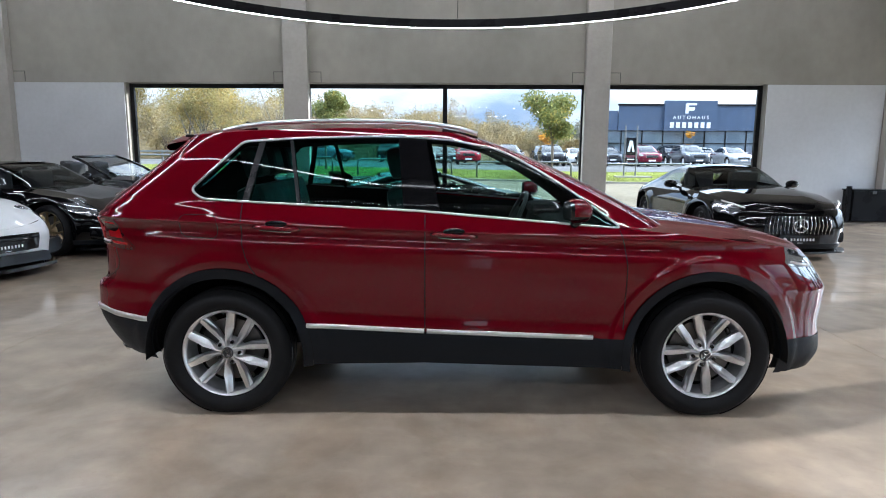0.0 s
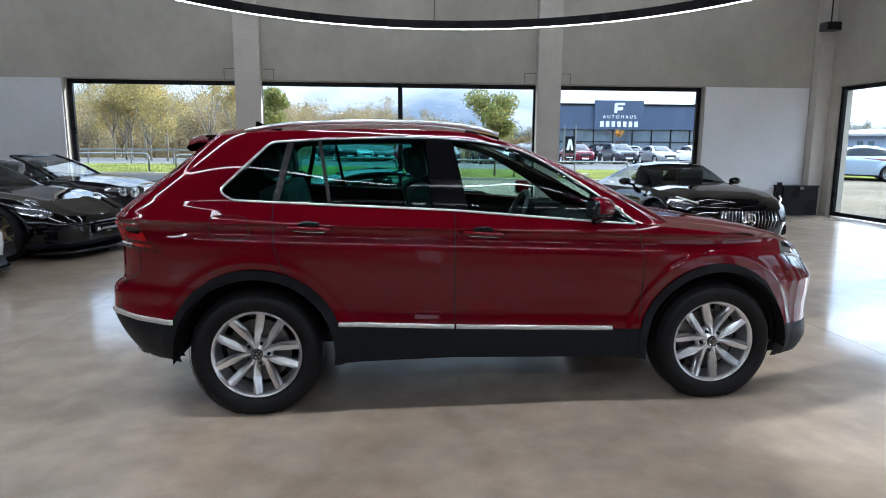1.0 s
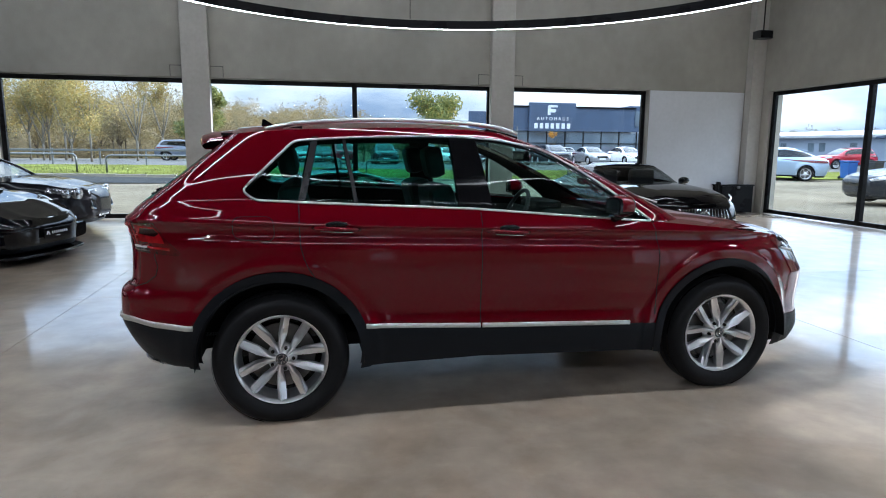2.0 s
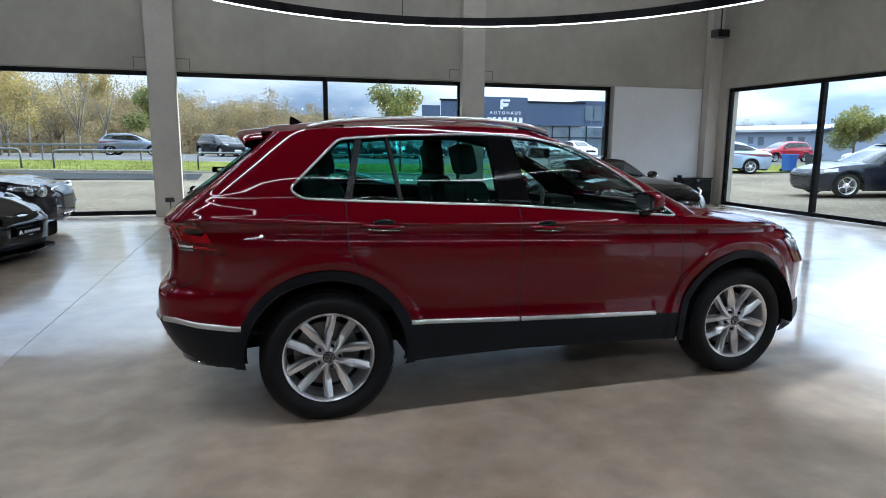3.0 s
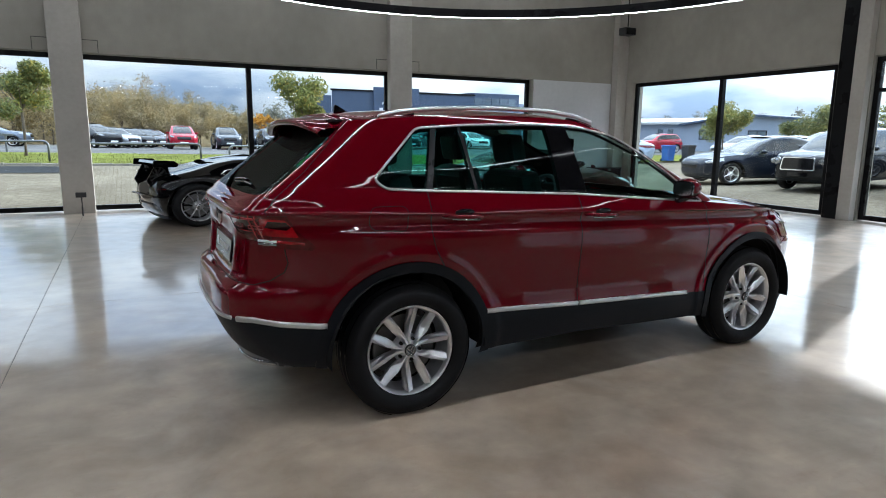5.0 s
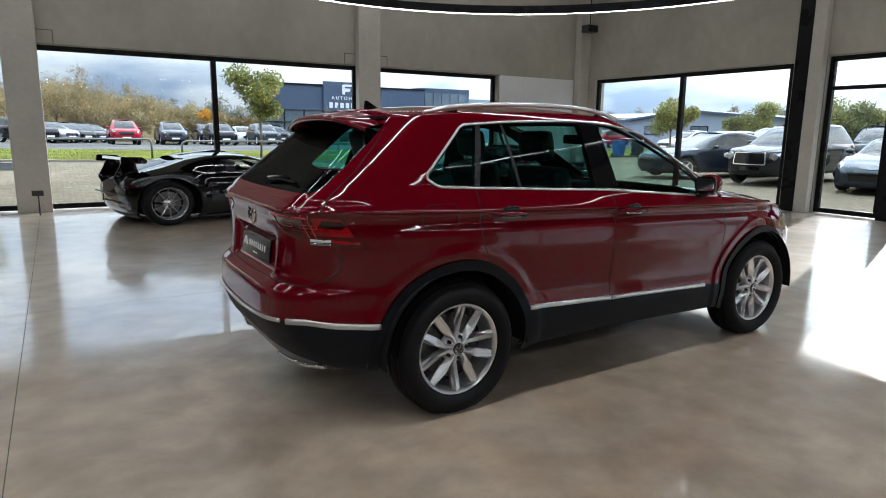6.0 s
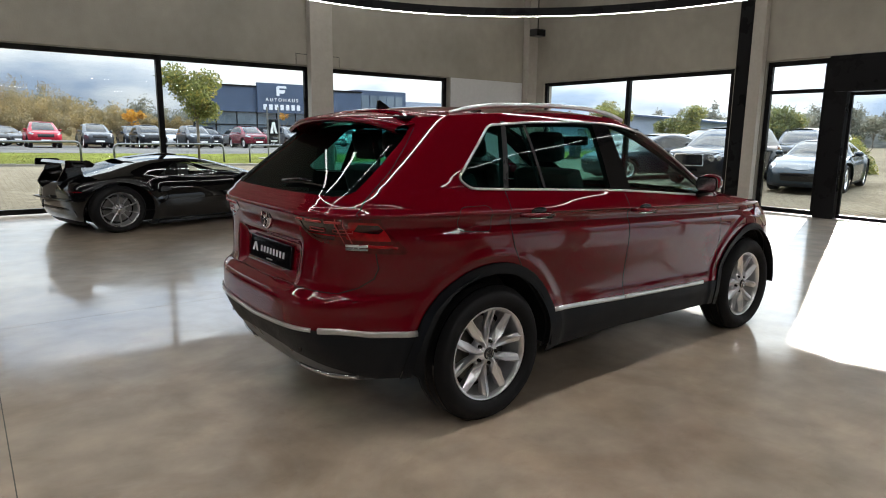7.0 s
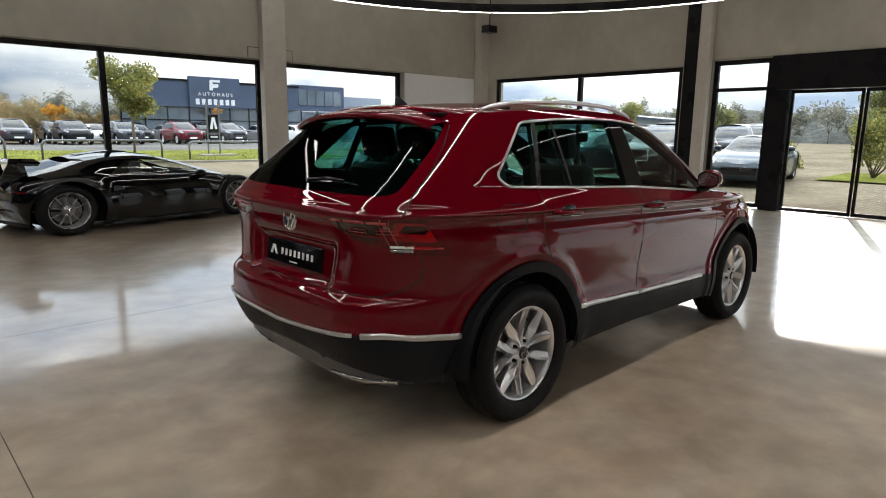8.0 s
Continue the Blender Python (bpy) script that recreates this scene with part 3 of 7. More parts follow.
trim_black = material("gloss_black", (0.005, 0.005, 0.006), 0.06, vary=0.1, coat=0.0, rough_vary=0.02, spec=0.35)
trim_dark = material("interior_trim", (0.010, 0.010, 0.011), 0.8, spec=0.15, vary=0.15, scale=14, bump=0.15, bump_scale=250)
seat_leather = material("seat_leather", (0.03, 0.03, 0.032), 0.5, vary=0.12, scale=10, bump=0.2, bump_scale=180)
red_paint = material("ruby_paint", (0.118, 0.0004, 0.0056), 0.35, 0.0, vary=0.05, scale=1200, coat=1.0, rough_vary=0.03, spec=0.0)


def make_wheel(parent, m, radius, width, rim_radius, spokes, mat, style="v", lod=0, label=""):
    """A wheel whose outer face looks along -y of its pose: tyre, rim, disc."""
    turn = pose(0, 0, 0, 90)
    steps = 64 if lod == 0 else 28
    h = width / 2
    bm = lathe([(rim_radius, h - 0.034), (rim_radius - 0.002, h - 0.026), (rim_radius - 0.006, h - 0.025), (rim_radius - 0.011, h - 0.034), (rim_radius - 0.019, h - 0.040), (rim_radius - 0.021, h - 0.052)], steps, turn)
    w = part("wheel", bm, mat, parent, label, smoothed=True, m=m)
    part("rim_barrel", lathe([(rim_radius - 0.021, h - 0.052), (rim_radius - 0.026, h - 0.075), (rim_radius - 0.036, -h + 0.03)], steps, turn), barrel_grey, w, smoothed=True)
    tyre = [(rim_radius - 0.005, h - 0.035), (rim_radius + 0.012, h - 0.012), (rim_radius + 0.035, h), ((rim_radius + radius) / 2 + 0.01, h + 0.004), (radius - 0.03, h - 0.012), (radius - 0.008, h - 0.035), (radius, h - 0.06)]
    tyre += [(r, -z) for r, z in tyre[::-1]]
    ty = part("tyre", lathe(tyre, steps, turn, closed=True), rubber, w, smoothed=True)
    if lod == 0:
        for k in (-0.3, 0.0, 0.3):
            part("tread_groove", lathe([(radius + 0.0008, k * width - 0.005), (radius + 0.0008, k * width + 0.005)], steps, turn), trim_black, ty)
    face = h - 0.035
    sp = bmesh.new()

    def blade(a0, a1, r0, r1, w0, w1, d0, d1, thick=0.03, ridge=0.010):
        """One spoke with a raised edge along its middle, from the hub (angle a0) to the rim (angle a1)."""
        p0, p1 = Vector((math.cos(a0) * r0, math.sin(a0) * r0)), Vector((math.cos(a1) * r1, math.sin(a1) * r1))
        way = (p1 - p0).normalized()
        nx = Vector((-way.y, way.x))
        rings = []
        for t in (0.0, 0.4, 1.0):
            c, ww, dd = p0.lerp(p1, t), w0 + (w1 - w0) * t, d0 + (d1 - d0) * t
            rings.append([sp.verts.new(v) for v in ((*(c - nx * ww), dd - thick), (*(c - nx * ww), dd - ridge), (*(c + nx * ww * 0.02), dd), (*(c + nx * ww), dd - ridge * 1.1), (*(c + nx * ww), dd - thick))])
        for a, b in zip(rings, rings[1:]):
            for k in range(5):
                j = (k + 1) % 5
                sp.faces.new((a[k], b[k], b[j], a[j]))
        sp.faces.new(rings[0])
        sp.faces.new(rings[-1][::-1])

    def facet(a, s):
        """One blade of a twin spoke: it starts narrow at the hub, is widest at its knee, and runs out to the rim with a sharp ridge."""
        def at(r, turn_by, depth):
            return sp.verts.new((r * math.cos(a + s * turn_by), r * math.sin(a + s * turn_by), depth))

        R = rim_radius
        # radius, angle of the inner edge, of two ridges and of the outer edge; heights of the edges and the ridges
        stations = ((0.13 * R, 0.0, 0.14, 0.34, 0.62, -0.012, -0.010, -0.012, -0.022),
                    (0.27 * R, 0.01, 0.10, 0.22, 0.42, -0.022, -0.012, -0.010, -0.036),
                    (0.55 * R, 0.135, 0.19, 0.30, 0.485, -0.032, -0.003, -0.016, -0.032),
                    (0.985 * R, 0.272, 0.345, 0.36, 0.462, -0.014, 0.001, 0.000, -0.010))
        rings = [(at(r, a0, face - 0.05), at(r, a0, face + z0), at(r, a1, face + z1), at(r, a2, face + z2), at(r, a3, face + z3), at(r, a3, face - 0.05)) for r, a0, a1, a2, a3, z0, z1, z2, z3 in stations]
        for p, q in zip(rings, rings[1:]):
            for j in range(5):
                sp.faces.new((p[j], q[j], q[j + 1], p[j + 1]))
        sp.faces.new(rings[0])
        sp.faces.new(rings[-1][::-1])

    for k in range(spokes):
        a = 2 * math.pi * k / spokes + math.pi / 2
        if style == "v":
            for s in (-1, 1):
                facet(a, s)
        elif style == "y":
            blade(a, a, 0.04, rim_radius * 0.55, 0.016, 0.015, face - 0.015, face - 0.008)
            for s in (-1, 1):
                blade(a, a + s * 0.24, rim_radius * 0.5, rim_radius - 0.01, 0.013, 0.012, face - 0.008, face)
        else:
            blade(a, a, 0.04, rim_radius - 0.01, 0.013 if spokes < 8 else 0.009, 0.010 if spokes < 8 else 0.006, face - 0.02, face)
    bmesh.ops.transform(sp, matrix=turn, verts=sp.verts[:])
    bmesh.ops.recalc_face_normals(sp, faces=sp.faces[:])
    part("spokes", sp, mat, w)
    if lod > 1:
        return w
    part("hub", lathe([(0.0, face - 0.004), (0.03, face - 0.008), (0.046, face - 0.026), (0.078, face - 0.032), (0.082, face - 0.07)], 32, turn), mat, w, smoothed=True)
    if lod == 0:
        cap = part("centre_cap", lathe([(0.0, face + 0.0005), (0.026, face), (0.027, face + 0.003), (0.031, face + 0.002), (0.033, face - 0.006)], 32, turn), dark_alloy, w, "dark cap with a chrome emblem", smoothed=True)
        part("cap_ring", lathe([(0.0245, face + 0.001), (0.025, face + 0.0042), (0.0275, face + 0.0042), (0.028, face + 0.001)], 32, turn), chrome, cap, smoothed=True)
        for s in (-1, 1):
            for (x0, z0), (x1, z1) in (((0.015, 0.018), (0.004, 0.002)), ((0.004, 0.002), (0.0, 0.009)), ((0.022, 0.003), (0.009, -0.021)), ((0.009, -0.021), (0.0, -0.005))):
                part("emblem_bar", tube([(s * x0, -face - 0.002, z0), (s * x1, -face - 0.002, z1)], 0.0022, 5), chrome, cap)
        for k in range(5):
            a = 2 * math.pi * (k + 0.5) / 5 + math.pi / 2
            c = Matrix.Translation((0.061 * math.cos(a), 0, 0.061 * math.sin(a))) @ turn
            part("wheel_bolt", lathe([(0.0, face - 0.012), (0.008, face - 0.012), (0.010, face - 0.02), (0.010, face - 0.04)], 10, c), trim_black, w)
    part("brake_disc", lathe([(0.0, -0.01), (rim_radius * 0.72, -0.01), (rim_radius * 0.72, -0.035), (0.0, -0.035)], steps, turn), steel, w, smoothed=False)
    part("wheel_well_back", lathe([(0.0, -0.05), (rim_radius - 0.02, -0.05)], steps, turn), trim_black, w)
    return w

# ---- the red car ----
BASE = 2.681
TIRE, HUB_Z = 0.364, 0.348


lamp_bright = material("tail_lamp_bright", (0.30, 0.002, 0.006), 0.2, vary=0.6, scale=14, coat=1.0, spec=0.1)
lamp_mid = material("tail_lamp_inner", (0.022, 0.002, 0.003), 0.15, vary=0.3, scale=50, coat=1.0, spec=0.2)
# black trim made satin, its colour lightened for the light the bars reflect
lit_bar = material("black_bar_lightened", (0.020, 0.020, 0.022), 0.30, vary=0.08, scale=8, spec=0.3)
# pale on purpose: bounces window light onto the floor under the car
bounce_panel = material("underbody_shield", (0.46, 0.47, 0.49), 0.5, 0.3, vary=0.2, scale=6)
satin_grey = material("satin_grey_plastic", (0.085, 0.087, 0.094), 0.32, vary=0.08, scale=8, spec=0.5)


def red_car():
    car = thing("compact_suv", "glossy ruby-red compact SUV parked on the concrete floor", "car", pose(-1.3184, 4.2489, 0.0, 0, 0, 0.94))
    mid = 1.11
    back = curve((0.20, -0.70), (0.32, -0.80), (0.45, -0.872), (0.56, -0.904), (0.66, -0.902), (0.695, -0.892), (0.735, -0.842), (0.78, -0.828), (0.95, -0.812), (1.03, -0.814), (1.082, -0.832), (1.104, -0.826), (1.13, -0.79), (1.156, -0.766), (1.19, -0.720), (1.267, -0.616), (1.394, -0.452), (1.508, -0.312), (1.62, -0.18))
    nose = curve((0.16, 3.42), (0.22, 3.51), (0.31, 3.548), (0.45, 3.535), (0.60, 3.55), (0.68, 3.552), (0.735, 3.52), (0.80, 3.475), (0.86, 3.43), (0.95, 3.34), (1.05, 3.2), (1.2, 2.9))
    screen = curve((0.95, 2.62), (1.06, 2.50), (1.2, 2.24), (1.35, 1.93), (1.48, 1.62), (1.56, 1.38), (1.64, 1.08))
    # half width below and above the shoulder crease, at heights that follow the crease
    CREASE, SLOPE = 1.067, 0.034
    low = curve((0.18, 0.79), (0.27, 0.865), (0.36, 0.894), (0.46, 0.908), (0.53, 0.904), (0.60, 0.895), (0.68, 0.899), (0.80, 0.913), (0.88, 0.921), (0.94, 0.920), (0.968, 0.915), (0.99, 0.906), (1.012, 0.898), (1.035, 0.897), (1.052, 0.903), (CREASE, 0.916))
    high = curve((CREASE, 0.916), (1.08, 0.910), (1.10, 0.899), (1.14, 0.876), (1.19, 0.846), (1.30, 0.809), (1.42, 0.766), (1.52, 0.724), (1.575, 0.688), (1.62, 0.640), (1.66, 0.57))

    tail = curve((0.2, 4.6), (0.6, 5.0), (0.95, 5.6), (1.12, 6.6), (1.25, 8.5), (1.6, 9.5))

    def width(z):
        return np.where(z < CREASE, low(z), high(z))

    def extra(p):
        x, y, z = p[..., 0], p[..., 1], p[..., 2]
        d = np.zeros_like(p)
        # hollow round the number plate
        side = 1 / (1 + np.exp((np.abs(y) - 0.36 - (z - 0.75) * 0.12) / 0.012))
        tall = 1 / (1 + np.exp(-(z - 0.735) / 0.008)) / (1 + np.exp((z - 0.94) / 0.012))
        d[..., 0] = np.where(x < -0.4, 0.034 * side * tall, 0)
        # wheel arch flare and the sculpted lower door
        for cx, rim, fade, proud in ((0.0, 0.520, 0.034, 0.010), (BASE, 0.535, 0.022, 0.013)):
            r = np.hypot(x - cx, z - HUB_Z)
            flare = np.where(r < rim, 1.0, np.exp(-(((r - rim) / fade) ** 2))) * proud
            d[..., 1] -= np.where(np.abs(y) > 0.6, flare * np.clip((1.02 - z) / 0.1, 0, 1), 0)
        return d

    shell = Hull(mid, back, screen, width, 6.0, tail, SLOPE, 0.5, extra)
    prow = Hull(mid, back, nose, width, 4.9, tail, SLOPE, 0.5, extra)

    belt = line((-0.9, 1.245), (0.12, 1.188), (1.08, 1.138), (2.18, 1.056), (2.6, 1.03))
    edge = curve((-0.45, 1.530), (-0.2, 1.556), (0.2, 1.583), (0.7, 1.597), (1.0, 1.592), (1.25, 1.575), (1.45, 1.555))
    hood_edge = line((1.9, 1.105), (2.18, 1.062), (2.6, 1.020), (3.0, 0.968), (3.25, 0.925), (3.45, 0.885), (3.6, 0.865))

    def side(hull, pts):
        a = np.array(pts, float)
        return np.stack([hull.u_side(a[:, 0], a[:, 1]), a[:, 1]], -1)

    def ends(hull, pts, rear=True):
        a = np.array(pts, float)
        return np.stack([hull.u_end(a[:, 0], a[:, 1], rear), a[:, 1]], -1)

    def arc(cx, r, z0=0.12, n=40):
        a0 = math.asin((HUB_Z - z0) / r) if r > HUB_Z - z0 else 0
        return [(cx + r * math.cos(a), HUB_Z + r * math.sin(a)) for a in np.linspace(-a0, math.pi + a0, n)]

    # outlines on the right flank (x, z) and on the tail (y, z)
    dlo = rounded([(-0.178, 1.258), (-0.115, 1.208), (0.12, 1.194), (1.08, 1.148), (2.185, 1.060), (2.06, 1.155), (1.90, 1.268), (1.74, 1.366), (1.585, 1.449), (1.485, 1.490), (1.26, 1.530), (1.05, 1.547), (0.8, 1.550), (0.40, 1.539), (0.095, 1.518)], 0.034)
    inset = 0.012

    def shrink(poly, d):
        p = np.array(poly, float)
        c = p.mean(0)
        n = np.roll(p, -1, 0) - np.roll(p, 1, 0)
        n = np.stack([-n[:, 1], n[:, 0]], -1)
        n /= np.maximum(np.linalg.norm(n, axis=1, keepdims=True), 1e-9)
        n *= np.sign(((c - p) * n).sum(1).mean())
        return [tuple(v) for v in p + n * d]

    H = 0.022
    tot = shell.total()
    u_mid = float(shell.u_side(mid, 0.7))
    # --- rear half and greenhouse ---
    u0 = u_mid
    xs_top = np.linspace(mid, -0.29, 40)
    u_top = shell.u_side(xs_top, edge(xs_top))
    tail_top = [(tot, 1.520)]
    dom = np.array([(u0, 0.20), (tot, 0.20)] + tail_top + [(float(shell.u_end(0.42, 1.52)), 1.52)] + [(u, z) for u, z in zip(u_top[::-1], edge(xs_top[::-1]))])
    glass_side = side(shell, shrink(dlo, inset))
    frame_side = side(shell, dlo)
    lamp = np.concatenate([ends(shell, [(0.372, 1.078), (0.385, 1.035), (0.50, 0.985), (0.58, 0.968), (0.70, 0.962), (0.71, 0.938)]), side(shell, [(-0.70, 0.935), (-0.505, 0.922), (-0.49, 0.935), (-0.575, 1.02), (-0.62, 1.092)])])
    window = [(tot, 1.172)] + [tuple(v) for v in ends(shell, [(0.58, 1.178), (0.645, 1.185), (0.675, 1.205), (0.66, 1.30), (0.622, 1.44), (0.59, 1.50), (0.52, 1.5185)])] + [(tot, 1.5185)]
    hatch_edge = [(tot, 0.725)] + [tuple(v) for v in ends(shell, [(0.66, 0.735), (0.73, 0.765), (0.775, 0.81), (0.79, 0.90), (0.79, 0.98), (0.77, 1.07), (0.745, 1.19), (0.72, 1.30), (0.63, 1.47), (0.56, 1.5195)])] + [(tot, 1.5195)]
    low_line_r = line((-1.0, 0.575), (-0.5, 0.532), (-0.44, 0.530), (0.44, 0.512), (1.13, 0.480), (2.04, 0.449), (2.3, 0.445), (3.0, 0.43), (3.6, 0.40))
    xs = np.linspace(mid, -0.66, 30)
    sill_top = [tuple(v) for v in side(shell, [(x, low_line_r(x)) for x in xs])]
    sill = [(u0 - 0.01, 0.19)] + [(u0 - 0.01, sill_top[0][1])] + sill_top + [tuple(v) for v in ends(shell, [(0.62, 0.560), (0.4, 0.545), (0.2, 0.535)])] + [(tot + 0.01, 0.53), (tot + 0.01, 0.19)]
    under = [(u0 - 0.01, 0.19), (u0 - 0.01, 0.300)] + [tuple(v) for v in side(shell, [(0.5, 0.285), (0.4, 0.27), (-0.40, 0.29), (-0.52, 0.30)])] + [tuple(v) for v in ends(shell, [(0.6, 0.275), (0.4, 0.255)])] + [(tot + 0.01, 0.255), (tot + 0.01, 0.19)]
    valance = [(tot + 0.01, 0.19), (tot + 0.01, 0.405)] + [tuple(v) for v in ends(shell, [(0.25, 0.40), (0.48, 0.378), (0.62, 0.345), (0.70, 0.30), (0.70, 0.19)])]
    rdoor = [tuple(v) for v in side(shell, [(1.13, 0.20), (1.13, 1.135), (1.09, 1.155), (0.112, 1.195), (0.112, 1.067), (0.117, 0.965), (0.15, 0.86), (0.21, 0.76), (0.30, 0.55), (0.50, 0.45), (0.50, 0.20)])]
    regions = [
        (None, under),
        (None, side(shell, arc(0.0, 0.432))),
        ("window_pillar", side(shell, dense([(0.99, 1.155), (1.115, 1.148), (1.115, 1.535), (0.955, 1.545)], 0.03))),
        ("quarter_bar", side(shell, dense([(0.108, 1.195), (0.144, 1.194), (0.224, 1.54), (0.190, 1.54)], 0.03))),
        ("quarter_bar", side(shell, dense([(0.408, 1.185), (0.428, 1.185), (0.368, 1.54), (0.350, 1.54)], 0.03))),
        ("side_window", glass_side),
        ("window_surround", frame_side),
        ("arch_cladding", side(shell, arc(0.0, 0.488))),
        ("lamp_inner", side(shell, [(-0.712, 1.030), (-0.620, 1.020), (-0.598, 1.036), (-0.622, 1.060), (-0.700, 1.064)])),
        ("lamp_glow", side(shell, rounded([(-0.735, 0.992), (-0.565, 0.985), (-0.625, 1.072), (-0.735, 1.078)], 0.012))),
        ("lamp_inner", np.concatenate([ends(shell, [(0.42, 1.060), (0.43, 1.030), (0.53, 0.990), (0.70, 0.983)]), side(shell, [(-0.765, 0.985), (-0.765, 1.068)])])),
        ("tail_lamp", lamp),
        ("rear_window", np.array(window)),
        ("valance_panel", np.array(valance)),
        ("sill_cladding", np.array(sill)),
        ("tailgate", np.array(hatch_edge)),
        ("rear_door", np.array(rdoor)),
    ]
    def crease_rows(hull, x0, x1):
        at = np.linspace(x0, x1, 120)
        return [side(hull, [(x, CREASE + SLOPE * (0.5 - x) + d) for x in at]) for d in (-0.115, -0.1, -0.088, -0.077, -0.066, -0.055, -0.045, -0.03, -0.018, -0.009, -0.004, 0.0, 0.004, 0.010, 0.022, 0.036)]

    def ring_rows(hull, cx):
        return [side(hull, arc(cx, r, 0.45)) for r in (0.505, 0.52, 0.535, 0.543, 0.55, 0.558, 0.57, 0.585)]

    tail_rows = [np.array([(u, z) for u in np.linspace(float(shell.u_end(0.62, z)), tot, 40)]) for z in (0.705, 0.72, 0.735, 0.75, 1.06, 1.075, 1.088, 1.098, 1.108, 1.12)]
    recess_rows = [ends(shell, [(y + 0.12 * (z - 0.75), z) for z in np.linspace(0.725, 0.95, 14)]) for y in (0.335, 0.348, 0.36, 0.372, 0.385)]
    recess_rows += [ends(shell, [(y, z) for y in np.linspace(0.0, 0.37, 20)]) for z in (0.765, 0.925, 0.94, 0.955)]
    uz, got = cut_panels(dom, crease_rows(shell, mid, -0.70) + ring_rows(shell, 0.0) + tail_rows + recess_rows, regions, H)
    P, N = shell.at(uz[:, 0], uz[:, 1]), shell.normals(uz[:, 0], uz[:, 1])
    mats = {"body": red_paint, "rear_door": red_paint, "tailgate": red_paint, "side_window": privacy_glass, "window_surround": trim_black, "arch_cladding": cladding, "tail_lamp": lamp_red, "rear_window": privacy_glass, "sill_cladding": cladding, "window_pillar": trim_black, "quarter_bar": lit_bar, "lamp_glow": lamp_bright, "lamp_inner": lamp_mid, "valance_panel": satin_grey}
    names = {"body": "rear_quarter"}
    lift = {"lamp_glow": 0.001, "lamp_inner": 0.0, "arch_cladding": 0.012, "window_pillar": 0.002, "quarter_bar": 0.002, "tail_lamp": 0.003, "sill_cladding": 0.004}
    made = {}
    for key, tris in got.items():
        if key == "sill_cladding":
            ahead = P[tris].mean(1)[:, 0] > 0.2
            for s in (0, 1):
                panel("sill_cladding", P, N, tris[ahead], cladding, car, s, "", 0.004)
            panel("rear_bumper_cladding", P, N, tris[~ahead], cladding, car, 2, "", 0.004)
            continue
        whole = key in ("tailgate", "rear_window", "body", "valance_panel")
        for s in (2,) if whole else (0, 1):
            ob = panel(names.get(key, key), P, N, tris, mats[key], car, s, "tinted privacy glass" if key == "rear_window" else "", lift.get(key, 0.0))
            made[key, s] = ob
    solid = np.concatenate([got[k] for k in got if k not in ("side_window", "rear_window")])
    panel("inner_trim", P, -N, solid, trim_dark, car, 2, "dark cabin lining", 0.03)

    # --- front half of the greenhouse ---
    xs_top = np.linspace(mid, 1.40, 14)
    xb = np.linspace(2.47, mid, 30)
    dom = np.array([(0.0, 1.00), (float(shell.u_side(2.40, 1.04)), 1.02)] + [tuple(v) for v in side(shell, [(x, belt(x) - 0.004) for x in np.linspace(2.3, mid, 24)])] + [tuple(v) for v in side(shell, [(x, edge(x)) for x in xs_top])] + [(float(shell.u_end(0.5, 1.565, False)), 1.567), (0.0, 1.572)])
    ws = [(0.0, 1.045)] + [tuple(v) for v in ends(shell, [(0.60, 1.05), (0.655, 1.10), (0.60, 1.30), (0.555, 1.46), (0.52, 1.545), (0.47, 1.556)], False)] + [(0.0, 1.560)]
    regions = [("window_pillar", side(shell, dense([(1.105, 1.148), (1.19, 1.145), (1.11, 1.535), (1.105, 1.535)], 0.03))), ("side_window", glass_side), ("window_surround", frame_side), ("windscreen", np.array(ws))]
    uz2, got2 = cut_panels(dom, None, regions, H)
    P2, N2 = shell.at(uz2[:, 0], uz2[:, 1]), shell.normals(uz2[:, 0], uz2[:, 1])
    mats2 = {"body": red_paint, "side_window": car_glass, "window_surround": trim_black, "windscreen": car_glass, "window_pillar": trim_black}
    for key, tris in got2.items():
        whole = key in ("windscreen",)
        for s in (2,) if whole else (0, 1):
            panel({"body": "windscreen_pillar"}.get(key, key), P2, N2, tris, mats2[key], car, s)
    panel("pillar_trim", P2, -N2, np.concatenate([got2[k] for k in got2 if k in ("body",)]), trim_dark, car, 2, "dark pillar lining", 0.03)

    # --- front half of the lower body ---
    u_mid3 = float(prow.u_side(mid, 0.7))
    xe = np.linspace(2.18, 3.40, 30)
    lip = [tuple(v) for v in side(prow, [(x, hood_edge(x)) for x in xe])] + [tuple(v) for v in ends(prow, [(0.45, 0.880), (0.25, 0.875)], False)] + [(0.0, 0.872)]
    xb = np.linspace(mid, 2.18, 26)
    dom = np.array([(0.0, 0.20), (u_mid3, 0.20)] + [tuple(v) for v in side(prow, [(x, belt(x)) for x in xb])] + lip[1:])
    sill = [(u_mid3 + 0.01, 0.19), (u_mid3 + 0.01, low_line_r(mid))] + [tuple(v) for v in side(prow, [(x, low_line_r(x)) for x in np.linspace(mid, 3.3, 30)])] + [tuple(v) for v in ends(prow, [(0.55, 0.40), (0.3, 0.39)], False)] + [(-0.01, 0.39), (-0.01, 0.19)]
    under = [(u_mid3 + 0.01, 0.19), (u_mid3 + 0.01, 0.300)] + [tuple(v) for v in side(prow, [(2.18, 0.272), (2.3, 0.25), (3.05, 0.235), (3.2, 0.222)])] + [tuple(v) for v in ends(prow, [(0.5, 0.212)], False)] + [(-0.01, 0.21), (-0.01, 0.19)]
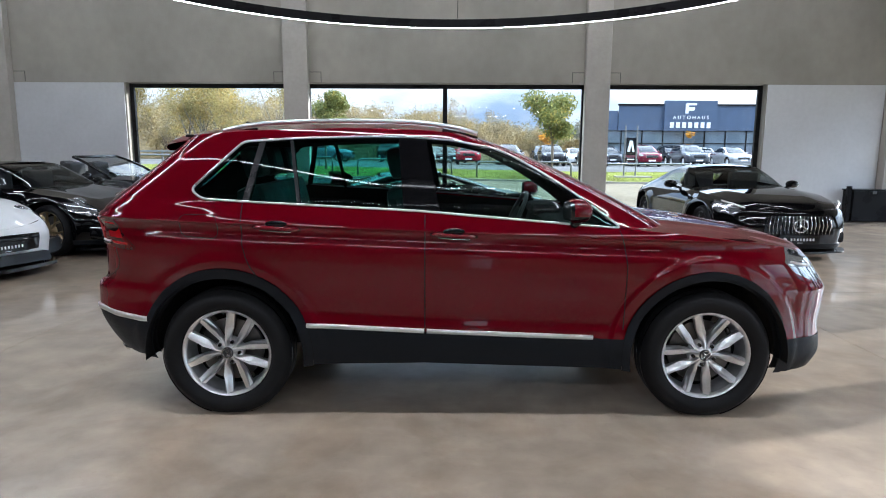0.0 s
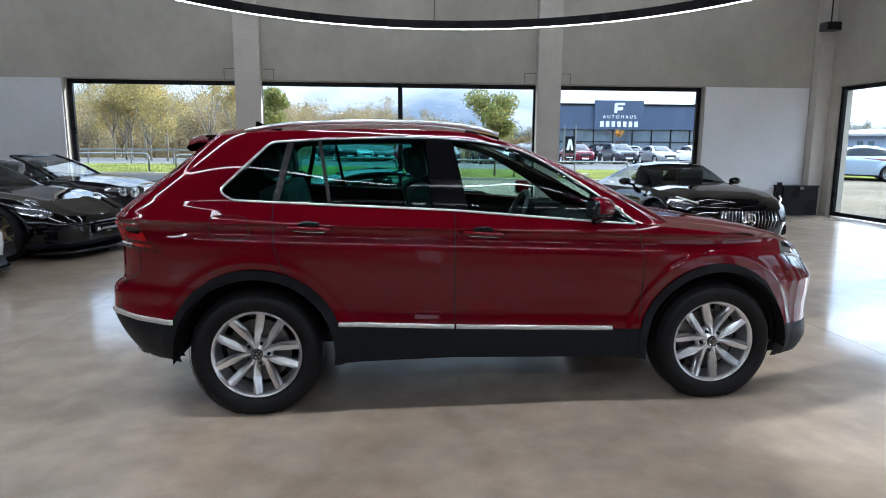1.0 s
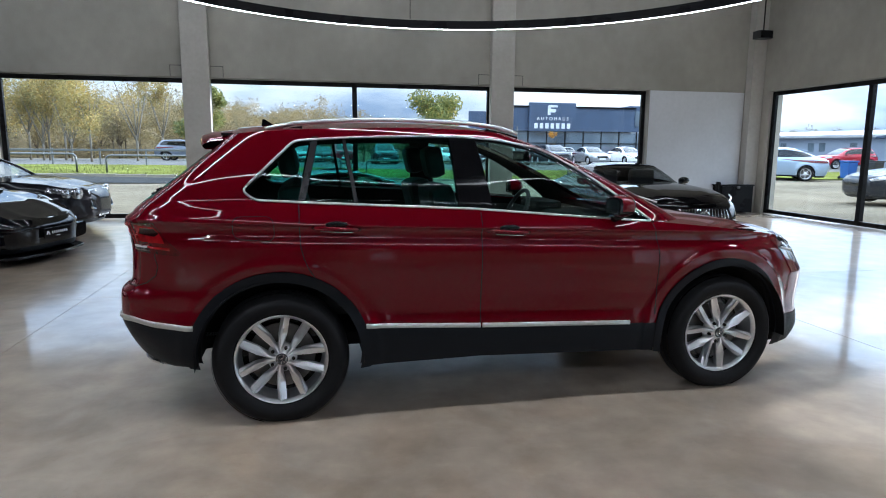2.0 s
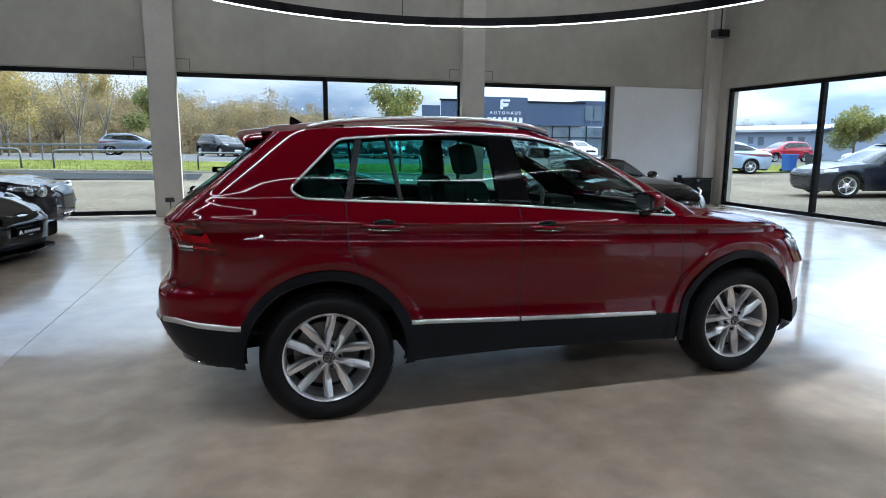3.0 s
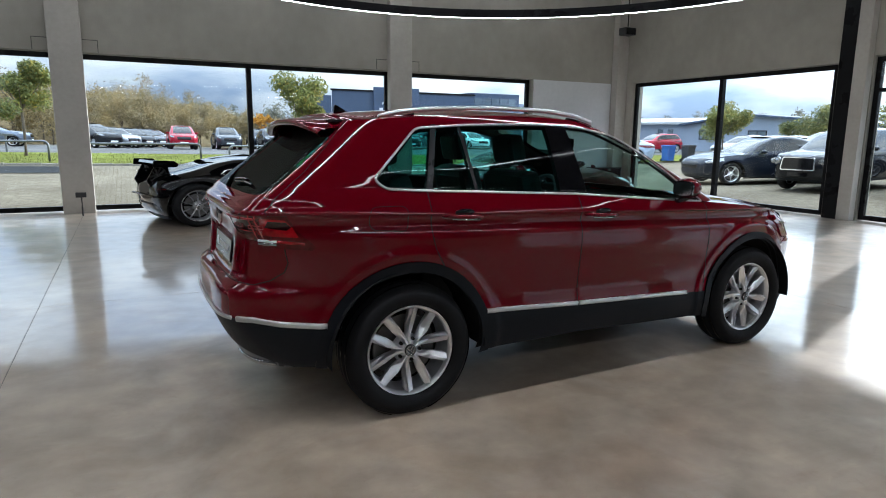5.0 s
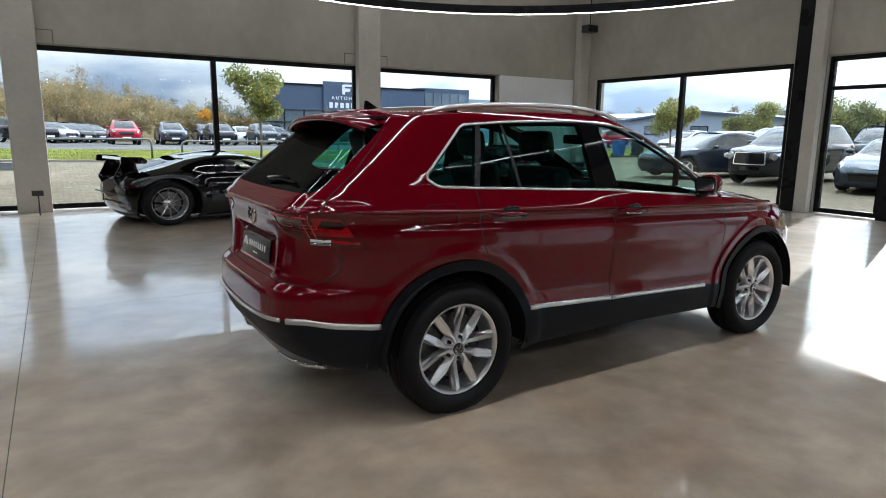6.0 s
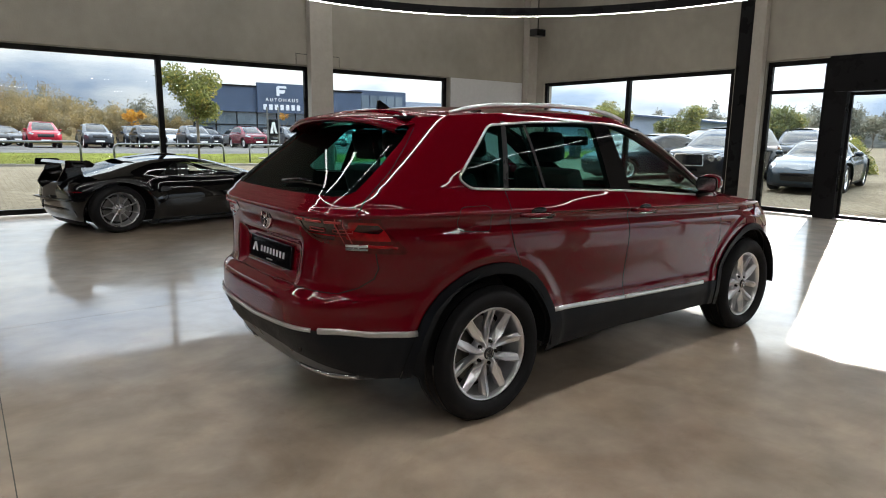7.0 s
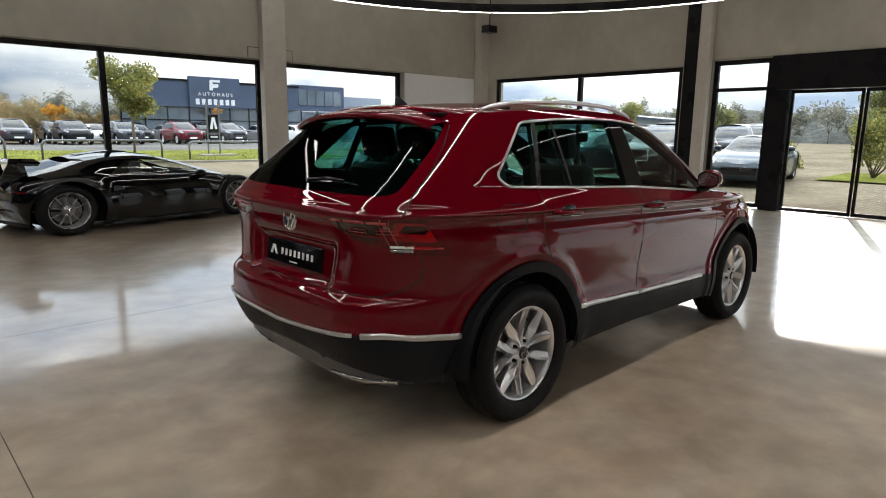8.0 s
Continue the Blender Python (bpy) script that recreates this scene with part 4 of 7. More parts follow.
    fdoor = side(prow, [(mid, 0.20), (mid, 1.2), (2.165, 1.08), (2.20, 0.95), (2.215, 0.83), (2.205, 0.45), (2.19, 0.20)])
    head = np.concatenate([side(prow, [(3.13, 0.862), (3.15, 0.948), (3.25, 0.918)]), ends(prow, [(0.66, 0.875), (0.42, 0.80), (0.55, 0.745)], False), side(prow, [(3.36, 0.735), (3.20, 0.80)])])
    grille = [(-0.01, 0.80)] + [tuple(v) for v in ends(prow, [(0.42, 0.80), (0.40, 0.70)], False)] + [(-0.01, 0.69)]
    intake = [(-0.01, 0.56)] + [tuple(v) for v in ends(prow, [(0.62, 0.56), (0.55, 0.40)], False)] + [(-0.01, 0.40)]
    regions = [(None, under), (None, side(prow, arc(BASE, 0.432))), ("arch_cladding", side(prow, arc(BASE, 0.480))), ("headlamp", head), ("grille", np.array(grille)), ("intake", np.array(intake)), ("sill_cladding", np.array(sill)), ("front_door", fdoor)]
    uz3, got3 = cut_panels(dom, crease_rows(prow, 3.0, mid) + ring_rows(prow, BASE), regions, H)
    P3, N3 = prow.at(uz3[:, 0], uz3[:, 1]), prow.normals(uz3[:, 0], uz3[:, 1])
    mats3 = {"body": red_paint, "front_door": red_paint, "arch_cladding": cladding, "headlamp": lamp_clear, "grille": trim_black, "intake": trim_black, "sill_cladding": cladding}
    for key, tris in got3.items():
        if key == "sill_cladding":
            behind = P3[tris].mean(1)[:, 0] < 2.5
            for s in (0, 1):
                panel("sill_cladding", P3, N3, tris[behind], cladding, car, s, "", 0.004)
            panel("front_bumper_cladding", P3, N3, tris[~behind], cladding, car, 2, "", 0.004)
            continue
        whole = key in ("body", "grille", "intake")
        for s in (2,) if whole else (0, 1):
            panel({"body": "front_wing", }.get(key, key), P3, N3, tris, mats3[key], car, s, "", lift.get(key, 0.0))
    panel("front_lining", P3, -N3, np.concatenate([got3[k] for k in got3]), trim_dark, car, 2, "dark inner lining", 0.03)

    # --- lids: bonnet and roof ---
    zc = curve((2.10, 1.115), (2.4, 1.085), (2.8, 1.045), (3.2, 0.985), (3.45, 0.92), (3.56, 0.872))
    t = np.linspace(-1, 1, 41)
    rows = []
    lipu = np.array(lip)
    for u, z in lipu:
        p = prow.at(np.array([u]), np.array([z]))[0]
        yb, zb = abs(p[1]), z
        y = t * yb
        top = max(float(zc(p[0])), zb)
        ridge = 0.010 * np.exp(-(((np.abs(y) - 0.50) / 0.05) ** 2)) * min(1.0, yb / 0.6) * (1 if yb > 0.55 else 0)
        rows.append(np.stack([np.full_like(y, p[0]), y, zb + (top - zb) * (1 - np.abs(t) ** 2.6) + ridge], -1))
    grid_cap(np.array(rows), 41, "bonnet", red_paint, car)
    cowl = [np.stack([np.full_like(t, x), t * w, np.full_like(t, z) + 0.02 * (1 - t * t)], -1) for x, w, z in ((2.12, 0.80, 1.075), (2.25, 0.82, 1.06), (2.40, 0.80, 1.035))]
    grid_cap(np.array(cowl), 41, "scuttle", trim_black, car)
    rows = []
    for x in np.linspace(-0.27, 1.43, 60):
        z = float(edge(max(min(x, 1.44), -0.44)))
        if x > 1.36:
            break
        p = shell.at(np.array([float(shell.u_side(max(x, -0.34), z))]), np.array([z]))[0]
        yb = abs(p[1]) if x > -0.34 else abs(p[1]) - 0.25 * (-0.34 - x) ** 1.2
        crown = 0.050 if x > -0.2 else 0.050 - 0.05 * (-0.2 - x)
        fall = 0.0 if x < 0.9 else 0.10 * (x - 0.9) ** 2
        rows.append(np.stack([np.full_like(t, x), t * yb, z + (crown - fall) * (1 - np.abs(t) ** 2.4) - (0.03 * max(0, -0.40 - x))], -1))
    grid_cap(np.array(rows), 41, "roof", red_paint, car)

    # --- wheels ---
    for cx in (0.0, BASE):
        make_wheel(car, pose(cx, -0.812, HUB_Z, 0, 8 if cx else -14.4, 0), TIRE, 0.225, 0.250, 5, alloy, "v")
        make_wheel(car, pose(cx, 0.812, HUB_Z, 0, 0, 180), TIRE, 0.225, 0.250, 5, alloy, "v", 1)
        for s in (-1, 1):
            bm = bmesh.new()
            rings = []
            for a in np.linspace(-0.08, math.pi + 0.08, 25):
                rings.append([bm.verts.new((cx + 0.445 * math.cos(a), s * y, HUB_Z + 0.445 * math.sin(a))) for y in (0.50, 0.70, 0.918)])
            hub = bm.verts.new((cx, s * 0.50, HUB_Z))
            for a, b in zip(rings, rings[1:]):
                bm.faces.new((a[0], b[0], hub))
            for a, b in zip(rings, rings[1:]):
                for k in range(2):
                    bm.faces.new((a[k], a[k + 1], b[k + 1], b[k]))
            part("wheel_housing", bm, trim_dark, car, smoothed=True)
    # pale underside, with side panels added as reflectors to brighten the floor below
    part("underbody", boxed(-0.56, 3.2, -0.50, 0.50, 0.36, 0.44, 0.03), bounce_panel, car, "grey underbody shield")
    for s in (-1, 1):
        part("bounce_panel", boxed(0.47, 2.2, min(s * 0.505, s * 0.78), max(s * 0.505, s * 0.80), 0.38, 0.41, 0.01), bounce_panel, car, "grey underbody shield")

    # --- trim ---
    def on(hull, pts, lift_by=0.0, rear=None):
        a = np.array(pts, float)
        u = hull.u_side(a[:, 0], a[:, 1]) if rear is None else hull.u_end(a[:, 0], a[:, 1], rear)
        p, n = hull.at(u, a[:, 1]), hull.normals(u, a[:, 1])
        return p + n * lift_by, n

    loop = dense(np.array(dlo), 0.04)
    p, n = on(shell, np.concatenate([loop, loop[:1]]), 0.003)
    ribbon("window_trim", p, n, 0.0125, 0.004, bright_trim, car, label="bright chrome window trim")
    for x0, x1 in ((0.455, 1.105),):
        p, n = on(shell, [(x, low_line_r(x) + 0.006) for x in np.linspace(x0, x1, 16)], 0.006)
        ribbon("side_strip", p, n, 0.026, 0.008, bright_trim, car, label="bright chrome strip")
    p, n = on(prow, [(x, low_line_r(x) + 0.006) for x in np.linspace(1.118, 2.04, 20)], 0.006)
    ribbon("side_strip", p, n, 0.026, 0.008, bright_trim, car, label="bright chrome strip")
    p, n = on(shell, [(x, low_line_r(x) + 0.004) for x in np.linspace(-0.445, -0.66, 10)], 0.006)
    q, nq = on(shell, [(y, 0.575 - 0.055 * (1 - y / 0.78) ** 0.8 if y < 0.78 else 0.575) for y in np.linspace(0.70, 0.0, 18)], 0.006, True)
    ribbon("bumper_strip", np.concatenate([p, q[:3]]), np.concatenate([n, nq[:3]]), 0.028, 0.008, bright_trim, car, label="bright chrome strip")
    q = np.concatenate([q[3:], q[3:-1][::-1] * (1, -1, 1)])
    nq = np.concatenate([nq[3:], nq[3:-1][::-1] * (1, -1, 1)])
    ribbon("bumper_strip", q, nq, 0.018, 0.008, bright_trim, car, (0,), "bright chrome strip")
    seam = material("seam", (0.004, 0.003, 0.003), 0.8, vary=0.0)
    seams = [
        (shell, [(1.108, z) for z in np.linspace(0.315, 1.13, 24)], None),
        (shell, [(0.112, 1.188), (0.112, 1.067), (0.117, 0.965), (0.133, 0.90), (0.155, 0.85), (0.205, 0.765)], None),
        (prow, [(2.165, 1.055), (2.195, 0.97), (2.212, 0.85), (2.212, 0.7), (2.205, 0.5)], None),
        (shell, [(y, 0.725 + 0.010 * y / 0.66) for y in np.linspace(0.0, 0.66, 14)] + [(0.73, 0.765), (0.775, 0.81), (0.79, 0.86), (0.79, 0.94)], True),
    ]
    seams.append((shell, [(0.768, 1.09), (0.748, 1.18), (0.72, 1.30), (0.665, 1.42), (0.615, 1.50)], True))
    for hull, pts, rear in seams:
        pts = dense(pts, 0.03, closed=False)
        p, n = on(hull, pts, 0.0006, rear)
        ribbon("panel_gap", p, n, 0.006, 0.0008, seam, car)
    pts = dense(rounded([(-0.225, 1.126), (-0.02, 1.126), (-0.015, 0.995), (-0.225, 1.010)], 0.045), 0.02)
    p, n = on(shell, np.concatenate([pts, pts[:1]]), 0.0006)
    ribbon("fuel_flap_gap", p, n, 0.004, 0.0008, seam, car, (0,))
    # shark fin, spoiler, rails, mirrors, handles
    fin = prism(rounded([(-0.058, 0.0), (0.045, 0.0), (-0.038, 0.050), (-0.050, 0.050)], 0.010), -0.008, 0.008, "y", pose(-0.06, 0.0, 1.610))
    part("roof_antenna", fin, trim_black, car, "black shark-fin antenna")
    sp = []
    for x, drop, w in ((-0.22, 0.004, 0.60), (-0.30, -0.006, 0.60), (-0.39, -0.016, 0.60), (-0.432, -0.026, 0.598), (-0.446, -0.042, 0.594), (-0.432, -0.060, 0.59), (-0.34, -0.064, 0.58), (-0.28, -0.075, 0.58)):
        y = t * w
        sp.append(np.stack([x + 0.05 * np.abs(t) ** 3.0, y, 1.590 + drop - 0.062 * np.abs(t) ** 2.6], -1))
    grid_cap(np.array(sp), 41, "roof_spoiler", red_paint, car)
    for s in (-1, 1):
        xs = np.linspace(-0.06, 1.40, 30)
        arch = [(x, s * (0.618 - 0.02 * ((x - 0.5) / 0.9) ** 2), float(edge(np.clip(x, -0.4, 1.44))) + 0.010 + 0.034 * (1 - min(1, abs((x - 0.67) / 0.74)) ** 5)) for x in xs]
        part("roof_rail", tube(arch, 0.013, 8, flat=1.0), alloy, car, "silver roof rail", smoothed=True)
        part("rail_foot", tube([(x, y, z - 0.030) for x, y, z in arch if x < 0.16], 0.013, 6), trim_black, car)
        part("rail_foot", tube([(x, y, z - 0.030) for x, y, z in arch if x > 1.18], 0.013, 6), trim_black, car)
        bm = bmesh.new()
        bmesh.ops.create_uvsphere(bm, u_segments=20, v_segments=14, radius=1.0)
        for v in bm.verts:
            x, y, z = v.co
            v.co = (x * 0.075 + (0.03 if x > 0 else 0), y * 0.092, z * 0.068 + (0.012 if z > 0 else 0))
        bmesh.ops.bisect_plane(bm, geom=bm.verts[:] + bm.edges[:] + bm.faces[:], plane_co=(-0.045, 0, 0), plane_no=(-1, 0, 0), clear_outer=True)
        cap = bm
        low_bm = cap.copy()
        bmesh.ops.bisect_plane(cap, geom=cap.verts[:] + cap.edges[:] + cap.faces[:], plane_co=(0, 0, -0.025), plane_no=(0, 0, -1), clear_outer=True)
        bmesh.ops.bisect_plane(low_bm, geom=low_bm.verts[:] + low_bm.edges[:] + low_bm.faces[:], plane_co=(0, 0, -0.025), plane_no=(0, 0, 1), clear_outer=True)
        mir = part("door_mirror", cap, red_paint, car, smoothed=True, m=pose(1.905, s * 0.966, 1.160, 0, 0, -s * 8) @ Matrix.Diagonal((0.86, 0.86, 0.86, 1)))
        part("mirror_base", low_bm, trim_black, mir, smoothed=True)
        part("mirror_rim", prism(rounded([(-0.078, -0.053), (0.078, -0.053), (0.084, 0.03), (0.06, 0.062), (-0.06, 0.062), (-0.084, 0.03)], 0.03), -0.05, -0.03, "x"), trim_black, mir)
        part("mirror_glass", prism(rounded([(-0.070, -0.045), (0.070, -0.045), (0.075, 0.026), (0.052, 0.054), (-0.052, 0.054), (-0.075, 0.026)], 0.03), -0.054, -0.0505, "x"), chrome, mir, "mirror glass")
        part("mirror_foot", tube([(0.02, -s * 0.01, -0.06), (0.03, -s * 0.11, -0.095), (0.04, -s * 0.16, -0.10)], 0.028, 8), trim_black, mir, smoothed=True)
        for hx, hz in ((0.31, 1.052), (1.27, 1.016)):
            hull = shell if hx < mid else prow
            p, n = on(hull, [(hx, hz)])
            y0 = float(p[0, 1])
            h = part("door_handle", tube([(hx - 0.125, s * (-y0 - 0.005), hz + 0.012), (hx - 0.10, s * (-y0 + 0.028), hz + 0.012), (hx, s * (-y0 + 0.038), hz + 0.006), (hx + 0.09, s * (-y0 + 0.028), hz), (hx + 0.115, s * (-y0 - 0.005), hz)], 0.016, 8, flat=0.75), red_paint, car, smoothed=True)
            part("grip_trim", tube([(hx - 0.09, s * (-y0 + 0.034), hz - 0.004), (hx, s * (-y0 + 0.044), hz - 0.009), (hx + 0.08, s * (-y0 + 0.034), hz - 0.014)], 0.008, 6, flat=0.5), chrome, h, "chrome grip trim", smoothed=True)
            # shade behind the grip, as a flat black patch; the door has no hollow
            up, _ = on(hull, [(hx, hz + 0.030)])
            bm = bmesh.new()
            bmesh.ops.create_uvsphere(bm, u_segments=16, v_segments=8, radius=1.0, matrix=Matrix.Translation((hx - 0.005, s * (0.004 - float(up[0, 1])), hz + 0.028)) @ Matrix.Diagonal((0.060, 0.006, 0.019, 1)))
            part("grip_hollow", bm, trim_black, h, "dark grip hollow", smoothed=True)
    return car, shell, prow, on


red, red_shell, red_prow, red_on = red_car()


# ---- the red car: tail details and cabin ----
def bars_text(parent, name, x0, x1, z0, z1, count, y, mat, thick=0.003, gap=0.28, label=""):
    """Unlettered writing: a row of plain upright bars."""
    step = (x1 - x0) / count
    for k in range(count):
        part(name, boxed(x0 + step * k, x0 + step * (k + 1 - gap), y - thick, y, z0, z1), mat, parent, label)


plate_white = material("plate_white", (0.75, 0.75, 0.75), 0.4, vary=0.03)


def dealer_plate(parent, m, width=0.52, height=0.125, name="number_plate"):
    """A black plate with a light emblem and unlettered bars; its face looks along -y of its pose."""
    p = part(name, boxed(-width / 2, width / 2, 0.0, 0.012, -height / 2, height / 2, 0.004), trim_black, parent, "black dealer plate with white emblem", m=m)
    part("plate_emblem", prism([(-0.43 * width, -0.18 * height), (-0.39 * width, 0.20 * height), (-0.345 * width, 0.20 * height), (-0.29 * width, -0.18 * height), (-0.325 * width, -0.18 * height), (-0.367 * width, 0.08 * height), (-0.39 * width, -0.18 * height)], -0.0025, 0.0005), plate_white, p)
    bars_text(p, "plate_bar", -0.22 * width, 0.40 * width, -0.13 * height, 0.13 * height, 8, 0.0005, plate_white, gap=0.55)
    part("plate_bar", boxed(-0.06 * width, 0.08 * width, -0.002, 0.0005, -0.38 * height, -0.33 * height), plate_white, p)
    return p


def red_details():
    z = 0.842
    x = float(red_shell.back(z)) + 0.034
    dealer_plate(red, pose(x - 0.016, 0, z, 0, 0, -90) @ pose(0, 0, 0, -7))
    # round badge
    bx = float(red_shell.back(1.03))
    b = part("tailgate_badge", lathe([(0.062, 0.0), (0.062, 0.010), (0.052, 0.013), (0.050, 0.006), (0.0, 0.006)], 40, pose(bx + 0.004, 0.0, 1.025, 0, -90) @ pose(0, 0, 0)), chrome, red, "round chrome emblem", smoothed=True)
    for s in (-1, 1):
        for (y0, z0), (y1, z1) in (((0.034, 0.036), (0.008, 0.004)), ((0.008, 0.004), (0.0, 0.018)), ((0.045, 0.005), (0.020, -0.044)), ((0.020, -0.044), (0.0, -0.012))):
            part("emblem_bar", tube([(bx - 0.006, s * y0, 1.025 + z0), (bx - 0.006, s * y1, 1.025 + z1)], 0.005, 6), chrome, b)
    # tail lamp inlays
    for side in (0, 1):
        def on_tail(pts, lift):
            p, n = red_on(red_shell, pts, lift, True)
            return p, n

        for y0, y1 in ((0.395, 0.455), (0.48, 0.60), (0.62, 0.70)):
            p, n = on_tail([(y, 1.068 + 0.004 * (y - 0.42) / 0.3) for y in np.linspace(y0, y1, 8)], 0.005)
            ribbon("lamp_light_bar", p, n, 0.011, 0.003, lamp_pale, red, (side,), "pale red light bar")
        for y0, y1 in ((0.50, 0.60), (0.65, 0.73)):
            frame_line = [(y0, 1.037), (y1, 1.037), (y1, 1.022), (y0, 1.022), (y0, 1.037)]
            p, n = on_tail(dense(frame_line, 0.02, closed=False), 0.005)
            ribbon("lamp_outline", p, n, 0.003, 0.002, lamp_pale, red, (side,))
        p, n = on_tail([(y, 1.008) for y in np.linspace(0.46, 0.74, 12)], 0.004)
        ribbon("lamp_light_bar", p, n, 0.004, 0.002, lamp_bright, red, (side,), "bright red light bar")
        for d in (0.0, 0.022):
            p, n = red_on(red_shell, [(-0.775 + d, 1.088), (-0.770 + d, 1.06), (-0.745 + d, 1.0), (-0.735 + d, 0.975)], 0.004)
            ribbon("lamp_outline", p, n, 0.004, 0.003, lamp_pale, red, (side,))
        for z, mat in ((0.966, plate_white), (0.950, lamp_clear)):
            us = np.linspace(float(red_shell.u_side(-0.66, z)), float(red_shell.u_end(0.70, z)), 12)
            zs = np.full(12, z)
            p, n = red_shell.at(us, zs), red_shell.normals(us, zs)
            ribbon("reversing_light", p + n * 0.006, n, 0.012, 0.004, mat, red, (side,), "clear reversing light")
        p, n = red_on(red_shell, [(-0.69, 0.968), (-0.62, 0.962), (-0.54, 0.955)], 0.006)
        ribbon("lamp_light_bar", p, n, 0.014, 0.004, lamp_bright, red, (side,), "bright red light bar")
        # low chrome valance and reflector
        p, n = red_on(red_shell, [(y, 0.285 + 0.03 * (y / 0.7) ** 2) for y in np.linspace(0.30, 0.66, 14)], 0.008, True)
        ribbon("valance_trim", p, n, 0.030, 0.008, chrome, red, (side,), "chrome exhaust trim")
        p, n = red_on(red_shell, [(0.45, 0.43), (0.451, 0.43)], 0.003, True)
        part("parking_sensor", lathe([(0.0, 0.004), (0.011, 0.004), (0.012, 0.0)], 16, Matrix.Translation(tuple(p[0] * (1, -1 if side else 1, 1))) @ pose(0, 0, 0, 0, -90)), trim_black, red)
    # rear wiper
    p, n = red_on(red_shell, [(0.0, 1.205), (0.15, 1.218), (0.30, 1.215)], 0.02, True)
    q = p.copy()
    wip = part("rear_wiper", tube([tuple(v) for v in q], 0.010, 6, flat=0.7), trim_black, red, smoothed=True)
    p2, _ = red_on(red_shell, [(0.02, 1.198), (0.22, 1.210), (0.42, 1.208)], 0.012, True)
    part("wiper_blade", tube([tuple(v) for v in p2], 0.007, 6), trim_black, wip)
    # headlamp inlay
    for side in (0, 1):
        p, n = red_on(red_prow, [(3.17, 0.862), (3.22, 0.85), (3.27, 0.84), (3.32, 0.83)], 0.004)
        ribbon("daylight_bar", p, n, 0.014, 0.004, plate_white, red, (side,))
        p, n = red_on(red_prow, [(3.18, 0.915), (3.24, 0.90), (3.30, 0.88)], 0.004)
        ribbon("lamp_surround", p, n, 0.03, 0.003, trim_black, red, (side,))
    # cabin
    part("cabin_floor", boxed(0.0, 2.2, -0.74, 0.74, 0.36, 0.44, 0.02), trim_dark, red)
    part("boot_cover", boxed(-0.50, 0.18, -0.70, 0.70, 1.05, 1.08, 0.01), trim_dark, red)

    def seat(x, y, wide, name):
        s = part(name, boxed(-0.25, 0.27, -wide / 2, wide / 2, 0.44, 0.66, 0.06), seat_leather, red, m=pose(x, y, 0.06))
        back = boxed(-0.08, 0.08, -wide / 2, wide / 2, 0.0, 0.60, 0.06, pose(-0.24, 0, 0.62, 0, -14))
        part("backrest", back, seat_leather, s)
        for k in ((0,) if wide < 0.8 else (-0.36, 0.0, 0.36)):
            part("headrest", boxed(-0.055, 0.055, -0.13, 0.13, 0.64, 0.83, 0.045, pose(-0.24, k, 0.62, 0, -12)), seat_leather, s)
        return s

    seat(1.32, -0.37, 0.50, "front_seat")
    seat(1.32, 0.37, 0.50, "front_seat")
    seat(0.44, 0.0, 1.24, "rear_bench")
    part("dashboard", boxed(1.86, 2.32, -0.72, 0.72, 0.78, 1.04, 0.07), trim_dark, red)
    part("instrument_hood", boxed(1.84, 2.05, 0.20, 0.56, 1.02, 1.10, 0.03), trim_dark, red)
    w = part("steering_wheel", tube([(0.185 * math.cos(a), 0.185 * math.sin(a), 0) for a in np.linspace(0, 2 * math.pi, 33)], 0.016, 8, cap=False), seat_leather, red, smoothed=True, m=pose(1.74, 0.38, 1.0, 0, -65))
    part("steering_boss", boxed(-0.07, 0.07, -0.17, 0.17, -0.03, 0.0, 0.02), trim_dark, w)
    part("cabin_mirror", boxed(1.62, 1.66, -0.13, 0.13, 1.40, 1.47, 0.015), trim_black, red)
    part("headliner", boxed(-0.3, 1.3, -0.55, 0.55, 1.545, 1.56, 0.005), trim_dark, red)


lamp_pale = material("tail_lamp_pale", (0.42, 0.06, 0.06), 0.3, vary=0.1, scale=60, coat=0.0, spec=0.2)
red_details()


# ---- other cars ----
def profile(pts, k=1.0):
    return curve(*[(a, b * k) for a, b in pts])


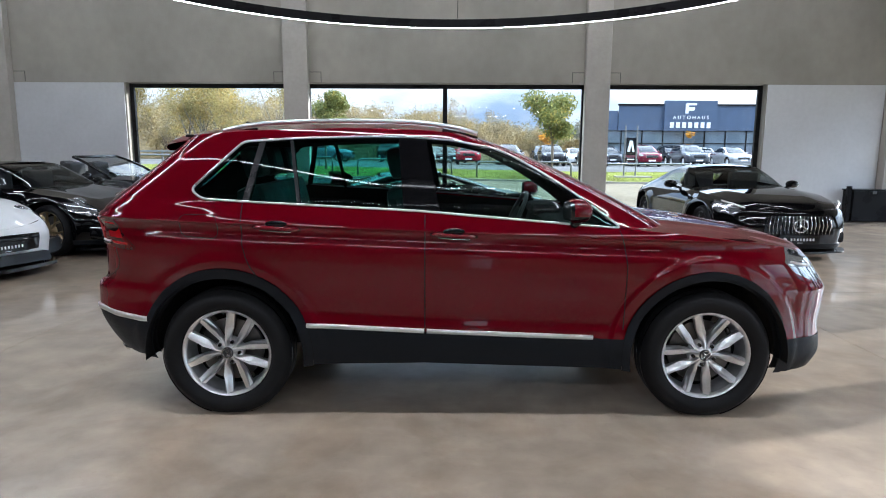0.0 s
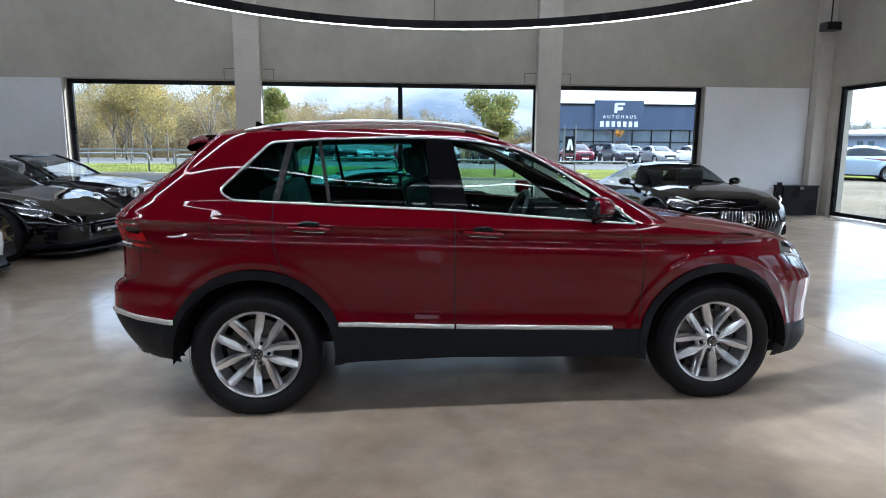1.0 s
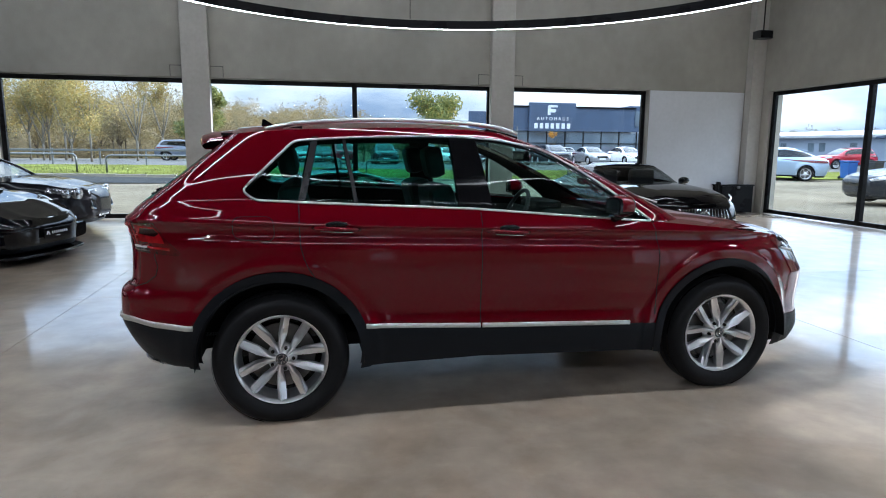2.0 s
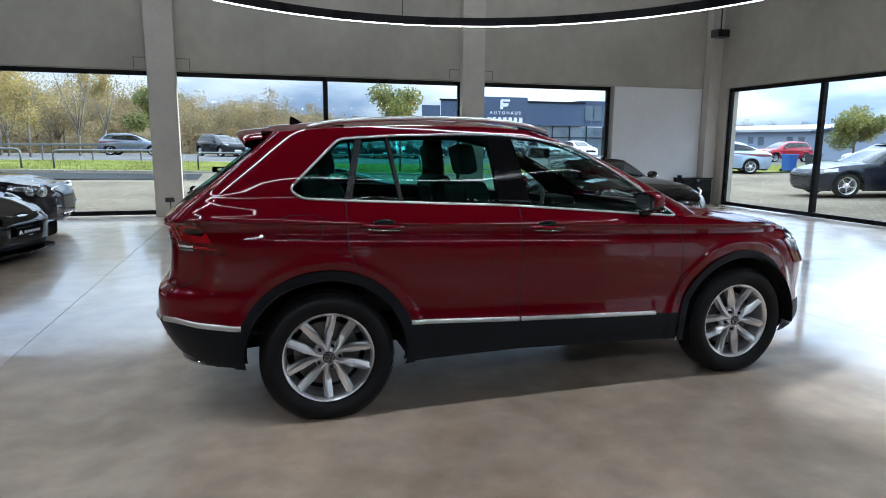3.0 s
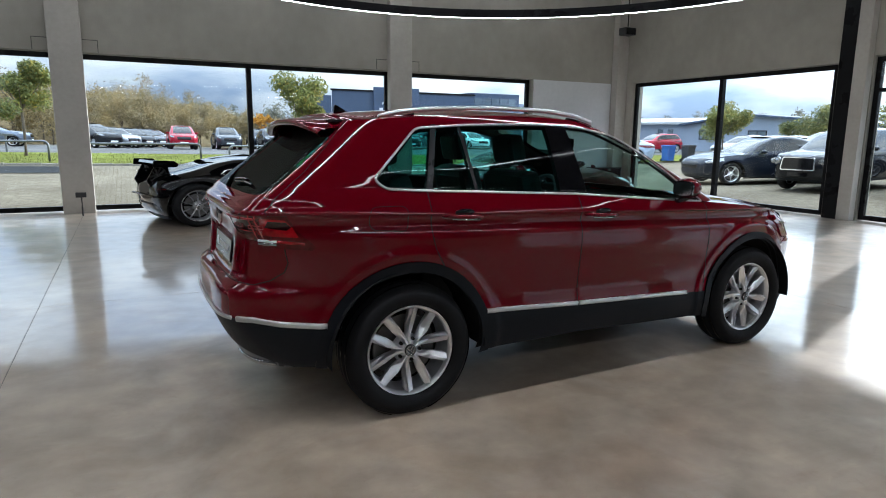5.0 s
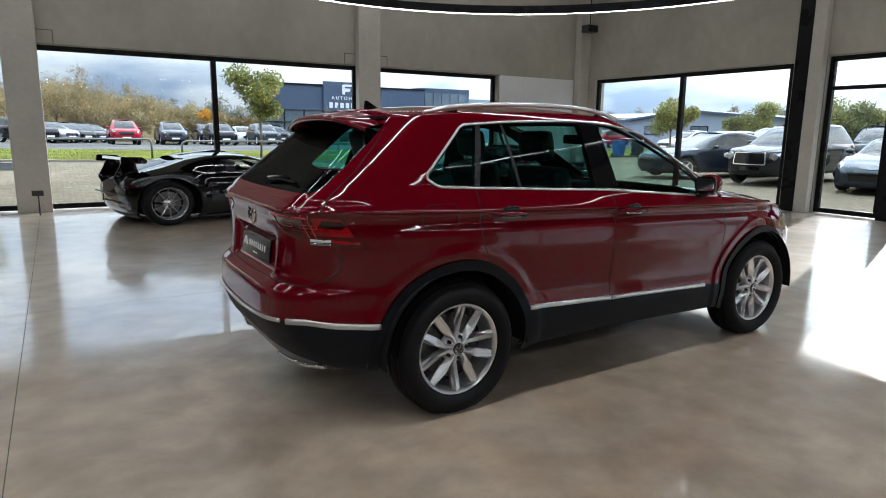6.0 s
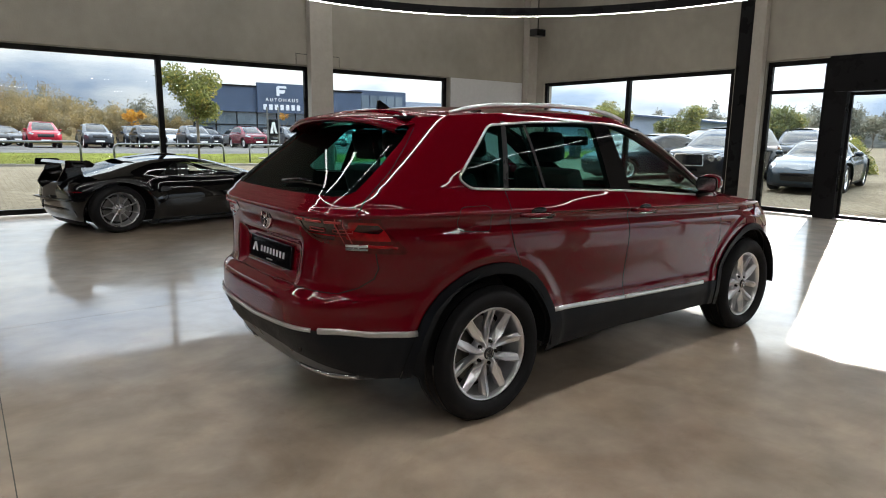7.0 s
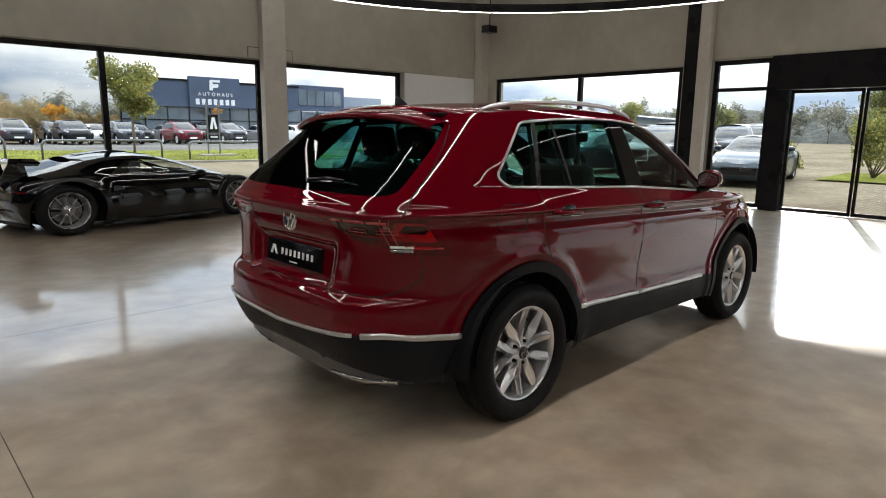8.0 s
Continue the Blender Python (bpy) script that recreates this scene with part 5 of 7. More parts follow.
KINDS = {
    # low sports coupe with a sloping back
    "coupe": dict(base=2.50, tire=0.345, rim=0.255, mid=1.05, tail=4.5, prow=4.2, screen_round=4.5,
        back=((0.10, -0.72), (0.25, -0.86), (0.50, -0.96), (0.70, -0.95), (0.80, -0.88), (0.86, -0.70), (0.95, -0.38), (1.08, 0.02), (1.18, 0.40), (1.26, 0.80)),
        nose=((0.08, 3.25), (0.20, 3.40), (0.45, 3.42), (0.60, 3.32), (0.70, 3.12), (0.80, 2.8), (1.0, 2.4)),
        screen=((0.80, 2.20), (0.88, 2.02), (1.00, 1.80), (1.12, 1.54), (1.20, 1.32), (1.26, 1.12)),
        width=((0.08, 0.80), (0.20, 0.90), (0.45, 0.93), (0.65, 0.93), (0.78, 0.89), (0.86, 0.83), (0.95, 0.75), (1.08, 0.66), (1.18, 0.58), (1.27, 0.45)),
        belt=((-0.4, 0.90), (0.3, 0.90), (1.05, 0.885), (1.95, 0.86)), edge=((0.20, 1.14), (0.6, 1.205), (1.0, 1.22), (1.25, 1.205)),
        lip=((1.95, 0.86), (2.3, 0.82), (2.7, 0.77), (3.0, 0.70), (3.2, 0.62)), lip_end=0.55,
        crown=((1.9, 0.90), (2.3, 0.86), (2.7, 0.80), (3.1, 0.69), (3.35, 0.58)),
        dlo=((0.10, 0.93), (1.05, 0.905), (1.88, 0.885), (1.62, 1.06), (1.32, 1.165), (0.95, 1.19), (0.60, 1.165), (0.25, 1.06)),
        rear=((0.50, 0.90), (0.50, 0.96), (0.42, 1.10)), rear_top=1.12, head=((2.86, 0.62), (2.72, 0.735), (3.02, 0.69), (3.18, 0.59), (3.10, 0.55)), lamp=((0.86, 0.72), (0.30, 0.74), (0.30, 0.68), (0.88, 0.64)), sill=0.22, roof=0.03, arch=0.045),
    "suv": dict(base=2.70, tire=0.36, rim=0.25, mid=1.1, tail=5.5, prow=5.0, screen_round=6.0,
        back=((0.25, -0.78), (0.45, -0.90), (0.65, -0.92), (0.95, -0.84), (1.10, -0.78), (1.20, -0.70), (1.45, -0.52), (1.62, -0.36)),
        nose=((0.20, 3.40), (0.45, 3.58), (0.70, 3.60), (0.90, 3.52), (1.0, 3.38), (1.2, 2.8)),
        screen=((0.95, 2.62), (1.06, 2.48), (1.25, 2.14), (1.42, 1.80), (1.55, 1.45), (1.64, 1.1)),
        width=((0.20, 0.84), (0.30, 0.90), (0.60, 0.93), (0.95, 0.93), (1.08, 0.88), (1.20, 0.83), (1.40, 0.74), (1.55, 0.66), (1.66, 0.52)),
        belt=((-0.9, 1.16), (1.1, 1.12), (2.2, 1.06)), edge=((-0.42, 1.56), (0.2, 1.60), (0.8, 1.61), (1.3, 1.58)),
        lip=((2.2, 1.06), (2.6, 1.03), (3.0, 0.99), (3.3, 0.94)), lip_end=0.90,
        crown=((2.1, 1.12), (2.5, 1.09), (3.0, 1.04), (3.3, 0.98), (3.5, 0.91)),
        dlo=((-0.45, 1.30), (-0.40, 1.20), (1.1, 1.15), (2.1, 1.09), (1.80, 1.36), (1.48, 1.51), (0.8, 1.55), (-0.15, 1.53)),
        rear=((0.70, 1.20), (0.68, 1.25), (0.58, 1.50)), rear_top=1.52, head=((3.02, 0.86), (3.06, 0.96), (3.30, 0.93), (3.48, 0.86), (3.44, 0.80)), lamp=((0.88, 1.08), (0.42, 1.06), (0.42, 0.95), (0.88, 0.92)), sill=0.34, roof=0.05, arch=0.05),
    "saloon": dict(base=2.80, tire=0.335, rim=0.24, mid=1.25, tail=5.0, prow=4.8, screen_round=5.5,
        back=((0.18, -0.86), (0.40, -0.98), (0.70, -1.02), (0.92, -0.98), (1.00, -0.85), (1.06, -0.62), (1.15, -0.34), (1.28, 0.06), (1.38, 0.42), (1.46, 0.8)),
        nose=((0.15, 3.50), (0.35, 3.66), (0.60, 3.66), (0.75, 3.56), (0.85, 3.38), (1.0, 3.0)),
        screen=((0.85, 2.55), (0.95, 2.38), (1.12, 2.05), (1.28, 1.72), (1.38, 1.42), (1.46, 1.1)),
        width=((0.15, 0.82), (0.25, 0.89), (0.55, 0.92), (0.85, 0.91), (0.95, 0.86), (1.06, 0.80), (1.25, 0.70), (1.38, 0.62), (1.47, 0.48)),
        belt=((-0.9, 1.02), (1.2, 0.98), (2.2, 0.92)), edge=((-0.1, 1.32), (0.4, 1.38), (0.9, 1.41), (1.4, 1.375)),
        lip=((2.2, 0.92), (2.6, 0.90), (3.0, 0.86), (3.35, 0.78)), lip_end=0.74,
        crown=((2.1, 0.98), (2.6, 0.95), (3.0, 0.90), (3.35, 0.82), (3.58, 0.75)),
        dlo=((-0.25, 1.10), (0.1, 1.05), (1.25, 1.01), (2.15, 0.95), (1.86, 1.17), (1.52, 1.31), (0.9, 1.36), (0.15, 1.28)),
        rear=((0.66, 1.05), (0.62, 1.10), (0.52, 1.30)), rear_top=1.32, head=((3.05, 0.72), (3.05, 0.81), (3.34, 0.77), (3.52, 0.70), (3.50, 0.65)), lamp=((0.88, 0.93), (0.40, 0.93), (0.40, 0.82), (0.88, 0.80)), sill=0.24, roof=0.045, arch=0.04),
}


def build_car(name, label, kind, coat, m, step=0.09, scale=(1, 1, 1), wheel_mat=None, spokes=5, style="v", group="", glazing=None, open_top=False, tweak=None, lod=1, tint=None):
    """A car of one of the kinds: body, doors, glass, lamps, wheels, mirrors."""
    k = dict(KINDS[kind])
    k.update(tweak or {})
    car = thing(name, label, "car", m @ Matrix.Diagonal((*scale, 1)), group)
    glazing = glazing or dark_glass
    back, nose, screen, width = curve(*k["back"]), curve(*k["nose"]), curve(*k["screen"]), curve(*k["width"])
    mid, base, hz = k["mid"], k["base"], k["tire"] - 0.008

    def extra(p):
        d = np.zeros_like(p)
        for cx in (0.0, base):
            r = np.hypot(p[..., 0] - cx, p[..., 2] - hz)
            d[..., 1] -= np.where(np.abs(p[..., 1]) > 0.5, np.exp(-(((r - k["tire"] - 0.09) / 0.10) ** 2)) * k["arch"], 0)
        return d

    shell = Hull(mid, back, screen, width, k["screen_round"], k["tail"], 0.0, 0.5, extra, 0.6)
    prow = Hull(mid, back, nose, width, k["prow"], k["tail"], 0.0, 0.5, extra, 0.6)
    belt, edge, lipz = line(*k["belt"]), curve(*k["edge"]), line(*k["lip"])

    def side(hull, pts):
        a = np.array(pts, float)
        return np.stack([hull.u_side(a[:, 0], a[:, 1]), a[:, 1]], -1)

    def ends(hull, pts, rear=True):
        a = np.array(pts, float)
        return np.stack([hull.u_end(a[:, 0], a[:, 1], rear), a[:, 1]], -1)

    def arc(cx):
        r = k["tire"] + 0.055
        return [(cx + r * math.cos(a), hz + r * math.sin(a)) for a in np.linspace(-0.9, math.pi + 0.9, 26)]

    tot = shell.total()
    um = float(shell.u_side(mid, 0.6))
    um3 = float(prow.u_side(mid, 0.6))
    z0 = k["sill"] - 0.06
    xs = np.linspace(mid, k["edge"][0][0], 18)
    top = k["rear_top"] + 0.02
    if open_top:
        xs2 = np.linspace(mid, k["belt"][0][0], 14)
        dom = [(um, z0), (tot, z0), (tot, belt(-0.9) - 0.02)] + [tuple(v) for v in side(shell, [(x, belt(x)) for x in xs2[::-1]])]
    else:
        dom = [(um, z0), (tot, z0), (tot, top)] + [tuple(v) for v in side(shell, [(x, edge(x)) for x in xs[::-1]])]
    dlo = side(shell, rounded(k["dlo"], 0.05, 3))
    lamp = [tuple(v) for v in ends(shell, k["lamp"])]
    rear = [(tot, k["rear"][0][1])] + [tuple(v) for v in ends(shell, k["rear"])] + [(tot, k["rear_top"])]
    regions = [(None, side(shell, arc(0.0))), ("side_window", dlo), ("tail_lamp", np.array(lamp)), ("rear_window", np.array(rear))]
    if open_top:
        regions = [regions[0], regions[2]]
    mats = {"body": coat, "side_window": glazing, "tail_lamp": lamp_red, "rear_window": glazing, "windscreen": glazing, "headlamp": lamp_clear, "windscreen_pillar": coat, "lower_trim": cladding}
    sill = [(um - 0.01, z0 - 0.01), (um - 0.01, k["sill"]), (tot + 0.01, k["sill"] + 0.02), (tot + 0.01, z0 - 0.01)]
    regions.append(("lower_trim", np.array(sill)))

    def emit(hull, dom, regions, names, whole):
        uz, got = cut_panels(np.array(dom), None, regions, step)
        P, N = hull.at(uz[:, 0], uz[:, 1]), hull.normals(uz[:, 0], uz[:, 1])
        for key, tris in got.items():
            if key == "lower_trim":
                cx = P[tris].mean(1)[:, 0]
                between = (cx > 0.2) & (cx < base - 0.2)
                for s in (0, 1):
                    if between.any():
                        panel("sill_trim", P, N, tris[between], cladding, car, s)
                if (~between).any():
                    panel("bumper_trim", P, N, tris[~between], cladding, car, 2)
            elif lod == 0 and key in ("side_window", "tail_lamp", "headlamp"):
                for s in (0, 1):
                    panel(names.get(key, key), P, N, tris, mats[key], car, s)
            else:
                panel(names.get(key, key), P, N, tris, mats[key], car, 2)
        solid = [got[g] for g in got if "window" not in g or "pillar" in g]
        solid = [got[g] for g in got if g not in ("side_window", "rear_window", "windscreen")]
        panel("lining", P, -N, np.concatenate(solid), trim_dark, car, 2, "", 0.03)

    emit(shell, dom, regions, {"body": "rear_body"}, ())
    if not open_top:
        dom = [(0.0, k["screen"][0][0] + 0.03)] + [tuple(v) for v in side(shell, [(x, belt(x) - 0.003) for x in np.linspace(k["screen"][0][1] - 0.18, mid, 14)])] + [tuple(v) for v in side(shell, [(x, edge(x)) for x in np.linspace(mid, k["edge"][-1][0] + 0.02, 8)])] + [(0.0, float(edge(9)))]
        wz = float(edge(9)) - 0.015
        ws = [(0.0, k["screen"][0][0] + 0.05)] + [tuple(v) for v in ends(shell, [(0.62, k["screen"][0][0] + 0.07), (0.60, k["screen"][2][0]), (0.50, wz)], False)] + [(0.0, wz)]
        emit(shell, dom, [("side_window", dlo), ("windscreen", np.array(ws))], {"body": "windscreen_pillar"}, ())
    xe = np.linspace(k["lip"][0][0], k["lip"][-1][0], 16)
    lip = [tuple(v) for v in side(prow, [(x, lipz(x)) for x in xe])] + [tuple(v) for v in ends(prow, [(0.35, (lipz(9) + k["lip_end"]) / 2)], False)] + [(0.0, k["lip_end"])]
    dom = [(0.0, z0), (um3, z0)] + [tuple(v) for v in side(prow, [(x, belt(x)) for x in np.linspace(mid, k["lip"][0][0], 12)])] + lip[1:]
    sill = [(um3 + 0.01, z0 - 0.01), (um3 + 0.01, k["sill"]), (-0.01, k["sill"] + 0.02), (-0.01, z0 - 0.01)]
    head = side(prow, k["head"])
    grille = [(-0.01, k["lip_end"] - 0.05)] + [tuple(v) for v in ends(prow, [(0.45, k["lip_end"] - 0.06), (0.42, k["lip_end"] - 0.24)], False)] + [(-0.01, k["lip_end"] - 0.25)]
    regions = [(None, side(prow, arc(base))), ("headlamp", head), ("grille", np.array(grille)), ("lower_trim", np.array(sill))]
    mats["grille"] = trim_black
    emit(prow, dom, regions, {"body": "front_body"}, ())
    t = np.linspace(-1, 1, 21)
    zc = curve(*k["crown"])
    rows = []
    for u, z in lip:
        p = prow.at(np.array([u]), np.array([z]))[0]
        yb, topz = abs(p[1]), max(float(zc(p[0])), z)
        rows.append(np.stack([np.full_like(t, p[0]), t * yb, z + (topz - z) * (1 - np.abs(t) ** 2.6) + 0.012 * np.exp(-(((np.abs(t) - 0.62) / 0.12) ** 2)) * min(1, yb)], -1))
    grid_cap(np.array(rows), 21, "bonnet", coat, car)
    x0 = k["lip"][0][0]
    rows = [np.stack([np.full_like(t, x), t * w, np.full_like(t, z) + 0.03 * (1 - t * t)], -1) for x, w, z in ((x0 - 0.25, 0.74, belt(x0) - 0.03), (x0 + 0.0, 0.80, belt(x0) - 0.01), (x0 + 0.14, 0.78, belt(x0) - 0.035))]
    grid_cap(np.array(rows), 21, "scuttle", trim_black, car)
    if not open_top:
        rows = []
        for x in np.linspace(k["edge"][0][0] - 0.05, k["edge"][-1][0], 24):
            z = float(edge(x))
            p = shell.at(np.array([float(shell.u_side(x, z))]), np.array([z]))[0]
            rows.append(np.stack([np.full_like(t, x), t * abs(p[1]), z + k["roof"] * (1 - np.abs(t) ** 2.4)], -1))
        grid_cap(np.array(rows), 21, "roof", coat, car)
    track = 0.785
    for cx in (0.0, base):
        for s in (-1, 1):
            make_wheel(car, pose(cx, s * track, hz, 0, 7 * spokes, 0 if s < 0 else 180), k["tire"], 0.23, k["rim"], spokes, wheel_mat or alloy, style, max(1, lod))
    part("underbody", boxed(float(shell.back(0.2)) + 0.25, base + 0.5, -0.64, 0.64, z0 + 0.02, z0 + 0.16), trim_dark, car)
    part("cabin", boxed(0.1, mid + 0.75, -0.62, 0.62, z0 + 0.17, float(belt(1.0)) - 0.04, 0.03), trim_dark, car)
    for y in (-0.36, 0.36):
        part("front_seat", boxed(mid - 0.12, mid + 0.06, y - 0.22, y + 0.22, float(belt(1.0)) - 0.2, float(belt(1.0)) + 0.22, 0.05), seat_leather, car)
    for s in (-1, 1):
        bm = bmesh.new()
        bmesh.ops.create_uvsphere(bm, u_segments=10, v_segments=8, radius=1.0, matrix=Matrix.Translation((x0 - 0.32, s * 0.96, float(belt(x0)) + 0.06)) @ Matrix.Diagonal((0.08, 0.105, 0.065, 1)))
        mirror = part("door_mirror", bm, coat, car, smoothed=True)
        part("mirror_foot", tube([(x0 - 0.30, s * 0.90, float(belt(x0)) + 0.02), (x0 - 0.28, s * 0.80, float(belt(x0)) - 0.01)], 0.022, 6), trim_black, mirror)
    return car, shell, prow, k


black_paint = paint("black_paint", (0.0022, 0.0022, 0.0026), 0.0, coat=1.0)
grey_paint = paint("graphite_paint", (0.010, 0.010, 0.012), 0.3)
white_paint = paint("white_paint", (0.75, 0.76, 0.78), 0.0)


def heading(x, y, deg, z=0.0):
    return pose(x, y, z, 0, 0, deg)


clear_cabin = glass("clear_cabin_glass", (0.50, 0.54, 0.55), grow_by=0.6)
pale_cabin = glass("pale_cabin_glass", (0.84, 0.88, 0.86), grow_by=0.6)


def grand_tourer():
    """Black long-bonnet coupe with an upright-bar grille."""
    car, shell, prow, k = build_car("sports_coupe", "glossy black grand-touring coupe with upright-bar grille", "coupe", black_paint, heading(4.55, 12.05, -88.6), 0.05, (1.02, 1.06, 1.0), dark_alloy, 5, "v", "showroom cars", clear_cabin, lod=0,
        tweak=dict(lip_end=0.66, lip=((1.75, 0.88), (2.2, 0.86), (2.7, 0.82), (3.0, 0.77), (3.2, 0.70)), crown=((1.7, 0.94), (2.3, 0.92), (2.7, 0.88), (3.1, 0.80), (3.38, 0.68)),
            nose=((0.08, 3.30), (0.20, 3.44), (0.45, 3.46), (0.62, 3.40), (0.74, 3.22), (0.84, 2.85), (1.0, 2.4)),
            screen=((0.80, 1.95), (0.88, 1.82), (1.00, 1.62), (1.12, 1.36), (1.20, 1.14), (1.26, 1.08)), edge=((0.0, 1.12), (0.4, 1.20), (0.8, 1.225), (1.12, 1.20)), belt=((-0.4, 0.93), (0.3, 0.93), (1.05, 0.91), (1.75, 0.88)),
            dlo=((0.0, 0.96), (0.9, 0.94), (1.68, 0.905), (1.42, 1.07), (1.15, 1.16), (0.8, 1.19), (0.45, 1.165), (0.15, 1.07)), head=((2.78, 0.70), (2.72, 0.785), (3.0, 0.755), (3.22, 0.67), (3.16, 0.60), (2.95, 0.62))))
    g = part("grille", prism(rounded([(-0.46, 0.36), (0.46, 0.36), (0.40, 0.62), (-0.40, 0.62)], 0.06), 3.40, 3.46, "x"), trim_black, car)
    for i in range(-8, 9):
        y = i * 0.05
        part("grille_bar", tube([(3.475, y * 0.95, 0.375), (3.492, y, 0.49), (3.472, y * 0.93, 0.61)], 0.009, 6, flat=0.7), chrome, g, smoothed=True)
    b = part("grille_badge", lathe([(0.095, 0.0), (0.095, 0.012), (0.083, 0.014), (0.080, 0.0)], 32, pose(3.50, 0, 0.49, 0, 90)), chrome, g, "round chrome emblem", smoothed=True)
    for a in (90, 210, 330):
        part("emblem_bar", tube([(3.508, 0, 0.49), (3.508, 0.085 * math.cos(radians(a)), 0.49 + 0.085 * math.sin(radians(a)))], 0.007, 6), chrome, b)
    dealer_plate(car, pose(3.50, 0, 0.30, 0, 0, 90))
    part("splitter", prism(rounded([(3.0, -0.88), (3.36, -0.68), (3.49, 0.0), (3.36, 0.68), (3.0, 0.88), (2.9, 0.0)], 0.1), 0.10, 0.125, "z"), trim_black, car)
    for s in (-1, 1):
        part("air_intake", prism(rounded([(0.46 * s, 0.22), (0.66 * s, 0.25), (0.65 * s, 0.40), (0.50 * s, 0.37)], 0.04), 3.10, 3.345, "x"), trim_black, car)
        part("light_bar", tube([(3.22, s * 0.60, 0.705), (3.08, s * 0.72, 0.755), (2.93, s * 0.79, 0.785)], 0.012, 6), plate_white, car, "white daylight bar")


race_alloy = material("alloy_satin", (0.42, 0.42, 0.43), 0.3, 0.85, vary=0.05, scale=20)


def hypercar():
    """Black mid-engined track car with a large rear wing."""
    car, shell, prow, k = build_car("track_car", "glossy black mid-engined track car with tall rear wing", "coupe", black_paint, heading(-1.80, 11.93, 13.4), 0.05, (1.13, 1.0, 1.0), race_alloy, 10, "i", "showroom cars", pale_cabin, lod=0,
        tweak=dict(back=((0.10, -0.34), (0.25, -0.46), (0.50, -0.52), (0.66, -0.51), (0.74, -0.46), (0.79, -0.36), (0.85, -0.20), (0.93, 0.10), (1.00, 0.35), (1.08, 0.8)),
            nose=((0.06, 3.30), (0.15, 3.42), (0.35, 3.40), (0.48, 3.26), (0.58, 3.0), (0.70, 2.6), (1.0, 2.2)),
            screen=((0.70, 2.42), (0.78, 2.20), (0.88, 1.92), (0.98, 1.60), (1.04, 1.36), (1.09, 1.08)),
            width=((0.06, 0.82), (0.15, 0.93), (0.45, 0.95), (0.60, 0.93), (0.72, 0.88), (0.80, 0.80), (0.90, 0.70), (1.00, 0.58), (1.10, 0.42)),
            belt=((-0.4, 0.76), (0.3, 0.76), (1.05, 0.74), (2.1, 0.70)), edge=((0.35, 0.985), (0.7, 1.035), (1.0, 1.045), (1.3, 1.02)),
            lip=((2.1, 0.70), (2.4, 0.685), (2.7, 0.66), (3.0, 0.56), (3.2, 0.46)), lip_end=0.40, crown=((2.0, 0.72), (2.4, 0.68), (2.8, 0.62), (3.1, 0.53), (3.32, 0.42)),
            dlo=((0.55, 0.80), (1.05, 0.775), (2.05, 0.745), (1.75, 0.89), (1.42, 0.985), (1.1, 1.01), (0.85, 0.98)), rear=((0.40, 0.80), (0.42, 0.84), (0.36, 0.95)), rear_top=0.965,
            head=((2.84, 0.55), (2.74, 0.63), (2.98, 0.57), (3.1, 0.48), (3.0, 0.46)), lamp=((0.70, 0.612), (0.45, 0.612), (0.45, 0.598), (0.70, 0.598)), sill=0.16, tire=0.345, rim=0.252, base=2.50, roof=0.05, arch=0.06))
    w = part("rear_wing", prism([(-0.48, 1.00), (-0.43, 1.035), (-0.25, 1.02), (-0.19, 0.985), (-0.27, 0.985), (-0.44, 0.995)], -0.56, 0.56), black_paint, car)
    for s in (-1, 1):
        part("end_plate", prism(rounded([(-0.51, 0.95), (-0.50, 1.05), (-0.23, 1.04), (-0.16, 0.98), (-0.19, 0.94)], 0.02), s * 0.56, s * 0.575), black_paint, w)
        part("wing_strut", prism(rounded([(-0.56, 0.72), (-0.50, 0.60), (-0.14, 0.70), (-0.24, 0.82), (-0.27, 0.99), (-0.42, 0.99)], 0.03), s * 0.34, s * 0.37), black_paint, w)
        part("side_skirt", boxed(0.45, 2.1, min(s * 0.80, s * 0.97), max(s * 0.80, s * 0.97), 0.09, 0.15, 0.015), trim_black, car)
        part("side_intake", prism(rounded([(0.50, 0.57), (0.66, 0.585), (0.62, 0.64), (0.52, 0.65)], 0.02), s * 0.955, s * 0.97), trim_black, car)
    d = part("diffuser", prism(rounded([(-0.50, -0.40), (-0.40, -0.72), (-0.02, -0.84), (-0.02, 0.84), (-0.40, 0.72), (-0.50, 0.40)], 0.08), 0.335, 0.36, "z"), trim_black, car, "gloss black diffuser with fins")
    part("diffuser_floor", prism([(-0.40, 0.33), (-0.34, 0.25), (-0.08, 0.12), (0.02, 0.12), (0.02, 0.33)], -0.66, 0.66), trim_black, d)
    for y in (-0.60, -0.36, -0.12, 0.12, 0.36, 0.60):
        part("fin", prism(rounded([(-0.47, 0.335), (-0.43, 0.25), (-0.16, 0.11), (-0.05, 0.11), (-0.10, 0.335)], 0.02), y - 0.008, y + 0.008), black_paint, d)
    part("tail_fin", boxed(-0.55, -0.46, -0.62, 0.62, 0.47, 0.495, 0.008), black_paint, car)
    part("roof_scoop", prism(rounded([(0.45, 1.06), (0.95, 1.12), (1.15, 1.095), (1.1, 1.06)], 0.02), -0.12, 0.12), trim_black, car)


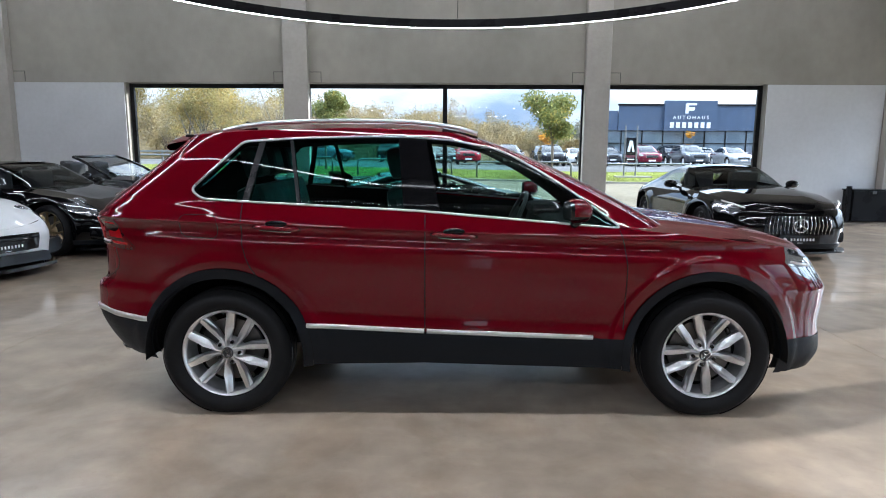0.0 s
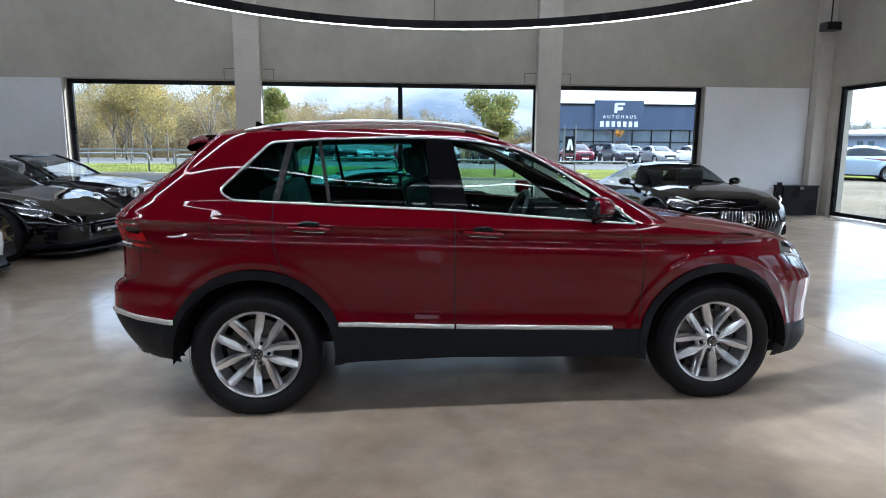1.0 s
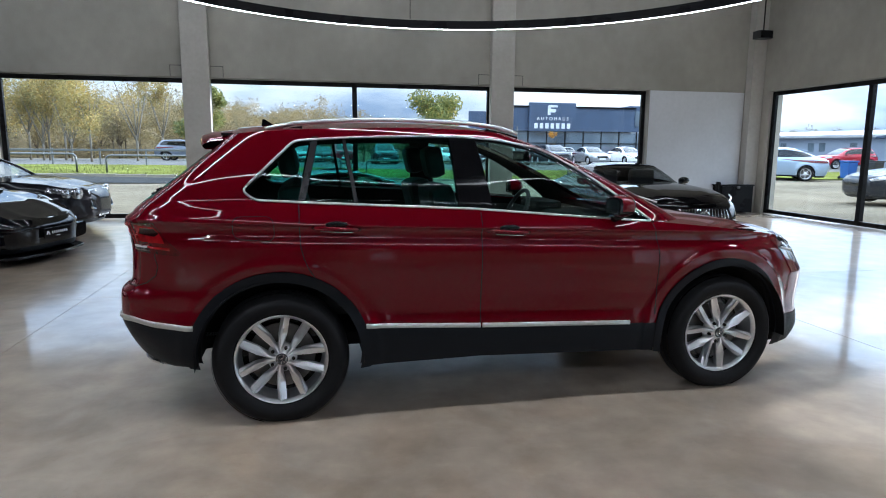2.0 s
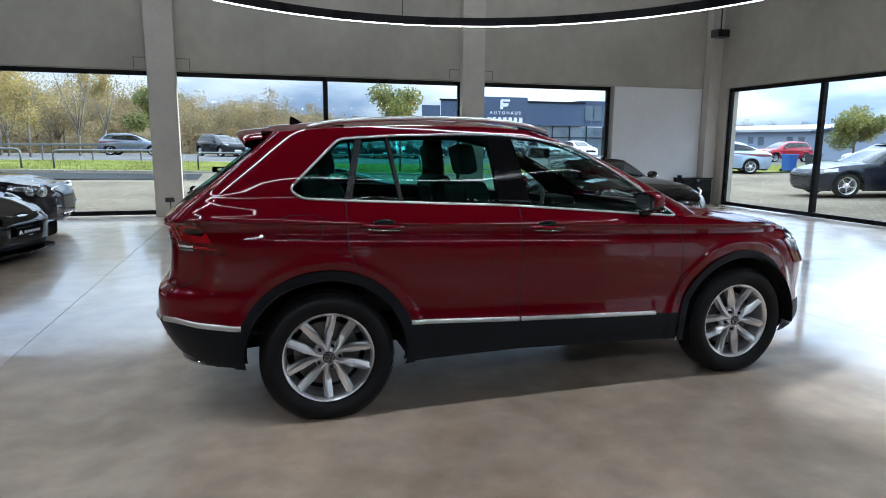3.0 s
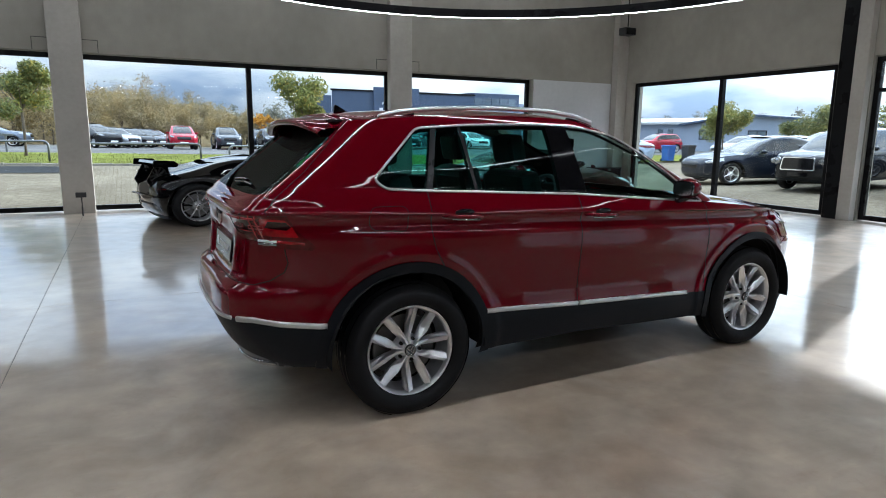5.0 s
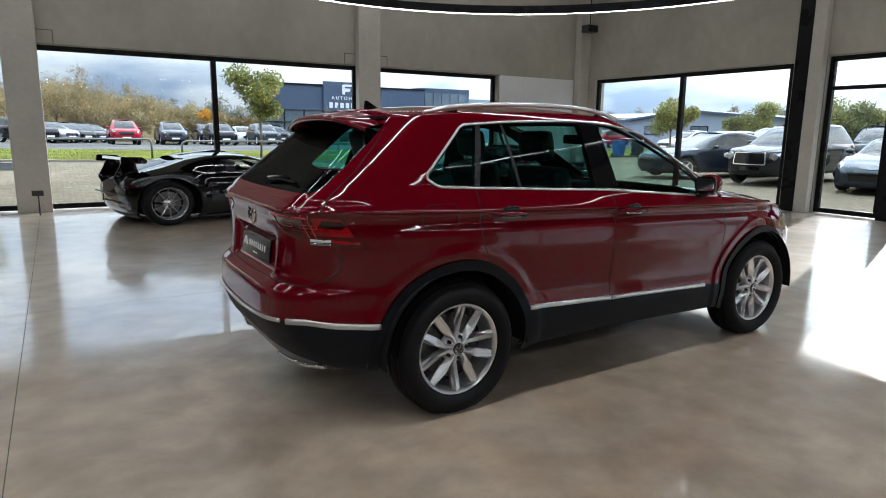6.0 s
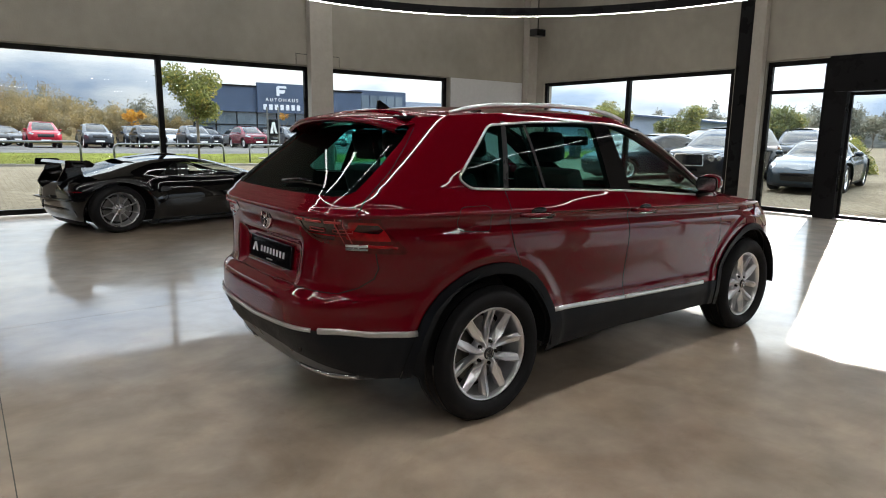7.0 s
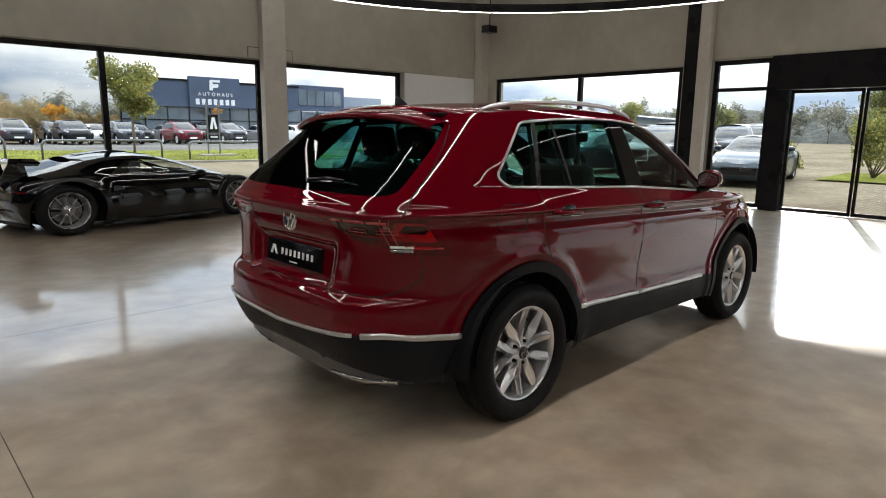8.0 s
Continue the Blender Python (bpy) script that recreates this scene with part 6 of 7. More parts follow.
def rear_engined():
    car, shell, prow, k = build_car("sports_coupe", "glossy black rear-engined sports coupe with bronze wheels", "coupe", black_paint, heading(-7.78, 9.91, -15), 0.05, (1.0, 0.99, 1.02), bronze_alloy, 6, "y", "showroom cars", clear_cabin, lod=0,
        tweak=dict(lip=((1.95, 0.87), (2.3, 0.83), (2.6, 0.795), (2.9, 0.74), (3.1, 0.66), (3.25, 0.58)), lip_end=0.53, crown=((1.9, 0.90), (2.3, 0.85), (2.7, 0.78), (3.1, 0.66), (3.35, 0.55)), tire=0.35, rim=0.265))
    part("splitter", prism(rounded([(2.95, -0.92), (3.38, -0.66), (3.50, 0.0), (3.38, 0.66), (2.95, 0.92), (2.9, 0.0)], 0.1), 0.10, 0.13, "z"), trim_black, car)
    for s in (-1, 1):
        part("air_intake", prism(rounded([(0.40 * s, 0.20), (0.78 * s, 0.24), (0.80 * s, 0.42), (0.44 * s, 0.40)], 0.05), 3.12, 3.33, "x"), trim_black, car)
        part("light_bar", tube([(3.36, s * 0.44, 0.46), (3.30, s * 0.62, 0.47), (3.22, s * 0.74, 0.48)], 0.012, 6), lamp_clear, car)
        bm = bmesh.new()
        bmesh.ops.create_uvsphere(bm, u_segments=20, v_segments=12, radius=1.0, matrix=Matrix.Translation((2.92, s * 0.66, 0.665)) @ pose(0, 0, 0, 0, 38, s * 14) @ Matrix.Diagonal((0.20, 0.115, 0.05, 1)))
        part("headlamp", bm, lamp_clear, car, "clear oval headlamp", smoothed=True)
    dealer_plate(car, pose(3.455, 0, 0.37, 0, 0, 90))


def white_coupe():
    car, shell, prow, k = build_car("sports_coupe", "glossy white sports coupe with black front splitter", "coupe", white_paint, heading(-8.18, 8.0, -20), 0.05, (0.97, 0.97, 1.0), dark_alloy, 5, "v", "showroom cars", clear_cabin, lod=0)
    part("splitter", prism(rounded([(2.95, -0.90), (3.40, -0.66), (3.52, 0.0), (3.40, 0.66), (2.95, 0.90), (2.9, 0.0)], 0.1), 0.09, 0.13, "z"), trim_black, car)
    part("air_intake", prism(rounded([(-0.55, 0.16), (0.55, 0.16), (0.50, 0.28), (-0.50, 0.28)], 0.04), 3.30, 3.44, "x"), trim_black, car)
    for s in (-1, 1):
        part("air_intake", prism(rounded([(0.60 * s, 0.20), (0.82 * s, 0.24), (0.80 * s, 0.40), (0.62 * s, 0.36)], 0.04), 3.04, 3.27, "x"), trim_black, car)
        bm = bmesh.new()
        bmesh.ops.create_uvsphere(bm, u_segments=20, v_segments=12, radius=1.0, matrix=Matrix.Translation((2.92, s * 0.66, 0.655)) @ pose(0, 0, 0, 0, 38, s * 14) @ Matrix.Diagonal((0.20, 0.115, 0.05, 1)))
        part("headlamp", bm, lamp_clear, car, "clear oval headlamp", smoothed=True)
    dealer_plate(car, pose(3.455, 0, 0.37, 0, 0, 90))


def open_tourer():
    car, shell, prow, k = build_car("convertible", "graphite-grey open luxury convertible with folded roof", "saloon", grey_paint, heading(-8.45, 12.33, -3), 0.06, (1.0, 1.06, 1.0), dark_alloy, 10, "i", "showroom cars", clear_cabin, open_top=True, lod=0,
        tweak=dict(lip_end=0.80, prow=3.3, back=((0.18, -0.86), (0.40, -0.98), (0.70, -1.02), (0.92, -0.98), (1.00, -0.90), (1.06, -0.80), (1.4, -0.7))))
    t = np.linspace(-1, 1, 17)
    rows = [np.stack([x - 0.10 * t * t, t * w, np.full_like(t, z)], -1) for x, w, z in ((2.30, 0.78, 0.93), (2.02, 0.74, 1.10), (1.72, 0.68, 1.24), (1.52, 0.64, 1.31))]
    grid_cap(np.array(rows), 17, "windscreen", clear_cabin, car)
    rim = [tuple(r[0]) for r in rows] + [tuple(v) for v in rows[-1]] + [tuple(r[-1]) for r in rows[::-1]]
    part("windscreen_frame", tube(rim, 0.026, 8), black_paint, car, smoothed=True)
    part("rear_deck", boxed(-0.85, 0.15, -0.74, 0.74, 0.97, 1.03, 0.025), grey_paint, car)
    for x in (0.55, 1.2):
        for y in (-0.37, 0.37):
            part("headrest", boxed(x - 0.06, x + 0.06, y - 0.14, y + 0.14, 1.02, 1.22, 0.05), seat_leather, car)
    g = part("grille", prism(rounded([(-0.44, -0.17), (0.44, -0.17), (0.40, 0.17), (-0.40, 0.17)], 0.07), -0.03, 0.025, "x"), chrome, car, "chrome framed mesh grille", m=pose(3.575, 0, 0.58, 0, -14))
    part("mesh", prism(rounded([(-0.42, -0.15), (0.42, -0.15), (0.385, 0.15), (-0.385, 0.15)], 0.06), 0.020, 0.029, "x"), trim_black, g)
    for s in (-1, 1):
        for y, r in ((0.62, 0.095), (0.80, 0.065)):
            part("headlamp", lathe([(0.0, 0.02), (r * 0.6, 0.015), (r * 0.85, 0.0), (r, 0.012), (r, -0.06)], 24, pose(3.50 - (y - 0.6) * 0.5, s * y, 0.70, 0, 90, s * 14)), lamp_clear, car, "round crystal headlamp", smoothed=True)
    dealer_plate(car, pose(3.635, 0, 0.30, 0, 0, 90))


grand_tourer()
hypercar()
rear_engined()
white_coupe()
open_tourer()


# ---- small things in the showroom ----
def small_things():
    s = thing("loudspeaker", "small black loudspeaker hanging from a rod at the corner column", "loudspeaker")
    part("case", boxed(8.82, 9.16, 13.08, 13.34, 4.02, 4.20, 0.02), black_plastic, s)
    part("grille", boxed(8.84, 9.14, 13.072, 13.079, 4.035, 4.185, 0.003), black_metal, s)
    part("rod", tube([(8.99, 13.2, 4.2), (8.99, 13.2, TOP)], 0.014, 8), black_metal, s)
    b = thing("floor_socket", "black socket box with cable on a concrete column", "socket")
    part("box", boxed(-3.44, -3.27, 13.235, 13.297, 0.33, 0.42, 0.01), black_plastic, b)
    part("cable", tube([(-3.35, 13.27, 0.33), (-3.35, 13.272, 0.15), (-3.348, 13.27, 0.0)], 0.014, 8), black_plastic, b)
    c = thing("low_cabinet", "low black cabinet with a hinged lid by the wall", "cabinet")
    part("body", boxed(8.40, 9.24, 13.42, 13.80, 0.02, 0.66, 0.012), black_metal, c)
    part("lid", boxed(8.38, 9.26, 13.40, 13.81, 0.662, 0.69, 0.006), black_metal, c)
    part("latch", boxed(8.78, 8.86, 13.385, 13.40, 0.60, 0.66, 0.004), steel, c)
    part("post", boxed(8.30, 8.38, 13.45, 13.53, 0.0, 0.76, 0.006), black_metal, c)


small_things()


# ---- outside ----
def ground_z(x, y):
    d = max((y - 14.3) * min(max(1 - (x - 12) / 24, 0.5), 1.0), (x - 9.9) * 0.45, -13.4 - y, 0.0)
    lean = -0.016 * min(max(x + 2, -8), 8) * min(max((y - 15.0) / 8, 0), 1)
    return -0.05 + 0.042 * min(d, 10) + 0.012 * min(max(d - 10, 0), 8) - 0.006 * min(max(d - 18, 0), 27) + lean


def paving_material():
    m = material("block_paving", (0.195, 0.168, 0.128), 0.85, spec=0.0, vary=0.22, scale=0.4, bump=0.3, bump_scale=14, vary2=0.15, scale2=7)
    t = m.node_tree
    b = t.nodes["Principled BSDF"]
    old = b.inputs["Base Color"].links[0].from_socket
    coord = t.nodes.new("ShaderNodeTexCoord")
    brick = t.nodes.new("ShaderNodeTexBrick")
    brick.inputs["Scale"].default_value = 1.0
    brick.inputs["Brick Width"].default_value, brick.inputs["Row Height"].default_value, brick.inputs["Mortar Size"].default_value = 0.22, 0.11, 0.012
    brick.inputs["Color1"].default_value, brick.inputs["Color2"].default_value, brick.inputs["Mortar"].default_value = (1, 1, 1, 1), (0.84, 0.83, 0.81, 1), (0.64, 0.63, 0.58, 1)
    link(t, coord, "Object", brick, "Vector")
    mul = t.nodes.new("ShaderNodeMixRGB")
    mul.blend_type = "MULTIPLY"
    mul.inputs["Fac"].default_value = 1.0
    t.links.new(old, mul.inputs["Color1"])
    link(t, brick, "Color", mul, "Color2")
    link(t, mul, "Color", b, "Base Color")
    return m


paving = paving_material()
asphalt = material("asphalt", (0.048, 0.048, 0.048), 0.85, spec=0.0, vary=0.2, scale=0.3, bump=0.4, bump_scale=60, vary2=0.2, scale2=30)
car_park = material("car_park_asphalt", (0.125, 0.122, 0.118), 0.85, spec=0.0, vary=0.2, scale=0.2, bump=0.3, bump_scale=60, vary2=0.15, scale2=12)
lawn_mat = material("lawn", (0.125, 0.138, 0.034), 0.9, spec=0.0, vary=0.35, scale=0.6, bump=0.8, bump_scale=30, vary2=0.3, scale2=9, dark=(0.085, 0.086, 0.024))
kerb_stone = material("kerb_stone", (0.215, 0.195, 0.16), 0.85, vary=0.15, scale=3, bump=0.3)
galvanised = material("galvanised_steel", (0.15, 0.155, 0.16), 0.45, 0.7, vary=0.15, scale=8)
bark = material("bark", (0.12, 0.095, 0.07), 0.9, vary=0.3, scale=14, bump=0.6, bump_scale=40, stretch=(1, 1, 0.3))
birch_bark = material("pale_bark", (0.165, 0.145, 0.115), 0.85, vary=0.3, scale=9, bump=0.4)


def leaf_material(name, low, high, gold=None):
    """Leaves whose colour differs from one to the next."""
    m = bpy.data.materials.new(name)
    m.use_nodes = True
    t = m.node_tree
    b = t.nodes["Principled BSDF"]
    b.inputs["Roughness"].default_value = 0.65
    geo = t.nodes.new("ShaderNodeNewGeometry")
    ramp = t.nodes.new("ShaderNodeValToRGB")
    ramp.color_ramp.elements[0].color, ramp.color_ramp.elements[1].color = (*low, 1), (*high, 1)
    if gold:
        e = ramp.color_ramp.elements.new(0.78)
        e.color = (*high, 1)
        ramp.color_ramp.elements[-1].color = (*gold, 1)
    coord = t.nodes.new("ShaderNodeTexCoord")
    patch = t.nodes.new("ShaderNodeTexNoise")
    patch.inputs["Scale"].default_value = 0.35
    hue = t.nodes.new("ShaderNodeMixRGB")
    hue.blend_type = "MULTIPLY"
    hue.inputs["Fac"].default_value = 0.8
    r2 = t.nodes.new("ShaderNodeValToRGB")
    r2.color_ramp.elements[0].position, r2.color_ramp.elements[1].position = 0.35, 0.65
    r2.color_ramp.elements[0].color, r2.color_ramp.elements[1].color = (0.6, 0.62, 0.66, 1), (1.25, 1.15, 0.95, 1)
    link(t, coord, "Object", patch, "Vector")
    link(t, patch, "Fac", r2, "Fac")
    link(t, geo, "Random Per Island", ramp, "Fac")
    link(t, ramp, "Color", hue, "Color1")
    link(t, r2, "Color", hue, "Color2")
    link(t, hue, "Color", b, "Base Color")
    shine = t.nodes.new("ShaderNodeBsdfTranslucent")
    link(t, hue, "Color", shine, "Color")
    mix = t.nodes.new("ShaderNodeMixShader")
    mix.inputs["Fac"].default_value = 0.35
    t.links.new(b.outputs[0], mix.inputs[1])
    t.links.new(shine.outputs[0], mix.inputs[2])
    t.links.new(mix.outputs[0], t.nodes["Material Output"].inputs["Surface"])
    return m


green_leaf = leaf_material("green_leaves", (0.10, 0.125, 0.04), (0.20, 0.22, 0.07), (0.38, 0.32, 0.08))
yellow_leaf = leaf_material("autumn_leaves", (0.20, 0.175, 0.07), (0.36, 0.30, 0.11), (0.42, 0.25, 0.06))
brown_leaf = leaf_material("bare_twigs", (0.15, 0.12, 0.065), (0.30, 0.245, 0.13), (0.34, 0.24, 0.07))
# leaf colours greyed to paint in the haze of distance
haze_leaf = leaf_material("haze_tinted_leaves", (0.12, 0.14, 0.12), (0.22, 0.22, 0.19), (0.24, 0.22, 0.16))
orange_leaf = leaf_material("orange_leaves", (0.45, 0.22, 0.03), (0.65, 0.36, 0.05))


def strip_mesh(x0, x1, y0, y1, lift, step=3.0):
    """A sheet that follows the ground a little above it, with thin edges."""
    nx, ny = max(1, int((x1 - x0) / step)), max(1, int((y1 - y0) / step))
    bm = bmesh.new()
    g = [[bm.verts.new((x0 + (x1 - x0) * i / nx, y0 + (y1 - y0) * j / ny, 0)) for i in range(nx + 1)] for j in range(ny + 1)]
    for row in g:
        for v in row:
            v.co.z = ground_z(v.co.x, v.co.y) + lift
    for j in range(ny):
        for i in range(nx):
            bm.faces.new((g[j][i], g[j][i + 1], g[j + 1][i + 1], g[j + 1][i]))
    return bm


def make_ground():
    xs = sorted({-600, -300, -150, *range(-90, 121, 6), 150, 300, 600, -15.4, -15.2, 9.6, 9.82, 9.9, 32.12, 49.9})
    ys = sorted({-600, -300, -100, -40, *range(0, 121, 6), 150, 300, 700, -13.4, -13.2, 14.0, 14.22, 14.3, 24.3, 32.3, 59.3})
    bm = bmesh.new()
    grid = [[bm.verts.new((x, y, ground_z(x, y) - (0.25 if WEST - 0.3 < x < 9.75 and SOUTH - 0.3 < y < 14.15 else 0))) for x in xs] for y in ys]
    for j in range(len(ys) - 1):
        for i in range(len(xs) - 1):
            bm.faces.new((grid[j][i], grid[j][i + 1], grid[j + 1][i + 1], grid[j + 1][i]))
    tagged(part("ground", bm, paving), "grey block-paved yard that rises gently away from the building", "ground", kind="structure")
    tagged(part("road", strip_mesh(-70, -3.6, 21.7, 23.7, 0.012), asphalt), "dark asphalt lane", "road", kind="structure")
    tagged(part("lawn", strip_mesh(-70, 12.5, 24.22, 32.5, 0.06), lawn_mat), "green autumn lawn strip", "grass", kind="structure")
    tagged(part("lawn", strip_mesh(17.2, 60, 26.5, 33.0, 0.07), lawn_mat), "green autumn lawn strip", "grass", kind="structure")
    tagged(part("lawn", strip_mesh(17.8, 21.5, -4.0, 7.7, 0.05), lawn_mat), "green autumn lawn strip", "grass", kind="structure")
    tagged(part("car_park", strip_mesh(-70, 60, 33.2, 57.0, 0.02), car_park), "grey asphalt car park", "car park", kind="structure")
    k = thing("kerb", "grey stone kerb along the lawn", "kerb", kind="structure")
    for i in range(40):
        x = -28 + i
        z = ground_z(x, 24.1)
        part("kerb_stone", boxed(x + 0.006, x + 0.994, 24.04, 24.2, z - 0.1, z + 0.065, 0.012), kerb_stone, k)


make_ground()


def grass_tufts():
    rng = np.random.default_rng(4)
    v, f = [], []
    for _ in range(9000):
        x, y = rng.uniform(-22, 12), 24.3 + 8 * rng.random() ** 1.6
        z = ground_z(x, y) + 0.055
        a, h, w = rng.uniform(0, 6.28), rng.uniform(0.03, 0.09), 0.012
        dx, dy = math.cos(a) * w, math.sin(a) * w
        k = len(v)
        v += [(x - dx, y - dy, z), (x + dx, y + dy, z), (x + rng.uniform(-0.03, 0.03), y + rng.uniform(-0.03, 0.03), z + h)]
        f.append((k, k + 1, k + 2))
    me = bpy.data.meshes.new("grass")
    me.from_pydata(v, [], f)
    me.materials.append(leaf_material("grass_blades", (0.095, 0.110, 0.026), (0.175, 0.19, 0.045)))
    tagged(new("grass", me), "short green grass blades on the lawn strip", "grass", kind="stuff")


grass_tufts()


def hoop(x0, x1, y):
    z = ground_z((x0 + x1) / 2, y) + 0.05
    h = 0.66
    pts = [(x0, y, z), (x0, y, z + h - 0.16)] + [(x0 + 0.16 - 0.16 * math.cos(a), y, z + h - 0.16 + 0.16 * math.sin(a)) for a in np.linspace(0.3, 1.57, 5)]
    pts += [(x1 - 0.16 + 0.16 * math.sin(a), y, z + h - 0.16 + 0.16 * math.cos(a)) for a in np.linspace(0.0, 1.27, 5)] + [(x1, y, z + h - 0.16), (x1, y, z)]
    tagged(part("hoop_barrier", tube(pts, 0.038, 10), galvanised, smoothed=True), "grey galvanised hoop barrier on the lawn", "barrier", "hoop barriers")


for i in range(-4, 4):
    hoop(0.86 + 4.72 * i, 0.86 + 4.72 * i + 3.72, 25.05)


def field_rail():
    r = thing("guard_rail", "pale grey guard rail on low posts", "guard rail")
    for i in range(9):
        x = -24 + 2.1 * i
        part("post", boxed(x - 0.035, x + 0.035, 33.57, 33.64, ground_z(x, 33.6), ground_z(x, 33.6) + 0.82), galvanised, r)
    part("beam", boxed(-24.3, -6.9, 33.50, 33.55, ground_z(-15, 33.6) + 0.68, ground_z(-15, 33.6) + 0.78, 0.01), galvanised, r)


field_rail()


def leaf_cloud(rng, centre, radius, count, size, squash=0.8, hollow=0.5, slim=0.5):
    """Small leaf faces scattered in an uneven crown."""
    v, f = [], []
    lumps = [(Vector(centre) + Vector(rng.normal(0, 0.5, 3)) * radius * 0.75, radius * rng.uniform(0.32, 0.6)) for _ in range(10)]
    for _ in range(count):
        c, r = lumps[rng.integers(len(lumps))]
        d = Vector(rng.normal(0, 1, 3)).normalized() * r * rng.uniform(hollow, 1.0)
        p = c + Vector((d.x, d.y, d.z * squash))
        a, b = Vector(rng.normal(0, 1, 3)).normalized(), Vector(rng.normal(0, 1, 3)).normalized()
        s = size * rng.uniform(0.6, 1.3)
        k = len(v)
        v += [tuple(p - a * s), tuple(p + b * s * slim), tuple(p + a * s), tuple(p - b * s * slim)]
        f.append((k, k + 1, k + 2, k + 3))
    return v, f


def mesh_part(name, v, f, mat, parent=None, label=""):
    me = bpy.data.meshes.new(name)
    me.from_pydata(v, [], f)
    me.materials.append(mat)
    ob = new(name, me)
    ob.parent = parent
    return tagged(ob, label)


def limbs(rng, base, fork, radius, reach, count, bm=None, spread=1.0):
    """A tapered trunk that forks into crooked limbs."""
    bm = tube([base, (base[0] + 0.02, base[1], (base[2] + fork) / 2), (base[0], base[1] + 0.03, fork)], radius, 9, bm=bm, radii=[radius * 1.2, radius, radius * 0.8])
    for k in range(count):
        a = 2 * math.pi * k / count + rng.uniform(-0.3, 0.3)
        up = reach * rng.uniform(0.7, 1.1)
        out = reach * spread * rng.uniform(0.35, 0.8)
        z0 = fork - rng.uniform(0, 0.2) * reach
        pts = [(base[0], base[1], z0), (base[0] + math.cos(a) * out * 0.45, base[1] + math.sin(a) * out * 0.45, z0 + up * 0.45), (base[0] + math.cos(a) * out * 0.8 + rng.uniform(-0.1, 0.1), base[1] + math.sin(a) * out * 0.8, z0 + up * 0.8), (base[0] + math.cos(a) * out, base[1] + math.sin(a) * out, z0 + up)]
        tube(pts, radius, 6, bm=bm, radii=[radius * 0.55, radius * 0.35, radius * 0.2, radius * 0.06])
    return bm


def street_tree(x, y, height, crown_r, seed, leaves, label, count=10500, size=0.070, clear=0.48):
    rng = np.random.default_rng(seed)
    z = ground_z(x, y)
    t = thing("tree", label, "tree", group="street trees")
    part("trunk", limbs(rng, (x, y, z), z + height * clear, 0.055, height * 0.29, 9), bark, t, smoothed=True)
    v, f = leaf_cloud(rng, (x, y, z + height - crown_r * 1.0), crown_r, count, size, 0.8, 0.25)
    mesh_part("crown", v, f, leaves, t)


street_tree(3.95, 26.0, 3.75, 1.15, 1, green_leaf, "small round-crowned street tree, green turning yellow")
street_tree(-6.0, 29.3, 3.9, 1.1, 2, green_leaf, "small round-crowned street tree, green turning yellow")
street_tree(26.0, 24.2, 3.4, 1.25, 3, green_leaf, "small round-crowned street tree with yellowing leaves")
street_tree(31.0, 22.6, 3.3, 1.35, 4, green_leaf, "small round-crowned street tree with yellowing leaves")
street_tree(25.5, 14.3, 3.5, 1.5, 5, green_leaf, "round-crowned street tree beside parked cars")
street_tree(34.0, 9.6, 4.3, 1.5, 6, green_leaf, "tall round-crowned tree beyond the yard")
street_tree(21.0, 57.4, 3.0, 0.5, 7, orange_leaf, "small tree with orange autumn leaves", 300, 0.09)
street_tree(8.6, 60.0, 3.4, 0.9, 8, orange_leaf, "small tree with orange autumn leaves", 700, 0.14)


def bush(x, y, w, h, seed, label):
    rng = np.random.default_rng(seed)
    z = ground_z(x, y)
    b = thing("bush", label, "bush")
    part("stems", limbs(rng, (x, y, z), z + 0.3, 0.05, h * 0.7, 7), bark, b, smoothed=True)
    v, f = leaf_cloud(rng, (x, y, z + h * 0.52), w, 7000, 0.05, 0.95, 0.3)
    mesh_part("crown", v, f, green_leaf, b)


bush(19.6, 6.55, 1.15, 2.3, 11, "large dense green bush on the lawn edge")
bush(23.2, 10.5, 0.8, 1.3, 12, "low green bush beside parked cars")


def woods(name, label, spots, leaves, twig_count, size, seed, pale=0.25, slim=0.5):
    """A stand of autumn trees, too dense to tell apart: trunks and twigs in one object each."""
    rng = np.random.default_rng(seed)
    bm = bmesh.new()
    v, f = [], []
    for x, y, h, r in spots:
        z = ground_z(x, y)
        limbs(rng, (x, y, z - 0.1), z + h * rng.uniform(0.2, 0.4), 0.03 + 0.006 * h, h * 0.45, 6, bm, 0.6)
        cv, cf = leaf_cloud(rng, (x, y, z + h * 0.58), r, twig_count, size, 1.15, 0.2, slim)
        k = len(v)
        v += cv
        f += [tuple(i + k for i in q) for q in cf]
    w = thing(name, label, "trees", kind="stuff")
    part("trunks", bm, birch_bark if pale > 0.5 else bark, w, smoothed=True)
    mesh_part("crowns", v, f, leaves, w)


def hillside():
    """The leaf-strewn bank under the woods."""
    bm = bmesh.new()
    xs = list(range(-90, 19, 6))
    rows = [[bm.verts.new((x, y, ground_z(x, y) + 0.03 + f * 3.2 * float(line((-90, 1.3), (-10, 1.0), (6, 0.5), (18, 0.0))(x)))) for x in xs] for y, f in ((63.2, 0.0), (66, 0.45), (70, 0.85), (78, 1.0), (110, 1.0))]
    for a, b in zip(rows, rows[1:]):
        for i in range(len(xs) - 1):
            bm.faces.new((a[i], a[i + 1], b[i + 1], b[i]))
    tagged(part("bank", bm, leaf_litter, smoothed=True), "brown leaf-strewn bank under the autumn wood", "ground", kind="structure")


